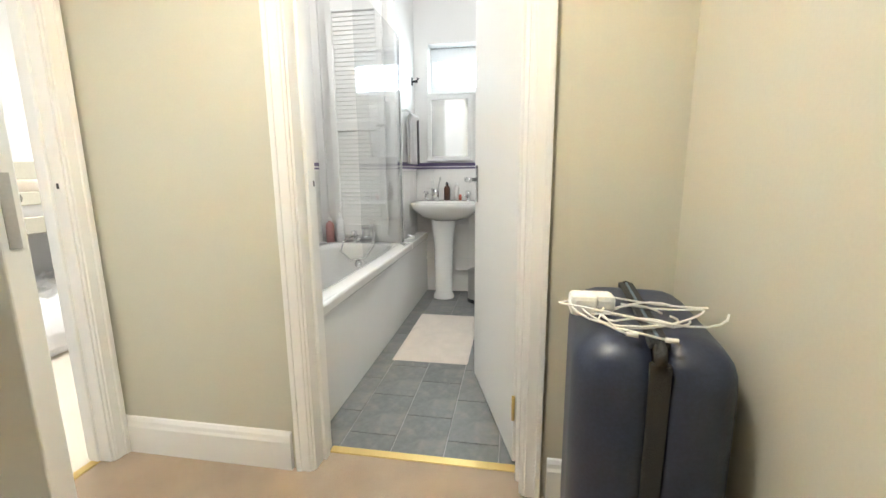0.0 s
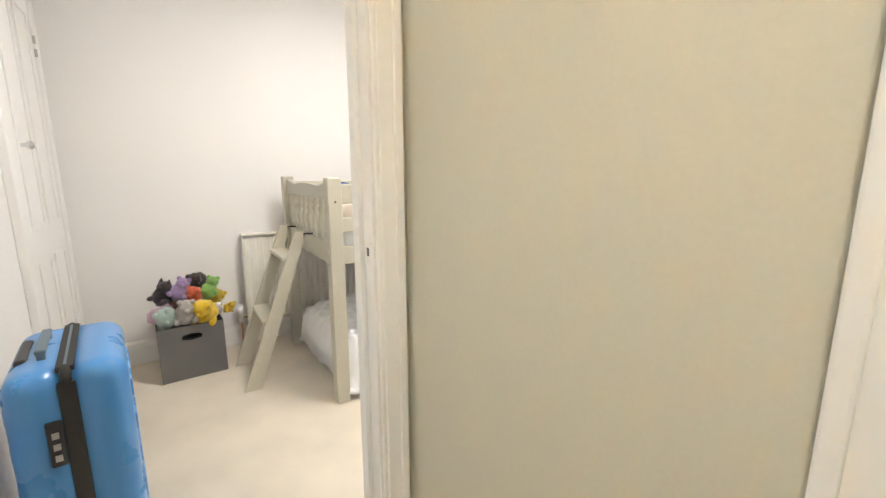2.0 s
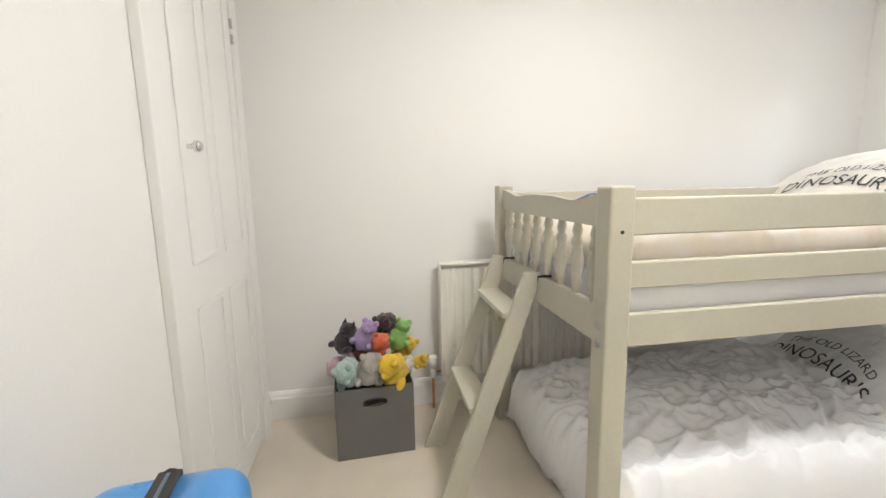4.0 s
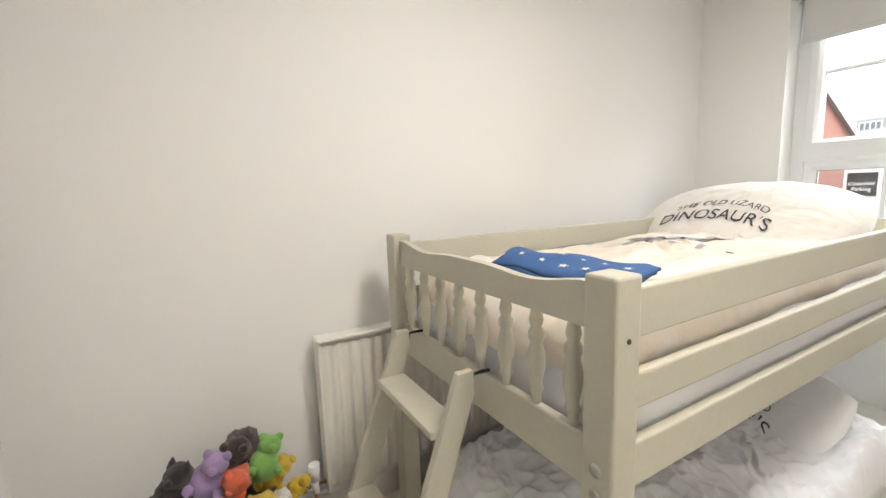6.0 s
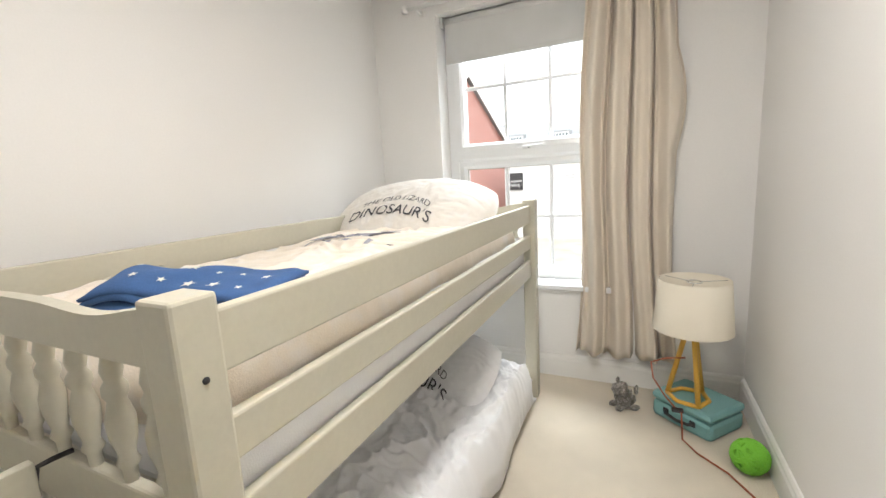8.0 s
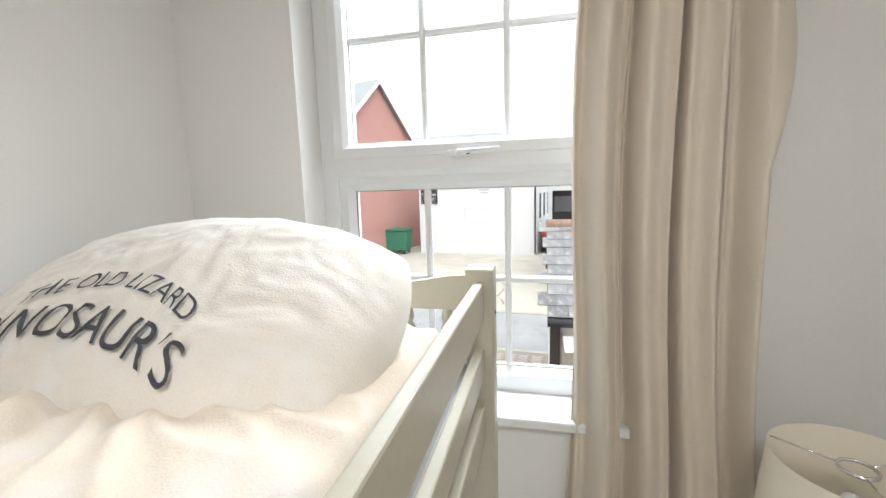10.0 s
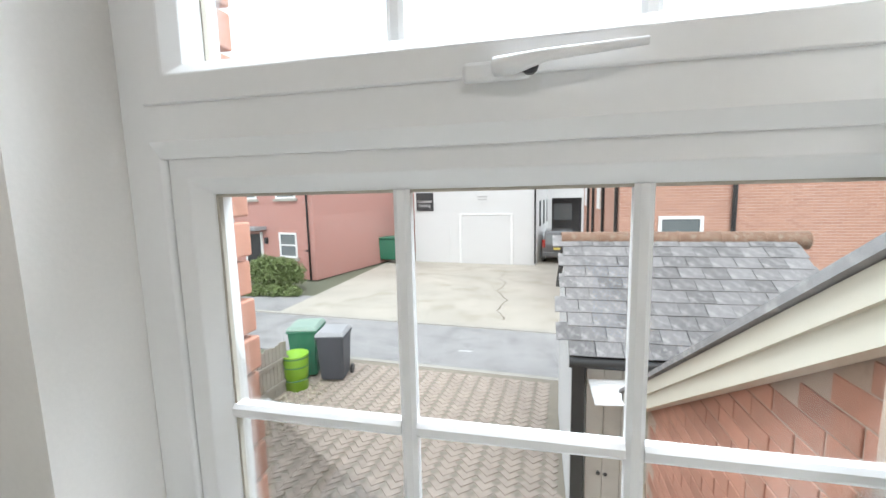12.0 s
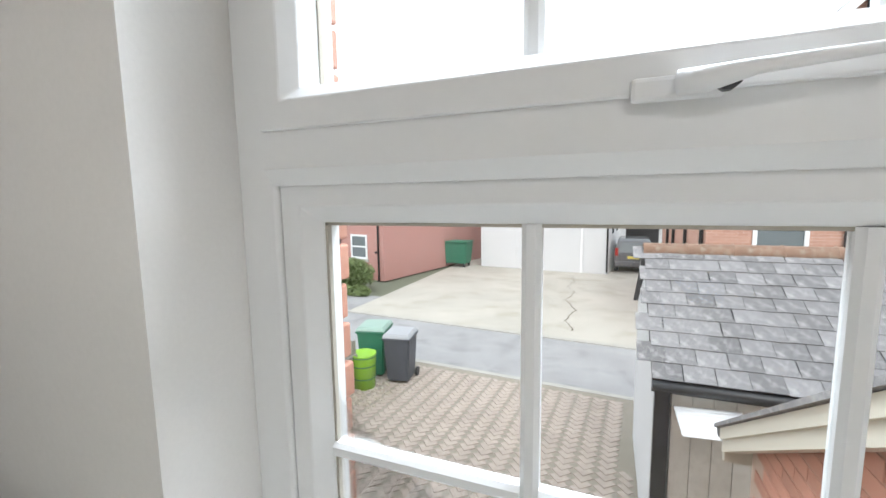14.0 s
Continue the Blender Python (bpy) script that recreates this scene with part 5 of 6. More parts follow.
pend = thing("pendant_shade", (0.05, 0.92, 2.18), "mustard-yellow fabric pendant lampshade on the landing ceiling", "lamp")
bm = bmesh.new()
lathe(bm, [(0.20, 0.0), (0.17, 0.22), (0.167, 0.22), (0.197, 0.0), (0.20, 0)], 36)
part("shade", bm, M_MUSTARD, pend)
bm = bmesh.new()
tube(bm, [(0, 0, 0.16), (0, 0, 0.32)], 0.004, 8)
part("flex", bm, M_GLOSS, pend)

# unseen fitting around the bedroom ceiling lamp; its shape is made up
clight = thing("ceiling_light", (-1.8, 2.2, 2.42), "assumed round flush white ceiling light, out of view, switched on", "ceiling light")
bm = bmesh.new()
lathe(bm, [(0.0, 0.08), (0.26, 0.08), (0.265, 0.06), (0.26, 0.0), (0.245, -0.004), (0.24, 0.004), (0.0, 0.006)], 40)
part("housing", bm, M_GLOSS, clight)

# bathroom pieces: floor tiles, wall tiles and the purple border
bm = bmesh.new()
box(bm, (-0.0995, -0.148, 0), (0.0995, 0.148, 0.006), 0.0015)
tile0 = None
TW, TL = 0.203, 0.300
for i in range(-2, 6):
    for j in range(-1, 8):
        x, y = 0.115 + (i - 0) * TW, 1.94 + j * TL + (0.15 if i % 2 else 0)
        if x < -0.40 or y < 1.70 or y > 4.1 or x > 0.95:
            continue
        if tile0 is None:
            tile0 = part("tile", bm, M_SLATE, floor_bath)
            o = tile0
        else:
            o = tile0.copy()
            scene.collection.objects.link(o)
        o.location = (x, y, -0.008)
for wall, axis, at, lo, hi, sgn in ((wall_bath_n, "x", 4.02, -0.375, 0.95, -1), (wall_bath_c, "y", -0.375, 3.44, 4.005, 1), (wall_bath_w, "y", -0.98, 1.84, 3.43, 1)):
    t0 = None
    n = int((hi - lo) / 0.15)
    zs = [0.075 + 0.15 * k for k in range(7)]
    for i in range(n + 1):
        for z in zs:
            w = min(0.148, hi - lo - i * 0.15 - 0.002)
            if w < 0.03:
                continue
            if t0 is None or w < 0.147:
                bm = bmesh.new()
                if axis == "x":
                    box(bm, (0, 0, -0.074), (w, sgn * 0.006, 0.074), 0.0015)
                else:
                    box(bm, (0, 0, -0.074), (sgn * 0.006, w, 0.074), 0.0015)
                o = part("tile", bm, M_TILE, wall)
                t0 = t0 or o
            else:
                o = t0.copy()
                scene.collection.objects.link(o)
            o.location = (lo + i * 0.15, at, z) if axis == "x" else (at, lo + i * 0.15, z)
    for z0, z1 in ((1.063, 1.076), (1.086, 1.112)):
        a, b = ((lo, at, z0), (hi, at + sgn * 0.008, z1)) if axis == "x" else ((at, lo, z0), (at + sgn * 0.008, hi, z1))
        bar("border_tile", a, b, M_PURPLE, wall, 0.001)

# ---------------------------------------------------------------- outside
G = -2.4
M_ASPHALT = material("worn_asphalt", (0.34, 0.335, 0.335), 0.9, vary=0.2, scale=0.8, fine=40, bump=0.3, stain=0.3, stain_color=(0.11, 0.11, 0.11))
M_CONCRETE = material("stained_concrete", (0.47, 0.44, 0.385), 0.92, vary=0.16, scale=0.5, fine=25, bump=0.3, stain=0.35, stain_color=(0.27, 0.23, 0.16))
M_GRASSY = material("far_ground", (0.16, 0.17, 0.12), 0.95, vary=0.2, scale=0.1)
M_KERB = material("kerb_stone", (0.42, 0.40, 0.36), 0.9, vary=0.15, scale=3)
M_PAVER = material("clay_paver", (0.44, 0.37, 0.32), 0.9, vary=0.3, scale=3, fine=50, bump=0.3, spread=0.9)
M_JOINT = material("sandy_joint", (0.30, 0.27, 0.22), 0.95, vary=0.2, scale=5)
M_JOINTDARK = material("dark_crack", (0.14, 0.12, 0.09), 0.95)
M_BRICKFAR = brick_material("red_brick_wall", (0.49, 0.235, 0.20), (0.40, 0.175, 0.15), (0.57, 0.46, 0.42))
M_BRICKORANGE = brick_material("orange_brick_wall", (0.50, 0.275, 0.20), (0.40, 0.20, 0.15), (0.60, 0.49, 0.42))
M_BRICK = material("orange_red_brick", (0.42, 0.205, 0.145), 0.9, vary=0.3, scale=9, fine=60, bump=0.4, spread=0.8)
M_MORTAR = material("buff_mortar", (0.43, 0.32, 0.255), 0.95, vary=0.15, scale=12, fine=80, bump=0.4)
M_RENDERWHITE = material("white_painted_block", (0.64, 0.645, 0.65), 0.8, vary=0.05, scale=0.7, fine=20, bump=0.1)
M_ROOFGREY = material("grey_roof_slate", (0.30, 0.305, 0.315), 0.7, vary=0.2, scale=2, fine=18, bump=0.3)
M_SLATEROOF = material("weathered_slate", (0.225, 0.22, 0.225), 0.75, vary=0.45, scale=5, fine=40, bump=0.5, stain=0.65, stain_color=(0.45, 0.44, 0.43), spread=1.0)
M_RIDGE = material("lichened_ridge_tile", (0.27, 0.17, 0.12), 0.9, vary=0.35, scale=8, stain=0.5, stain_color=(0.42, 0.40, 0.33), bump=0.4)
M_FASCIA = material("cream_bargeboard_paint", (0.62, 0.59, 0.50), 0.5, vary=0.06, scale=4)
M_DARKGLASS = material("dark_window_glass", (0.16, 0.18, 0.19), 0.06, vary=0.2, scale=0.8, bump=0.0, coat=0.5)
M_GUTTER = material("black_gutter_plastic", (0.03, 0.03, 0.032), 0.4)
M_BINGREEN = material("green_bin_plastic", (0.03, 0.17, 0.10), 0.45, vary=0.1)
M_BINGREY = material("charcoal_bin_plastic", (0.065, 0.07, 0.085), 0.5, vary=0.1)
M_BINLID = material("faded_bin_lid", (0.30, 0.42, 0.36), 0.55, vary=0.15)
M_BINLIDGREY = material("faded_grey_lid", (0.38, 0.39, 0.41), 0.55, vary=0.15)
M_LIME = material("lime_green_plastic", (0.32, 0.62, 0.04), 0.4)
M_OLDWOOD = material("weathered_fence_wood", (0.35, 0.32, 0.28), 0.95, vary=0.25, scale=14, fine=60, bump=0.5, spread=0.4)
M_LEAF = material("privet_leaf", (0.16, 0.21, 0.075), 0.7, vary=0.5, scale=5, fine=20, bump=0.0)
M_TREE = material("far_tree_leaf", (0.14, 0.15, 0.10), 0.8, vary=0.4, scale=2)
M_BARK = material("bark", (0.12, 0.10, 0.08), 0.95, vary=0.2)
M_CAR = material("grey_car_paint", (0.12, 0.12, 0.13), 0.25, vary=0.05, coat=0.6)
M_PLATE = material("yellow_number_plate", (0.75, 0.62, 0.15), 0.5)
M_SHEDWALL = material("off_white_timber", (0.62, 0.60, 0.55), 0.7, vary=0.1, scale=6, stain=0.3, stain_color=(0.40, 0.38, 0.33))
M_CORR = material("white_corrugated_sheet", (0.78, 0.79, 0.80), 0.35, vary=0.06)
M_STONE = material("pale_gravel", (0.50, 0.45, 0.36), 0.9, vary=0.35, scale=20)

setting("ground", [((-400, -300, G - 0.5), (400, 500, G - 0.06))], M_GRASSY, "broad flat ground reaching the horizon", "ground")
SL = -0.075


def strip(name, y0, y1, x0, x1, z0, z1, mat, label, cat):
    """A strip of the street, which runs slightly askew."""
    bm = bmesh.new()
    prism(bm, [(x0, y0 + SL * (x0 + 4)), (x1, y0 + SL * (x1 + 4)), (x1, y1 + SL * (x1 + 4)), (x0, y1 + SL * (x0 + 4))], "z", z0, z1)
    return tagged(link(name, bm, mat), label, cat, kind="structure")


strip("road", 12.32, 15.12, -60, 40, G - 0.07, G - 0.03, M_ASPHALT, "worn grey asphalt lane with patches", "road")
strip("trim_kerb_far", 15.12, 15.27, -60, 40, G - 0.07, G, M_KERB, "low pale kerb stones along the lane", "kerb")
strip("trim_kerb_near", 12.18, 12.32, -8.0, -1.2, G - 0.07, G - 0.005, M_KERB, "low kerb stones along the driveway", "kerb")
strip("pavement_forecourt", 15.27, 45.0, -10.6, 12, G - 0.07, G - 0.004, M_CONCRETE, "cracked stained concrete forecourt", "forecourt")
strip("pavement_left", 15.27, 17.4, -60, -10.6, G - 0.07, G - 0.002, M_ASPHALT, "grey footway in front of the brick house", "pavement")
drive = strip("pavement_driveway", 4.5, 12.18, -7.6, 3, G - 0.07, G - 0.012, M_JOINT, "driveway of herringbone clay pavers", "driveway")
for pts in ([(-3.9, 24.6), (-3.7, 23.2), (-3.9, 22.0), (-3.5, 21.0), (-3.75, 19.6), (-3.3, 18.2), (-3.5, 16.9), (-3.1, 15.6)], [(-7.5, 20.2), (-6.2, 20.0), (-5.2, 19.6), (-4.1, 19.8), (-3.6, 19.5)], [(-3.5, 16.9), (-4.6, 16.7), (-5.4, 16.9)]):
    bm = bmesh.new()
    fine = []
    for a, b in zip(pts, pts[1:]):
        for k in range(5):
            t = k / 5
            fine.append((a[0] + (b[0] - a[0]) * t + random.uniform(-0.05, 0.05), a[1] + (b[1] - a[1]) * t + random.uniform(-0.05, 0.05)))
    for a, b in zip(fine, fine[1:]):
        w = random.uniform(0.006, 0.024)
        vs = [bm.verts.new((a[0] - w, a[1], G + 0.001)), bm.verts.new((a[0] + w, a[1], G + 0.001)), bm.verts.new((b[0] + w, b[1], G + 0.001)), bm.verts.new((b[0] - w, b[1], G + 0.001))]
        bm.faces.new(vs)
    tagged(link("trim_crack", bm, M_JOINTDARK), "dark crack running over the concrete forecourt", "crack", kind="structure")
bm = bmesh.new()
for k in range(9):
    x = -7.0 + k * 0.62
    vs = [bm.verts.new((x + p[0] * random.uniform(0.6, 1.2), 13.35 + SL * (x + 4) + p[1], G - 0.027)) for p in ((-0.2, -0.03), (0.2, -0.03), (0.22, 0.03), (-0.2, 0.04))]
    if k in (5,):
        bm.faces.new(vs)
tagged(link("trim_road_marking", bm, M_RENDERWHITE), "worn white paint mark on the lane", "road marking", kind="structure")


def sash_window(parent, x, z0, w, h, y=0.0, bars=True):
    """A white framed window on a wall whose face is local y; stands out towards -y."""
    root = new("window")
    root.parent = parent
    f = 0.09
    bm = bmesh.new()
    for a, b in (((x, y - 0.05, z0), (x + w, y - 0.001, z0 + f)), ((x, y - 0.05, z0 + h - f), (x + w, y - 0.001, z0 + h)), ((x, y - 0.05, z0 + f), (x + f, y - 0.001, z0 + h - f)), ((x + w - f, y - 0.05, z0 + f), (x + w, y - 0.001, z0 + h - f)), ((x + f, y - 0.045, z0 + h * 0.47), (x + w - f, y - 0.001, z0 + h * 0.53))):
        box(bm, a, b, 0.004)
    part("window_frame", bm, M_UPVC, root)
    bar("pane", (x + f, y - 0.02, z0 + f), (x + w - f, y - 0.012, z0 + h - f), M_DARKGLASS, root, 0.0)
    bar("window_sill", (x - 0.10, y - 0.12, z0 - 0.12), (x + w + 0.10, y - 0.001, z0 - 0.002), M_KERB, root, 0.01)


def gable_house(name, at, rz, w, d, eave, ridge, along, wall_mat, label, chimney=False):
    """A pitched house; local x along the front, y back. along: 'x' or 'y' is the ridge's run."""
    root = thing(name, at, label, "house", rz=rz)
    bm = bmesh.new()
    if along == "x":
        prism(bm, [(0, 0), (d, 0), (d, eave), (d / 2, ridge - 0.12), (0, eave)], "x", 0, w)
    else:
        prism(bm, [(0, 0), (w, 0), (w, eave), (w / 2, ridge - 0.12), (0, eave)], "y", 0, d)
    part("wall", bm, wall_mat, root)
    s, ov = (d if along == "x" else w) / 2, 0.3
    rise = ridge - eave
    for sgn in (-1, 1):
        bm = bmesh.new()
        lo = (s + sgn * (s + ov), eave - ov * rise / s)
        hi = (s, ridge)
        poly = [lo, hi, (hi[0], hi[1] + 0.14), (lo[0], lo[1] + 0.14)]
        prism(bm, poly, along, -0.25, (w if along == "x" else d) + 0.25)
        roof = part("roof", bm, M_ROOFGREY, root)
        for end in (-0.27, (w if along == "x" else d) + 0.25):
            bm = bmesh.new()
            prism(bm, [(lo[0], lo[1] - 0.14), (hi[0], hi[1] - 0.10), (hi[0], hi[1] + 0.15), (lo[0], lo[1] + 0.15)], along, end, end + 0.025)
            part("bargeboard", bm, M_UPVC, roof)
        bm = bmesh.new()
        e = [lo[0] - sgn * 0.03, lo[0] + sgn * 0.10]
        prism(bm, [(min(e), lo[1] + 0.0), (max(e), lo[1] + 0.0), (max(e), lo[1] + 0.11), (min(e), lo[1] + 0.11)], along, -0.3, (w if along == "x" else d) + 0.3)
        part("gutter", bm, M_GUTTER, roof)
        bm = bmesh.new()
        e = [lo[0] + sgn * -0.04, s + sgn * s]
        prism(bm, [(min(e), lo[1] - 0.24), (max(e), lo[1] - 0.24), (max(e), lo[1] - 0.005), (min(e), lo[1] - 0.005)], along, -0.2, (w if along == "x" else d) + 0.2)
        part("fascia", bm, M_UPVC, roof)
    return root


def pipe(parent, pts, r=0.045):
    bm = bmesh.new()
    tube(bm, pts, r, 8)
    part("downpipe", bm, M_GUTTER, parent)


# red brick house: local x runs from its far left end to the near corner
LHW = 14.0
rz = 77.0 - 90.0
c, s = math.cos(radians(rz)), math.sin(radians(rz))
corner = Vector((-12.0, 20.65))
lh = gable_house("brick_house", (corner.x - LHW * c, corner.y - LHW * s, G), rz, LHW, 9.6, 5.55, 9.6, "x", M_BRICKFAR, "red brick house with grey slate roof and white sash windows")
for x0, x1, z0, z1 in ((3.45, 4.5, 3.72, 5.45), (0.97, 2.2, 3.72, 5.45), (1.05, 2.15, 0.98, 2.15)):
    sash_window(lh, LHW - x1, z0, x1 - x0, z1 - z0)
for x0 in (6.3, 8.8):
    sash_window(lh, LHW - x0 - 1.1, 3.72, 1.1, 1.73)
bar("front_door", (LHW - 4.35, -0.06, 0), (LHW - 3.35, -0.001, 2.05), M_BLACK, lh, 0.01, "black panelled front door")
for x in (LHW - 4.45, LHW - 3.35):
    bar("door_surround", (x, -0.08, 0), (x + 0.10, -0.001, 2.15), M_UPVC, lh, 0.005)
bar("porch_canopy", (LHW - 4.9, -0.7, 2.25), (LHW - 2.95, -0.001, 2.42), M_ROOFGREY, lh, 0.02)
pipe(lh, [(LHW - 0.35, -0.30, 5.4), (LHW - 0.3, -0.06, 5.1), (LHW - 0.3, -0.06, 0.0)])
bm = bmesh.new()
lathe(bm, [(0, 0), (0.16, 0.02), (0.26, 0.08), (0.27, 0.08)], 20, m=pose(LHW - 0.72, -0.22, 4.75, 65, 0, 20))
tube(bm, [(LHW - 0.72, 0.0, 4.7), (LHW - 0.72, -0.2, 4.7)], 0.02, 6)
part("satellite_dish", bm, M_ROOFGREY, lh)
bm = bmesh.new()
tube(bm, [(LHW - 0.45, -0.1, 1.35), (LHW - 0.45, -0.02, 1.35)], 0.05, 8)
box(bm, (LHW - 3.02, -0.16, 1.6), (LHW - 2.88, -0.001, 1.9), 0.03)
part("porch_lantern", bm, M_BLACK, lh)
for x in (4.0, 9.5):
    pipe(lh, [(x, 4.8, 8.9), (x, 4.8, 9.55)], 0.05)

# orange brick house; its gable end faces the window
rh = gable_house("orange_brick_house", (-0.06, 16.0, G), 0.4, 6.6, 8.6, 5.55, 8.55, "y", M_BRICKORANGE, "orange brick house with white windows and black downpipes")
sash_window(rh, 0.95, 4.28, 1.18, 1.15)
sash_window(rh, 0.97, 1.85, 1.10, 1.18)
pipe(rh, [(2.75, -0.06, 8.0), (2.75, -0.06, 0)], 0.06)
bm = bmesh.new()
tube(bm, [(2.75, -0.06, 5.2), (2.45, -0.06, 5.3), (2.45, -0.06, 5.55)], 0.045, 8)
tube(bm, [(2.95, -0.06, 5.6), (2.75, -0.06, 5.2)], 0.04, 8)
part("branch_pipe", bm, M_GUTTER, rh)
for y in (0.25, 2.6, 5.0, 6.5):
    pipe(rh, [(-0.28, y, 5.3), (-0.06, y, 5.0), (-0.06, y, 0)], 0.05)
for y in (3.4, 7.2):
    bar("side_window", (-0.05, y, 3.1), (-0.001, y + 0.7, 4.8), M_UPVC, rh, 0.01)
bm = bmesh.new()
lathe(bm, [(0, 0), (0.14, 0.02), (0.22, 0.07)], 16, m=pose(4.6, -0.15, 4.7, 70, 0, -20))
part("satellite_dish", bm, M_ROOFGREY, rh)

# white workshop with a roller garage door
ws = thing("white_workshop", (-9.0, 26.35, G), "white painted workshop with a low pitched roof and garage door", "building", rz=-6.5)
WW = 6.7
bm = bmesh.new()
prism(bm, [(0, 0), (WW, 0), (WW, 4.35), (WW / 2 + 0.05, 5.1), (0, 4.2)], "y", 0, 9)
part("wall", bm, M_RENDERWHITE, ws)
for a, b in (((-0.15, 4.16), (WW / 2 + 0.05, 5.105)), ((WW / 2 + 0.05, 5.105), (WW + 0.15, 4.31))):
    bm = bmesh.new()
    prism(bm, [a, b, (b[0], b[1] + 0.07), (a[0], a[1] + 0.07)], "y", -0.12, 9.1)
    part("roof", bm, M_RIDGE, ws)
bm = bmesh.new()
for k in range(18):
    box(bm, (2.75, -0.05 + 0.006 * (k % 2), k * 0.144), (5.40, -0.001, (k + 1) * 0.144 - 0.004))
part("garage_door", bm, M_RENDERWHITE, ws, "white sectional garage door")
for a, b in (((2.62, -0.07, 0), (2.74, -0.001, 2.70)), ((5.41, -0.07, 0), (5.53, -0.001, 2.70)), ((2.74, -0.07, 2.60), (5.41, -0.001, 2.70))):
    bar("door_frame", a, b, M_UPVC, ws, 0.005)
bar("side_door", (1.2, -0.04, 0), (2.1, -0.001, 2.05), M_RENDERWHITE, ws, 0.01)
sg = bar("sign", (0.15, -0.06, 2.85), (1.15, -0.001, 3.85), M_BLACK, ws, 0.005, "black sign with white lettering")
for text, z in (("Customer", 3.38), ("Parking", 3.14)):
    t = lettering(text, 0.22)
    t.transform(pose(0.65, -0.066, z, 90, 0, 0))
    part("sign_lettering", t, M_UPVC, sg, "white lettering")
for z, w in ((3.55, 0.28), (3.40, 0.24), (3.2, 0.05)):
    bar("wall_lettering", (3.9 - w, -0.012, z), (3.9 + w, -0.001, z + 0.05), M_ROOFGREY, ws, 0.0)
pipe(ws, [(WW + 0.12, -0.1, 4.2), (WW - 0.02, -0.06, 4.0), (WW - 0.02, -0.06, 0.1)])
for y in (1.5, 3.5, 5.5):
    bar("side_window", (WW + 0.001, y, 1.9), (WW + 0.04, y + 0.6, 3.3), M_DARKGLASS, ws, 0.005)

# far houses
far = gable_house("far_house", (-19.0, 48.0, G), -2.0, 12.3, 8.0, 6.65, 9.7, "x", M_BRICKFAR, "far red brick house with a grey roof and dormers")
for x in (3.9, 8.9):
    dm = bar("dormer", (x, 0.9, 6.9), (x + 1.7, 3.5, 8.25), M_ROOFGREY, far, 0.02)
    bar("pane", (x + 0.15, 0.86, 7.2), (x + 1.55, 0.899, 8.05), M_UPVC, dm, 0.0)
    for k in range(4):
        bar("light", (x + 0.22 + k * 0.33, 0.84, 7.28), (x + 0.47 + k * 0.33, 0.859, 7.97), M_DARKGLASS, dm, 0.0)
for x in (3.0, 7.5):
    sash_window(far, x, 4.2, 1.2, 1.6)
og = gable_house("far_gabled_house", (-2.75, 40.0, G), 0, 3.75, 10, 6.95, 8.25, "y", M_BRICKORANGE, "far orange brick gabled house with one window")
sash_window(og, 2.05, 5.2, 0.85, 1.4)
cp = thing("car_port", (-1.7, 32.0, G), "open car port with a white fascia between the buildings", "car port")
bar("fascia", (0, 0, 3.35), (2.6, 0.15, 4.3), M_RENDERWHITE, cp, 0.01)
bar("back_wall", (0, 4.0, 0), (2.6, 4.1, 3.4), M_BLACK, cp, 0.01)
bar("roof", (0, 0.151, 3.35), (2.6, 4.1, 3.5), M_ROOFGREY, cp, 0.01)
for x in (0.0, 2.2):
    bar("pier", (x, 0.0, 0), (x + 0.35, 0.15, 3.345), M_RENDERWHITE, cp, 0.01)
bar("noticeboard", (0.6, 3.9, 1.7), (1.9, 3.98, 2.9), M_DARKGLASS, cp, 0.01)


def leafy(bm, centre, radius, n, size, flat=1.0):
    for _ in range(n):
        d = Vector((random.gauss(0, 1), random.gauss(0, 1), random.gauss(0, 1))).normalized()
        k = random.uniform(0.72, 1.03) * (1 + 0.22 * noise.noise(d * 2.1 + Vector(centre)))
        p = Vector(centre) + Vector((d.x * radius[0], d.y * radius[1], d.z * radius[2])) * k
        if p.z < G + 0.02:
            continue
        a, b = Vector((random.gauss(0, 1), random.gauss(0, 1), random.gauss(0, 1))).normalized(), d
        u = a.cross(b).normalized() * size * random.uniform(0.6, 1.3)
        w = (u.cross(a)).normalized() * size * random.uniform(0.3, 0.7)
        bm.faces.new([bm.verts.new(q) for q in (p - u, p + w, p + u, p - w)])


def shrub(at, radius, n, size, label):
    root = thing("shrub", (0, 0, 0), label, "shrub")
    bm = bmesh.new()
    leafy(bm, at, radius, n, size)
    leafy(bm, at, [r * 0.8 for r in radius], n // 2, size * 1.6)
    part("foliage", bm, M_LEAF, root)
    bm = bmesh.new()
    for k in range(5):
        a = k * 1.3
        tube(bm, [(at[0] + 0.1 * math.cos(a), at[1] + 0.1 * math.sin(a), G), (at[0] + radius[0] * 0.6 * math.cos(a), at[1] + radius[1] * 0.6 * math.sin(a), at[2])], [0.04, 0.015], 6)
    part("stem", bm, M_BARK, root)


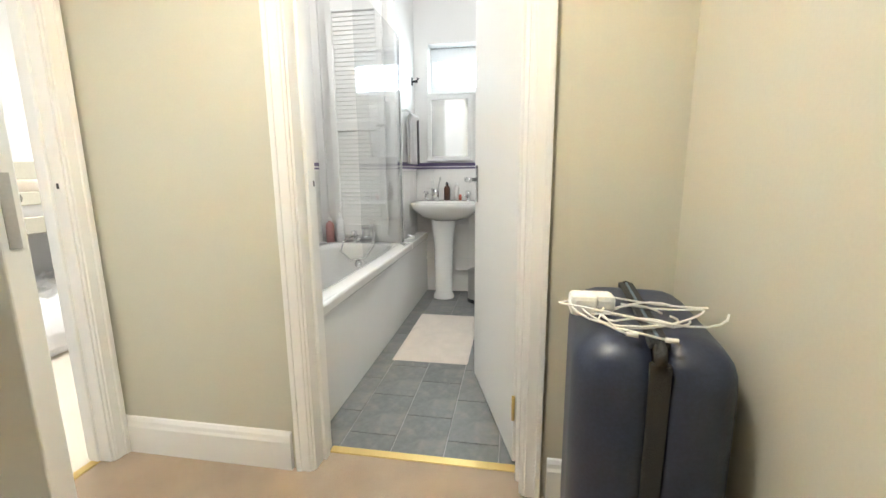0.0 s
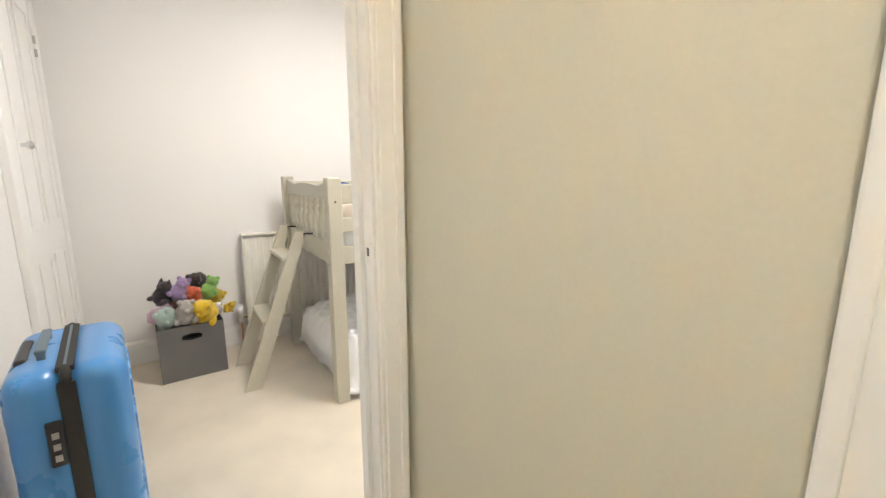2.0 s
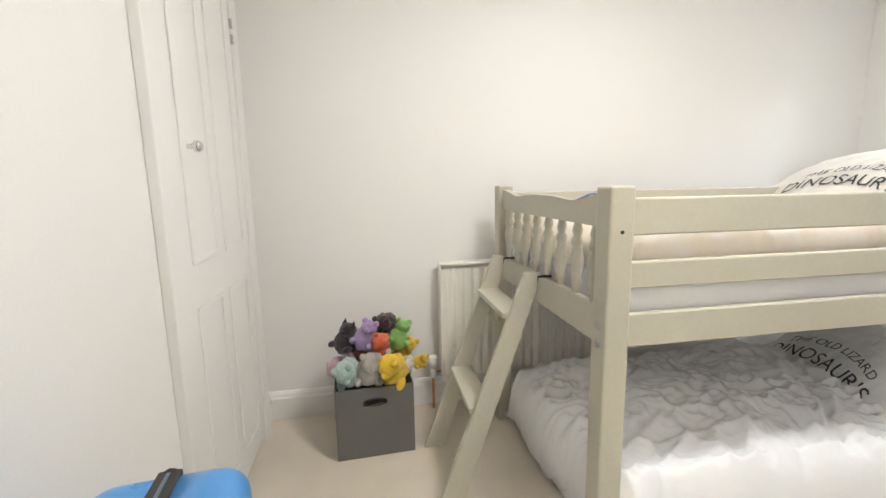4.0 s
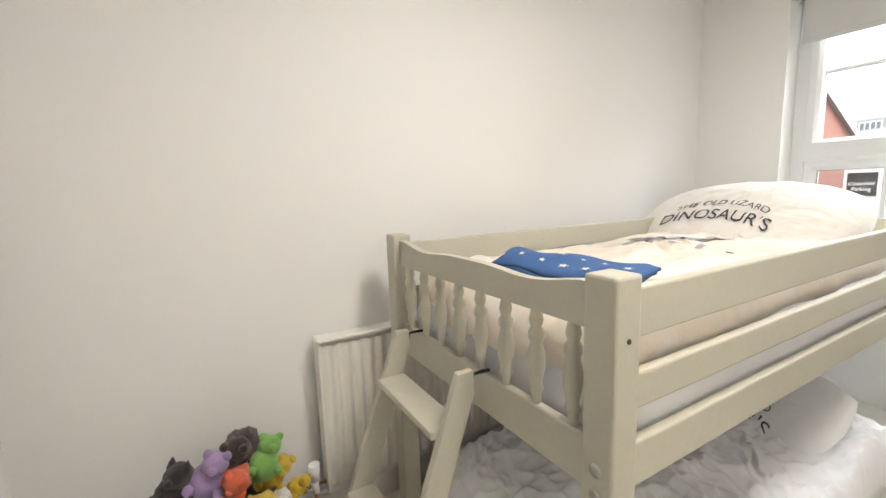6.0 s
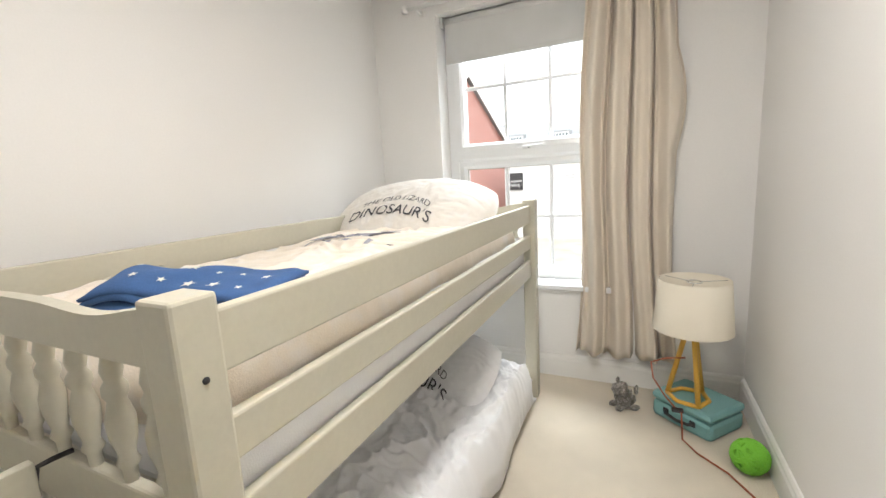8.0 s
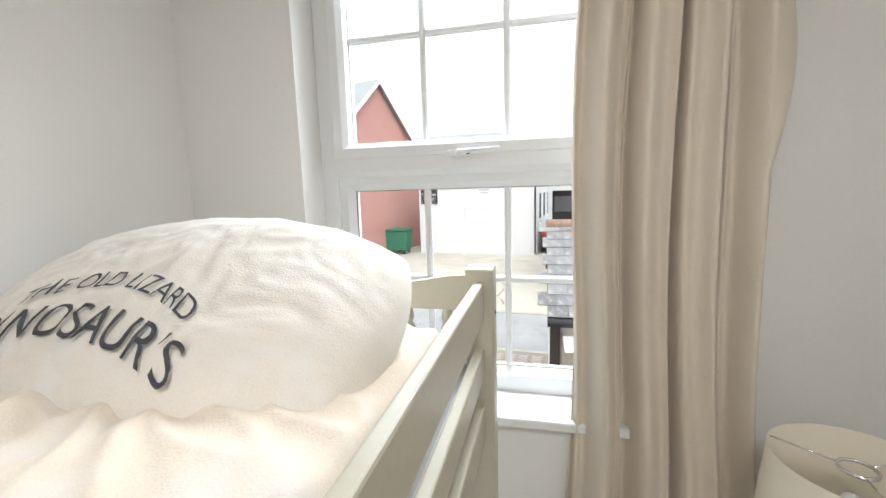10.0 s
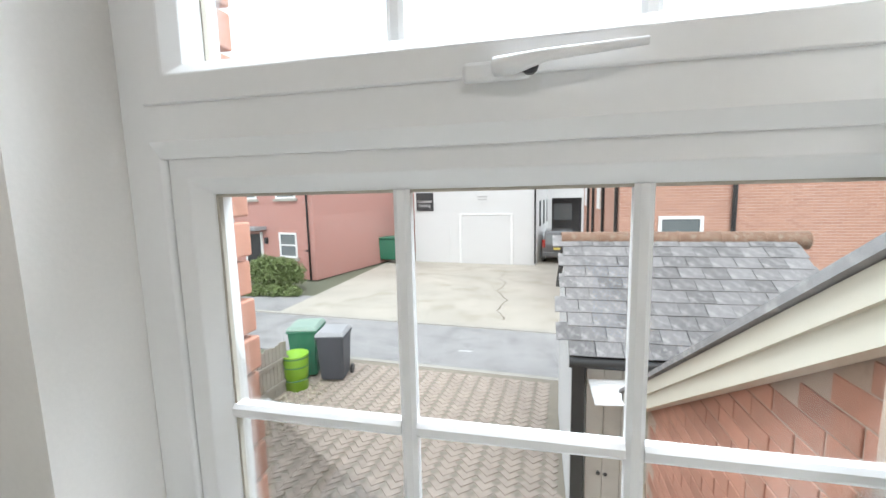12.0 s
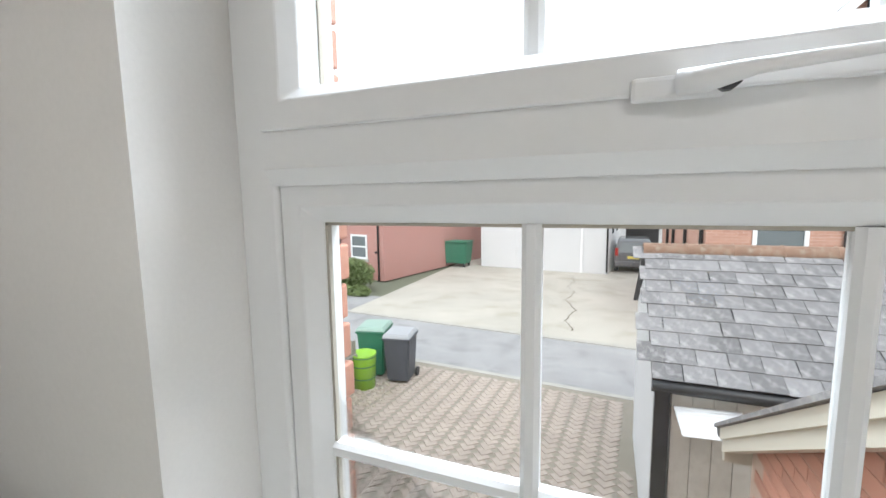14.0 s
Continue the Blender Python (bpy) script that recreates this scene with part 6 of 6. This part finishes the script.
shrub((-12.75, 18.6, G + 0.72), (1.35, 0.8, 0.72), 5200, 0.06, "round clipped green shrub by the brick house")
for x in (-13.6, -12.9, -12.2, -11.5):
    shrub((x, 17.75 + 0.1 * (x + 12), G + 0.16), (0.5, 0.3, 0.26), 700, 0.05, "low grey-green plant at the foot of the shrub")
for x, y, r, h in ((-6.5, 62, 2.6, 8.2), (-3.2, 66, 2.4, 8.6), (2.5, 60, 2.8, 9.6), (5.2, 63, 3.0, 9.4)):
    tr = thing("tree", (0, 0, 0), "bare-looking distant tree behind the rooftops", "tree")
    bm = bmesh.new()
    tube(bm, [(x, y, G), (x + 0.2, y, G + h * 0.5), (x, y, G + h * 0.9)], [0.25, 0.15, 0.04], 8)
    for k in range(9):
        a, z0 = k * 2.4, G + h * (0.35 + 0.05 * k)
        tube(bm, [(x, y, z0), (x + r * 0.8 * math.cos(a), y + r * 0.8 * math.sin(a), z0 + h * 0.22)], [0.09, 0.02], 6)
    part("trunk", bm, M_BARK, tr)
    bm = bmesh.new()
    for k in range(9):
        a = k * 2.4
        leafy(bm, (x + r * 0.55 * math.cos(a), y + r * 0.55 * math.sin(a), G + h * (0.62 + 0.04 * k)), (r * 0.5, r * 0.5, r * 0.45), 160, 0.12)
    part("crown", bm, M_TREE, tr)


def wheelie_bin(at, rz, body, lid, label, w=0.56, d=0.62, h=1.05):
    root = thing("wheelie_bin", at, label, "wheelie bin", "bins by the driveway", rz)
    bm = bmesh.new()
    t = bmesh.new()
    bmesh.ops.create_cube(t, size=1)
    for v in t.verts:
        k = 0.82 if v.co.z < 0 else 1.0
        v.co = Vector((v.co.x * w * k, v.co.y * d * k, 0.05 + (v.co.z + 0.5) * (h - 0.12)))
    bmesh.ops.bevel(t, geom=list(t.edges), offset=0.03, segments=2, affect="EDGES")
    merge(bm, t)
    box(bm, (-w / 2 - 0.02, -d / 2 - 0.02, h - 0.12), (w / 2 + 0.02, d / 2 + 0.02, h - 0.075), 0.012)
    part("body", bm, body, root)
    bm = bmesh.new()
    t = bmesh.new()
    bmesh.ops.create_cube(t, size=1)
    for v in t.verts:
        k = 0.86 if v.co.z > 0 else 1.0
        v.co = Vector((v.co.x * (w + 0.05) * k, v.co.y * (d + 0.06) * k, h - 0.073 + (v.co.z + 0.5) * 0.085))
    bmesh.ops.bevel(t, geom=list(t.edges), offset=0.02, segments=2, affect="EDGES")
    merge(bm, t)
    part("lid", bm, lid, root)
    bm = bmesh.new()
    tube(bm, [(-w * 0.4, d / 2 + 0.05, h - 0.07), (w * 0.4, d / 2 + 0.05, h - 0.07)], 0.016, 8)
    part("handle", bm, M_BLACK, root)
    for s in (-1, 1):
        bm = bmesh.new()
        tube(bm, [(s * (w / 2 - 0.02), d * 0.38, 0.10), (s * (w / 2 + 0.03), d * 0.38, 0.10)], 0.10, 14)
        part("wheel", bm, M_BLACK, root)
    return root


gb = wheelie_bin((-6.33, 11.40, G - 0.01), 10, M_BINGREY, M_BINLIDGREY, "charcoal grey wheelie bin with a white sticker")
bar("sticker", (-0.10, -0.272, 0.66), (0.06, -0.262, 0.74), M_UPVC, gb, 0.0)
wheelie_bin((-7.02, 11.52, G - 0.01), 14, M_BINGREEN, M_BINLID, "dark green wheelie bin with a faded green lid", 0.60, 0.68, 1.10)
tubb = thing("garden_tub", (-6.86, 10.80, G - 0.01), "lime green plastic garden tub beside the bins", "tub")
bm = bmesh.new()
lathe(bm, [(0, 0), (0.21, 0), (0.25, 0.70), (0.26, 0.72), (0.24, 0.72), (0.2, 0.1)], 26)
part("body", bm, M_LIME, tubb)
for z in (0.22, 0.48, 0.66):
    bm = bmesh.new()
    lathe(bm, [(0.215 + 0.055 * z, z), (0.226 + 0.055 * z, z + 0.01), (0.215 + 0.055 * z, z + 0.02)], 26)
    part("hoop", bm, M_BINGREEN, tubb)

dp = thing("waste_container", (-10.3, 26.0, G), "green four-wheeled waste container by the brick wall", "waste container", rz=-4)
bm = bmesh.new()
t = bmesh.new()
bmesh.ops.create_cube(t, size=1)
for v in t.verts:
    k = 0.85 if v.co.z < 0 else 1.0
    v.co = Vector((v.co.x * 1.55 * k, v.co.y * 1.05 * k, 0.2 + (v.co.z + 0.5) * 1.15))
bmesh.ops.bevel(t, geom=list(t.edges), offset=0.05, segments=2, affect="EDGES")
merge(bm, t)
part("body", bm, M_BINGREEN, dp)
bm = bmesh.new()
box(bm, (-0.8, -0.55, 1.36), (0.8, 0.55, 1.46), 0.04)
part("lid", bm, M_BINGREEN, dp)
for x in (-0.55, 0.55):
    for y in (-0.35, 0.35):
        bm = bmesh.new()
        tube(bm, [(x - 0.03, y, 0.10), (x + 0.03, y, 0.10)], 0.10, 12)
        box(bm, (x - 0.05, y - 0.05, 0.12), (x + 0.05, y + 0.05, 0.22))
        part("wheel", bm, M_BLACK, dp)

# parked car, seen from behind
car = thing("car", (-1.05, 28.4, G), "dark grey parked people carrier with a yellow rear plate", "car", rz=-3)
CW = 0.88


def hull(prof, half, shrink, name, mat, parent):
    """A side outline widened to both sides and drawn in towards the roof."""
    bm = bmesh.new()
    z1 = max(p[1] for p in prof)
    L = [bm.verts.new((-half + shrink * max(0, (p[1] - 0.9) / (z1 - 0.9 + 1e-6)), p[0], p[1])) for p in prof]
    R = [bm.verts.new((half - shrink * max(0, (p[1] - 0.9) / (z1 - 0.9 + 1e-6)), p[0], p[1])) for p in prof]
    bm.faces.new(L)
    bm.faces.new(R[::-1])
    n = len(prof)
    for i in range(n):
        bm.faces.new((L[i], L[(i + 1) % n], R[(i + 1) % n], R[i]))
    bmesh.ops.recalc_face_normals(bm, faces=bm.faces)
    bmesh.ops.bevel(bm, geom=list(bm.edges), offset=0.04, segments=3, affect="EDGES")
    return part(name, bm, mat, parent)


body = hull([(-2.05, 0.3), (-2.12, 0.55), (-2.08, 0.95), (-1.85, 1.55), (-1.6, 1.68), (0.3, 1.66), (1.0, 1.05), (2.0, 0.85), (2.15, 0.45), (2.1, 0.25), (-1.9, 0.25)], CW, 0.16, "body", M_CAR, car)
bm = bmesh.new()
prism(bm, [(-0.70, 1.0), (0.70, 1.0), (0.58, 1.50), (-0.58, 1.50)], "y", -0.012, 0.012, 0.004)
bm.transform(Matrix.Translation((0, -1.99, 0)) @ Matrix.Shear("XY", 4, (0, 0)) @ Matrix.Identity(4))
for v in bm.verts:
    v.co.y += (v.co.z - 1.0) * 0.38 - 0.10
part("rear_window", bm, M_DARKGLASS, car)
bar("number_plate", (-0.27, -2.155, 0.72), (0.27, -2.12, 0.84), M_PLATE, car, 0.002)
bar("bumper", (-0.84, -2.20, 0.34), (0.84, -2.05, 0.60), M_CAR, car, 0.05)
for sx in (-1, 1):
    bar("tail_light", (sx * 0.70, -2.14, 0.85), (sx * 0.86, -2.0, 1.25), material("tail_light_red", (0.45, 0.03, 0.02), 0.2), car, 0.02)
    bm = bmesh.new()
    box(bm, (sx * 0.90, 0.55, 1.0), (sx * 1.08, 0.66, 1.14), 0.03)
    part("wing_mirror", bm, M_BLACK, car)
    for y in (-1.35, 1.35):
        bm = bmesh.new()
        tube(bm, [(sx * 0.70, y, 0.32), (sx * 0.90, y, 0.32)], 0.32, 20)
        wh = part("wheel", bm, M_BLACK, car)
        bm = bmesh.new()
        tube(bm, [(sx * 0.895, y, 0.32), (sx * 0.912, y, 0.32)], 0.20, 16)
        part("rim", bm, M_STEEL, wh)

# timber fence beside the bins
fn = thing("fence", (-7.0, 10.72, G - 0.01), "low weathered grey close-board timber fence", "fence", rz=-94)
for z in (0.2, 0.65):
    bar("rail", (0, 0.012, z), (3.2, 0.05, z + 0.07), M_OLDWOOD, fn, 0.004)
for k in range(32):
    bar("slat", (k * 0.1, -0.008, 0.02), (k * 0.1 + 0.092, 0.011, 1.0 + 0.02 * math.sin(k * 1.7)), M_OLDWOOD, fn, 0.003)

# slate-roofed outhouse
sh = thing("outhouse", (-1.94, 7.75, G), "off-white outhouse with a weathered slate roof", "shed")
E0, R0, RUN = 2.22, 3.17, 1.55
bm = bmesh.new()
prism(bm, [(0.12, 0), (2 * RUN - 0.12, 0), (2 * RUN - 0.12, E0), (RUN, R0 - 0.12), (0.12, E0)], "x", 0.06, 2.5)
part("wall", bm, M_RENDERWHITE, sh)
bm = bmesh.new()
for k in range(5):
    box(bm, (0.17 + k * 0.16, 0.075, 0.05), (0.17 + (k + 1) * 0.16 - 0.004, 0.115, 2.08), 0.003)
dr = part("door", bm, M_SHEDWALL, sh, "off-white boarded door")
bm = bmesh.new()
lathe(bm, [(0.012, 0), (0.02, 0.03), (0, 0.035)], 10, m=pose(0.29, 0.075, 1.0, 90, 0, 0))
lathe(bm, [(0.018, 0), (0.018, 0.01), (0, 0.01)], 10, m=pose(0.36, 0.075, 0.98, 90, 0, 0))
part("door_knob", bm, M_BLACK, dr)
bar("door_post", (0.03, 0.03, 0.0), (0.15, 0.118, 2.12), M_GUTTER, sh, 0.004, "dark door post")
bm = bmesh.new()
tube(bm, [(0.0, -0.03, E0 - 0.07), (2.3, -0.03, E0 - 0.07)], 0.045, 8)
part("gutter", bm, M_GUTTER, sh)
bar("fascia", (0.0, 0.02, E0 - 0.15), (2.5, 0.045, E0 - 0.02), M_GUTTER, sh, 0.003)
bm = bmesh.new()
sl = (R0 - E0) / RUN
for sgn in (0, 1):
    ya, yb = (0.0, RUN) if sgn == 0 else (2 * RUN, RUN)
    prism(bm, [(ya, E0 - 0.02), (yb, R0 - 0.02), (yb, R0 - 0.05), (ya, E0 - 0.05)], "x", 0.0, 2.5)
rf = part("roof", bm, M_GUTTER, sh, "slate roof")
ang = math.degrees(math.atan2(R0 - E0, RUN))
bm = bmesh.new()
box(bm, (-0.118, 0.0, 0.0), (0.118, 0.235, 0.008), 0.002)
s0 = None
ROWS, L = 10, math.hypot(RUN, R0 - E0)
for r in range(ROWS):
    for k in range(11):
        x = 0.12 + k * 0.24 - (0.12 if r % 2 else 0) + random.uniform(-0.004, 0.004)
        if x < 0.0 or x > 2.42:
            x = min(max(x, 0.06), 2.42)
        d = r * L / ROWS - 0.03
        o = part("slate", bm, M_SLATEROOF, rf) if s0 is None else s0.copy()
        if s0 is None:
            s0 = o
        else:
            scene.collection.objects.link(o)
        o.matrix_basis = pose(x, d * math.cos(radians(ang)), E0 + d * math.sin(radians(ang)) + 0.003 * (k % 2) + random.uniform(0, 0.003), ang - 2.6, random.uniform(-0.5, 0.5), random.uniform(-0.5, 0.5))
bm = bmesh.new()
lathe(bm, [(0.10, -0.225), (0.10, 0.215), (0.108, 0.22), (0.108, 0.232), (0.09, 0.232)], 16, m=pose(0, 0, 0, 0, 90, 0))
r0 = None
for k in range(6):
    o = part("ridge_tile", bm, M_RIDGE, rf) if r0 is None else r0.copy()
    if r0 is None:
        r0 = o
    else:
        scene.collection.objects.link(o)
    o.location = (0.22 + k * 0.445, RUN, R0 - 0.045)

# brick extension with a cream bargeboard under a sloping roof
ex = thing("brick_extension", (-1.58, 4.60, G), "orange-red brick extension with cream bargeboard and slate roof", "building")
bm = bmesh.new()
prism(bm, [(0.0, 0), (1.85, 0), (1.85, 2.38), (0.0, 3.52)], "x", 0.014, 3.2)
ew = part("wall", bm, M_MORTAR, ex, "brick wall with buff mortar")
for z0, hh, d1 in ((0.0, 0.085, 0.035), (0.08, 0.075, 0.05)):
    bm = bmesh.new()
    prism(bm, [(-0.05, 3.50 + z0 + 0.03), (2.16, 2.15 + z0 + 0.03), (2.16, 2.18 + z0 + hh), (-0.05, 3.53 + z0 + hh)], "x", -0.02 - d1, 0.0)
    part("bargeboard", bm, M_FASCIA, ex)
bm = bmesh.new()
prism(bm, [(-0.05, 3.69), (2.22, 2.305), (2.22, 2.33), (-0.05, 3.72)], "x", -0.09, 3.2)
part("roof", bm, M_SLATEROOF, ex)
bm = bmesh.new()
tube(bm, [(-0.06, 2.24, 2.28), (3.0, 2.24, 2.28)], 0.045, 8)
part("gutter", bm, M_GUTTER, ex)
bar("fascia_end", (-0.05, 2.12, 2.14), (0.4, 2.16, 2.28), M_FASCIA, ex, 0.003)
bm = bmesh.new()
tube(bm, [(-0.05, 1.72, 1.98), (-0.05, 1.60, 1.80), (-0.05, 1.60, 0.0)], 0.034, 10)
part("downpipe", bm, M_FASCIA, ex)
bm = bmesh.new()
box(bm, (0.009, -0.109, -0.0345), (0.02, 0.109, 0.0345), 0.003)
b0 = None
for r in range(46):
    z = 0.0375 + r * 0.075
    top = 3.50 - 0.0
    for k in range(9):
        y = 0.10 + k * 0.225 - (0.1125 if r % 2 else 0)
        if y < 0.0 or y > 1.75 or z > 3.52 - y * 0.611 or z < 0.6:
            continue
        o = part("brick", bm, M_BRICK, ew) if b0 is None else b0.copy()
        if b0 is None:
            b0 = o
        else:
            scene.collection.objects.link(o)
        o.location = (0.0 + random.uniform(-0.001, 0.002), y, z)
cs = thing("corrugated_canopy", (-1.62, 7.3, G + 1.95), "white corrugated plastic canopy between the outhouse and the extension", "canopy")
bm = bmesh.new()
sheet(bm, 40, 2, lambda u, v: (-0.02 + 0.62 * v * 0.8 - 0.12, 0.0 + u * 0.52, 0.0 + 0.012 * math.sin(u * 50) + 0.03 * v))
ob = part("sheeting", bm, M_CORR, cs)
ob.modifiers.new("thickness", "SOLIDIFY").thickness = 0.003

# outer brick leaf of our own wall, with toothed reveal beside the window
leafwall = setting("wall_outside", [((-6.0, 4.43, G), (-2.805, 4.52, 5.0)), ((-1.75, 4.43, G), (1.5, 4.52, 5.0)), ((-2.79, 4.43, G), (-1.75, 4.52, 0.56)), ((-2.79, 4.43, 2.36), (-1.75, 4.52, 5.0))], M_MORTAR, "outside brick wall of the house around the window", "wall")
bm = bmesh.new()
box(bm, (-0.107, -0.047, -0.0325), (0.107, 0.05, 0.0325), 0.004)
bm2 = bmesh.new()
box(bm2, (-0.051, -0.047, -0.0325), (0.051, 0.05, 0.0325), 0.004)
q0 = part("brick", bm, M_BRICK, leafwall)
h0 = part("brick", bm2, M_BRICK, leafwall)
q0.location, h0.location = (-2.887, 4.476, 0.5), (-2.831, 4.476, 0.575)
for r in range(1, 26):
    src, x = (q0, -2.887) if r % 2 == 0 else (h0, -2.831)
    o = src.copy()
    scene.collection.objects.link(o)
    o.location = (x + random.uniform(-0.003, 0.006), 4.476, 0.5 + r * 0.075)
bar("outer_sill", (-2.86, 4.415, 0.49), (-1.70, 4.60, 0.56), M_KERB, leafwall, 0.01)

# pebbles along the drive's edge, joined
bm = bmesh.new()
for k in range(420):
    x, y = random.uniform(-6.95, -6.2), random.uniform(9.2, 11.1)
    if random.random() < (x + 6.95) / 0.9:
        continue
    r = random.uniform(0.015, 0.045)
    t = bmesh.new()
    bmesh.ops.create_icosphere(t, subdivisions=1, radius=r)
    t.transform(pose(x, y, G + r * 0.3, random.uniform(0, 90), random.uniform(0, 90), 0) @ Matrix.Diagonal((1, 0.8, 0.6, 1)))
    merge(bm, t)
tagged(link("gravel", bm, M_STONE), "scattered pale pebbles at the edge of the driveway", "gravel", kind="stuff")

# herringbone pavers: the nearest as pieces, the rest joined
bm = bmesh.new()
box(bm, (-0.097, -0.047, -0.014), (0.097, 0.047, 0.0), 0.006)
p0, count, rest = None, 0, []
A, B = radians(45 - 4), radians(135 - 4)
cells = []
for i in range(-60, 60):
    for j in range(-60, 60):
        if (i - j) % 4 == 0:
            cells.append(((i + 1) * 0.1, (j + 0.5) * 0.1, 0))
        elif (i - j) % 4 == 3:
            cells.append(((i + 0.5) * 0.1, (j + 0.0) * 0.1, 90))
ca, sa = math.cos(A), math.sin(A)
near, late = [], []
for u, v, tu in cells:
    x, y = -4.6 + u * ca - v * sa, 8.6 + u * sa + v * ca
    if not (-7.0 < x < -1.5 and 4.6 < y < 12.05 + SL * (x + 4)) or (x > -2.0 and y > 7.7) or (x > -1.7):
        continue
    (near if (-5.9 < x < -4.3 and 7.0 < y < 8.9) else late).append((x, y, tu))
for k, (x, y, tu) in enumerate(near):
    if k >= 300:
        late.append((x, y, tu))
        continue
    o = part("paver", bm, M_PAVER, drive) if p0 is None else p0.copy()
    if p0 is None:
        p0 = o
    else:
        scene.collection.objects.link(o)
    o.matrix_basis = pose(x, y, G + random.uniform(-0.002, 0.002), 0, 0, 41 + tu)
M_PAVER2 = material("clay_paver_far", (0.44, 0.37, 0.32), 0.9, vary=0.22, scale=3, fine=50, bump=0.3, stain=0.35, stain_color=(0.42, 0.36, 0.29))
verts, faces = [], []
for x, y, tu in late:
    a = radians(41 + tu)
    c, s, z = math.cos(a), math.sin(a), G + random.uniform(-0.003, 0.002)
    n = len(verts)
    for (px, py, pz) in ((-0.097, -0.047, -0.012), (0.097, -0.047, -0.012), (0.097, 0.047, -0.012), (-0.097, 0.047, -0.012), (-0.092, -0.042, 0), (0.092, -0.042, 0), (0.092, 0.042, 0), (-0.092, 0.042, 0)):
        verts.append((x + px * c - py * s, y + px * s + py * c, z + pz))
    faces += [(n + 4, n + 5, n + 6, n + 7)] + [(n + q, n + (q + 1) % 4, n + 4 + (q + 1) % 4, n + 4 + q) for q in range(4)]
me = bpy.data.meshes.new("paver_rest")
me.from_pydata(verts, [], faces)
me.materials.append(M_PAVER2)
pr = new("paver_rest", me)
pr.parent = drive
tagged(pr, "herringbone clay pavers further along the driveway", kind="stuff")
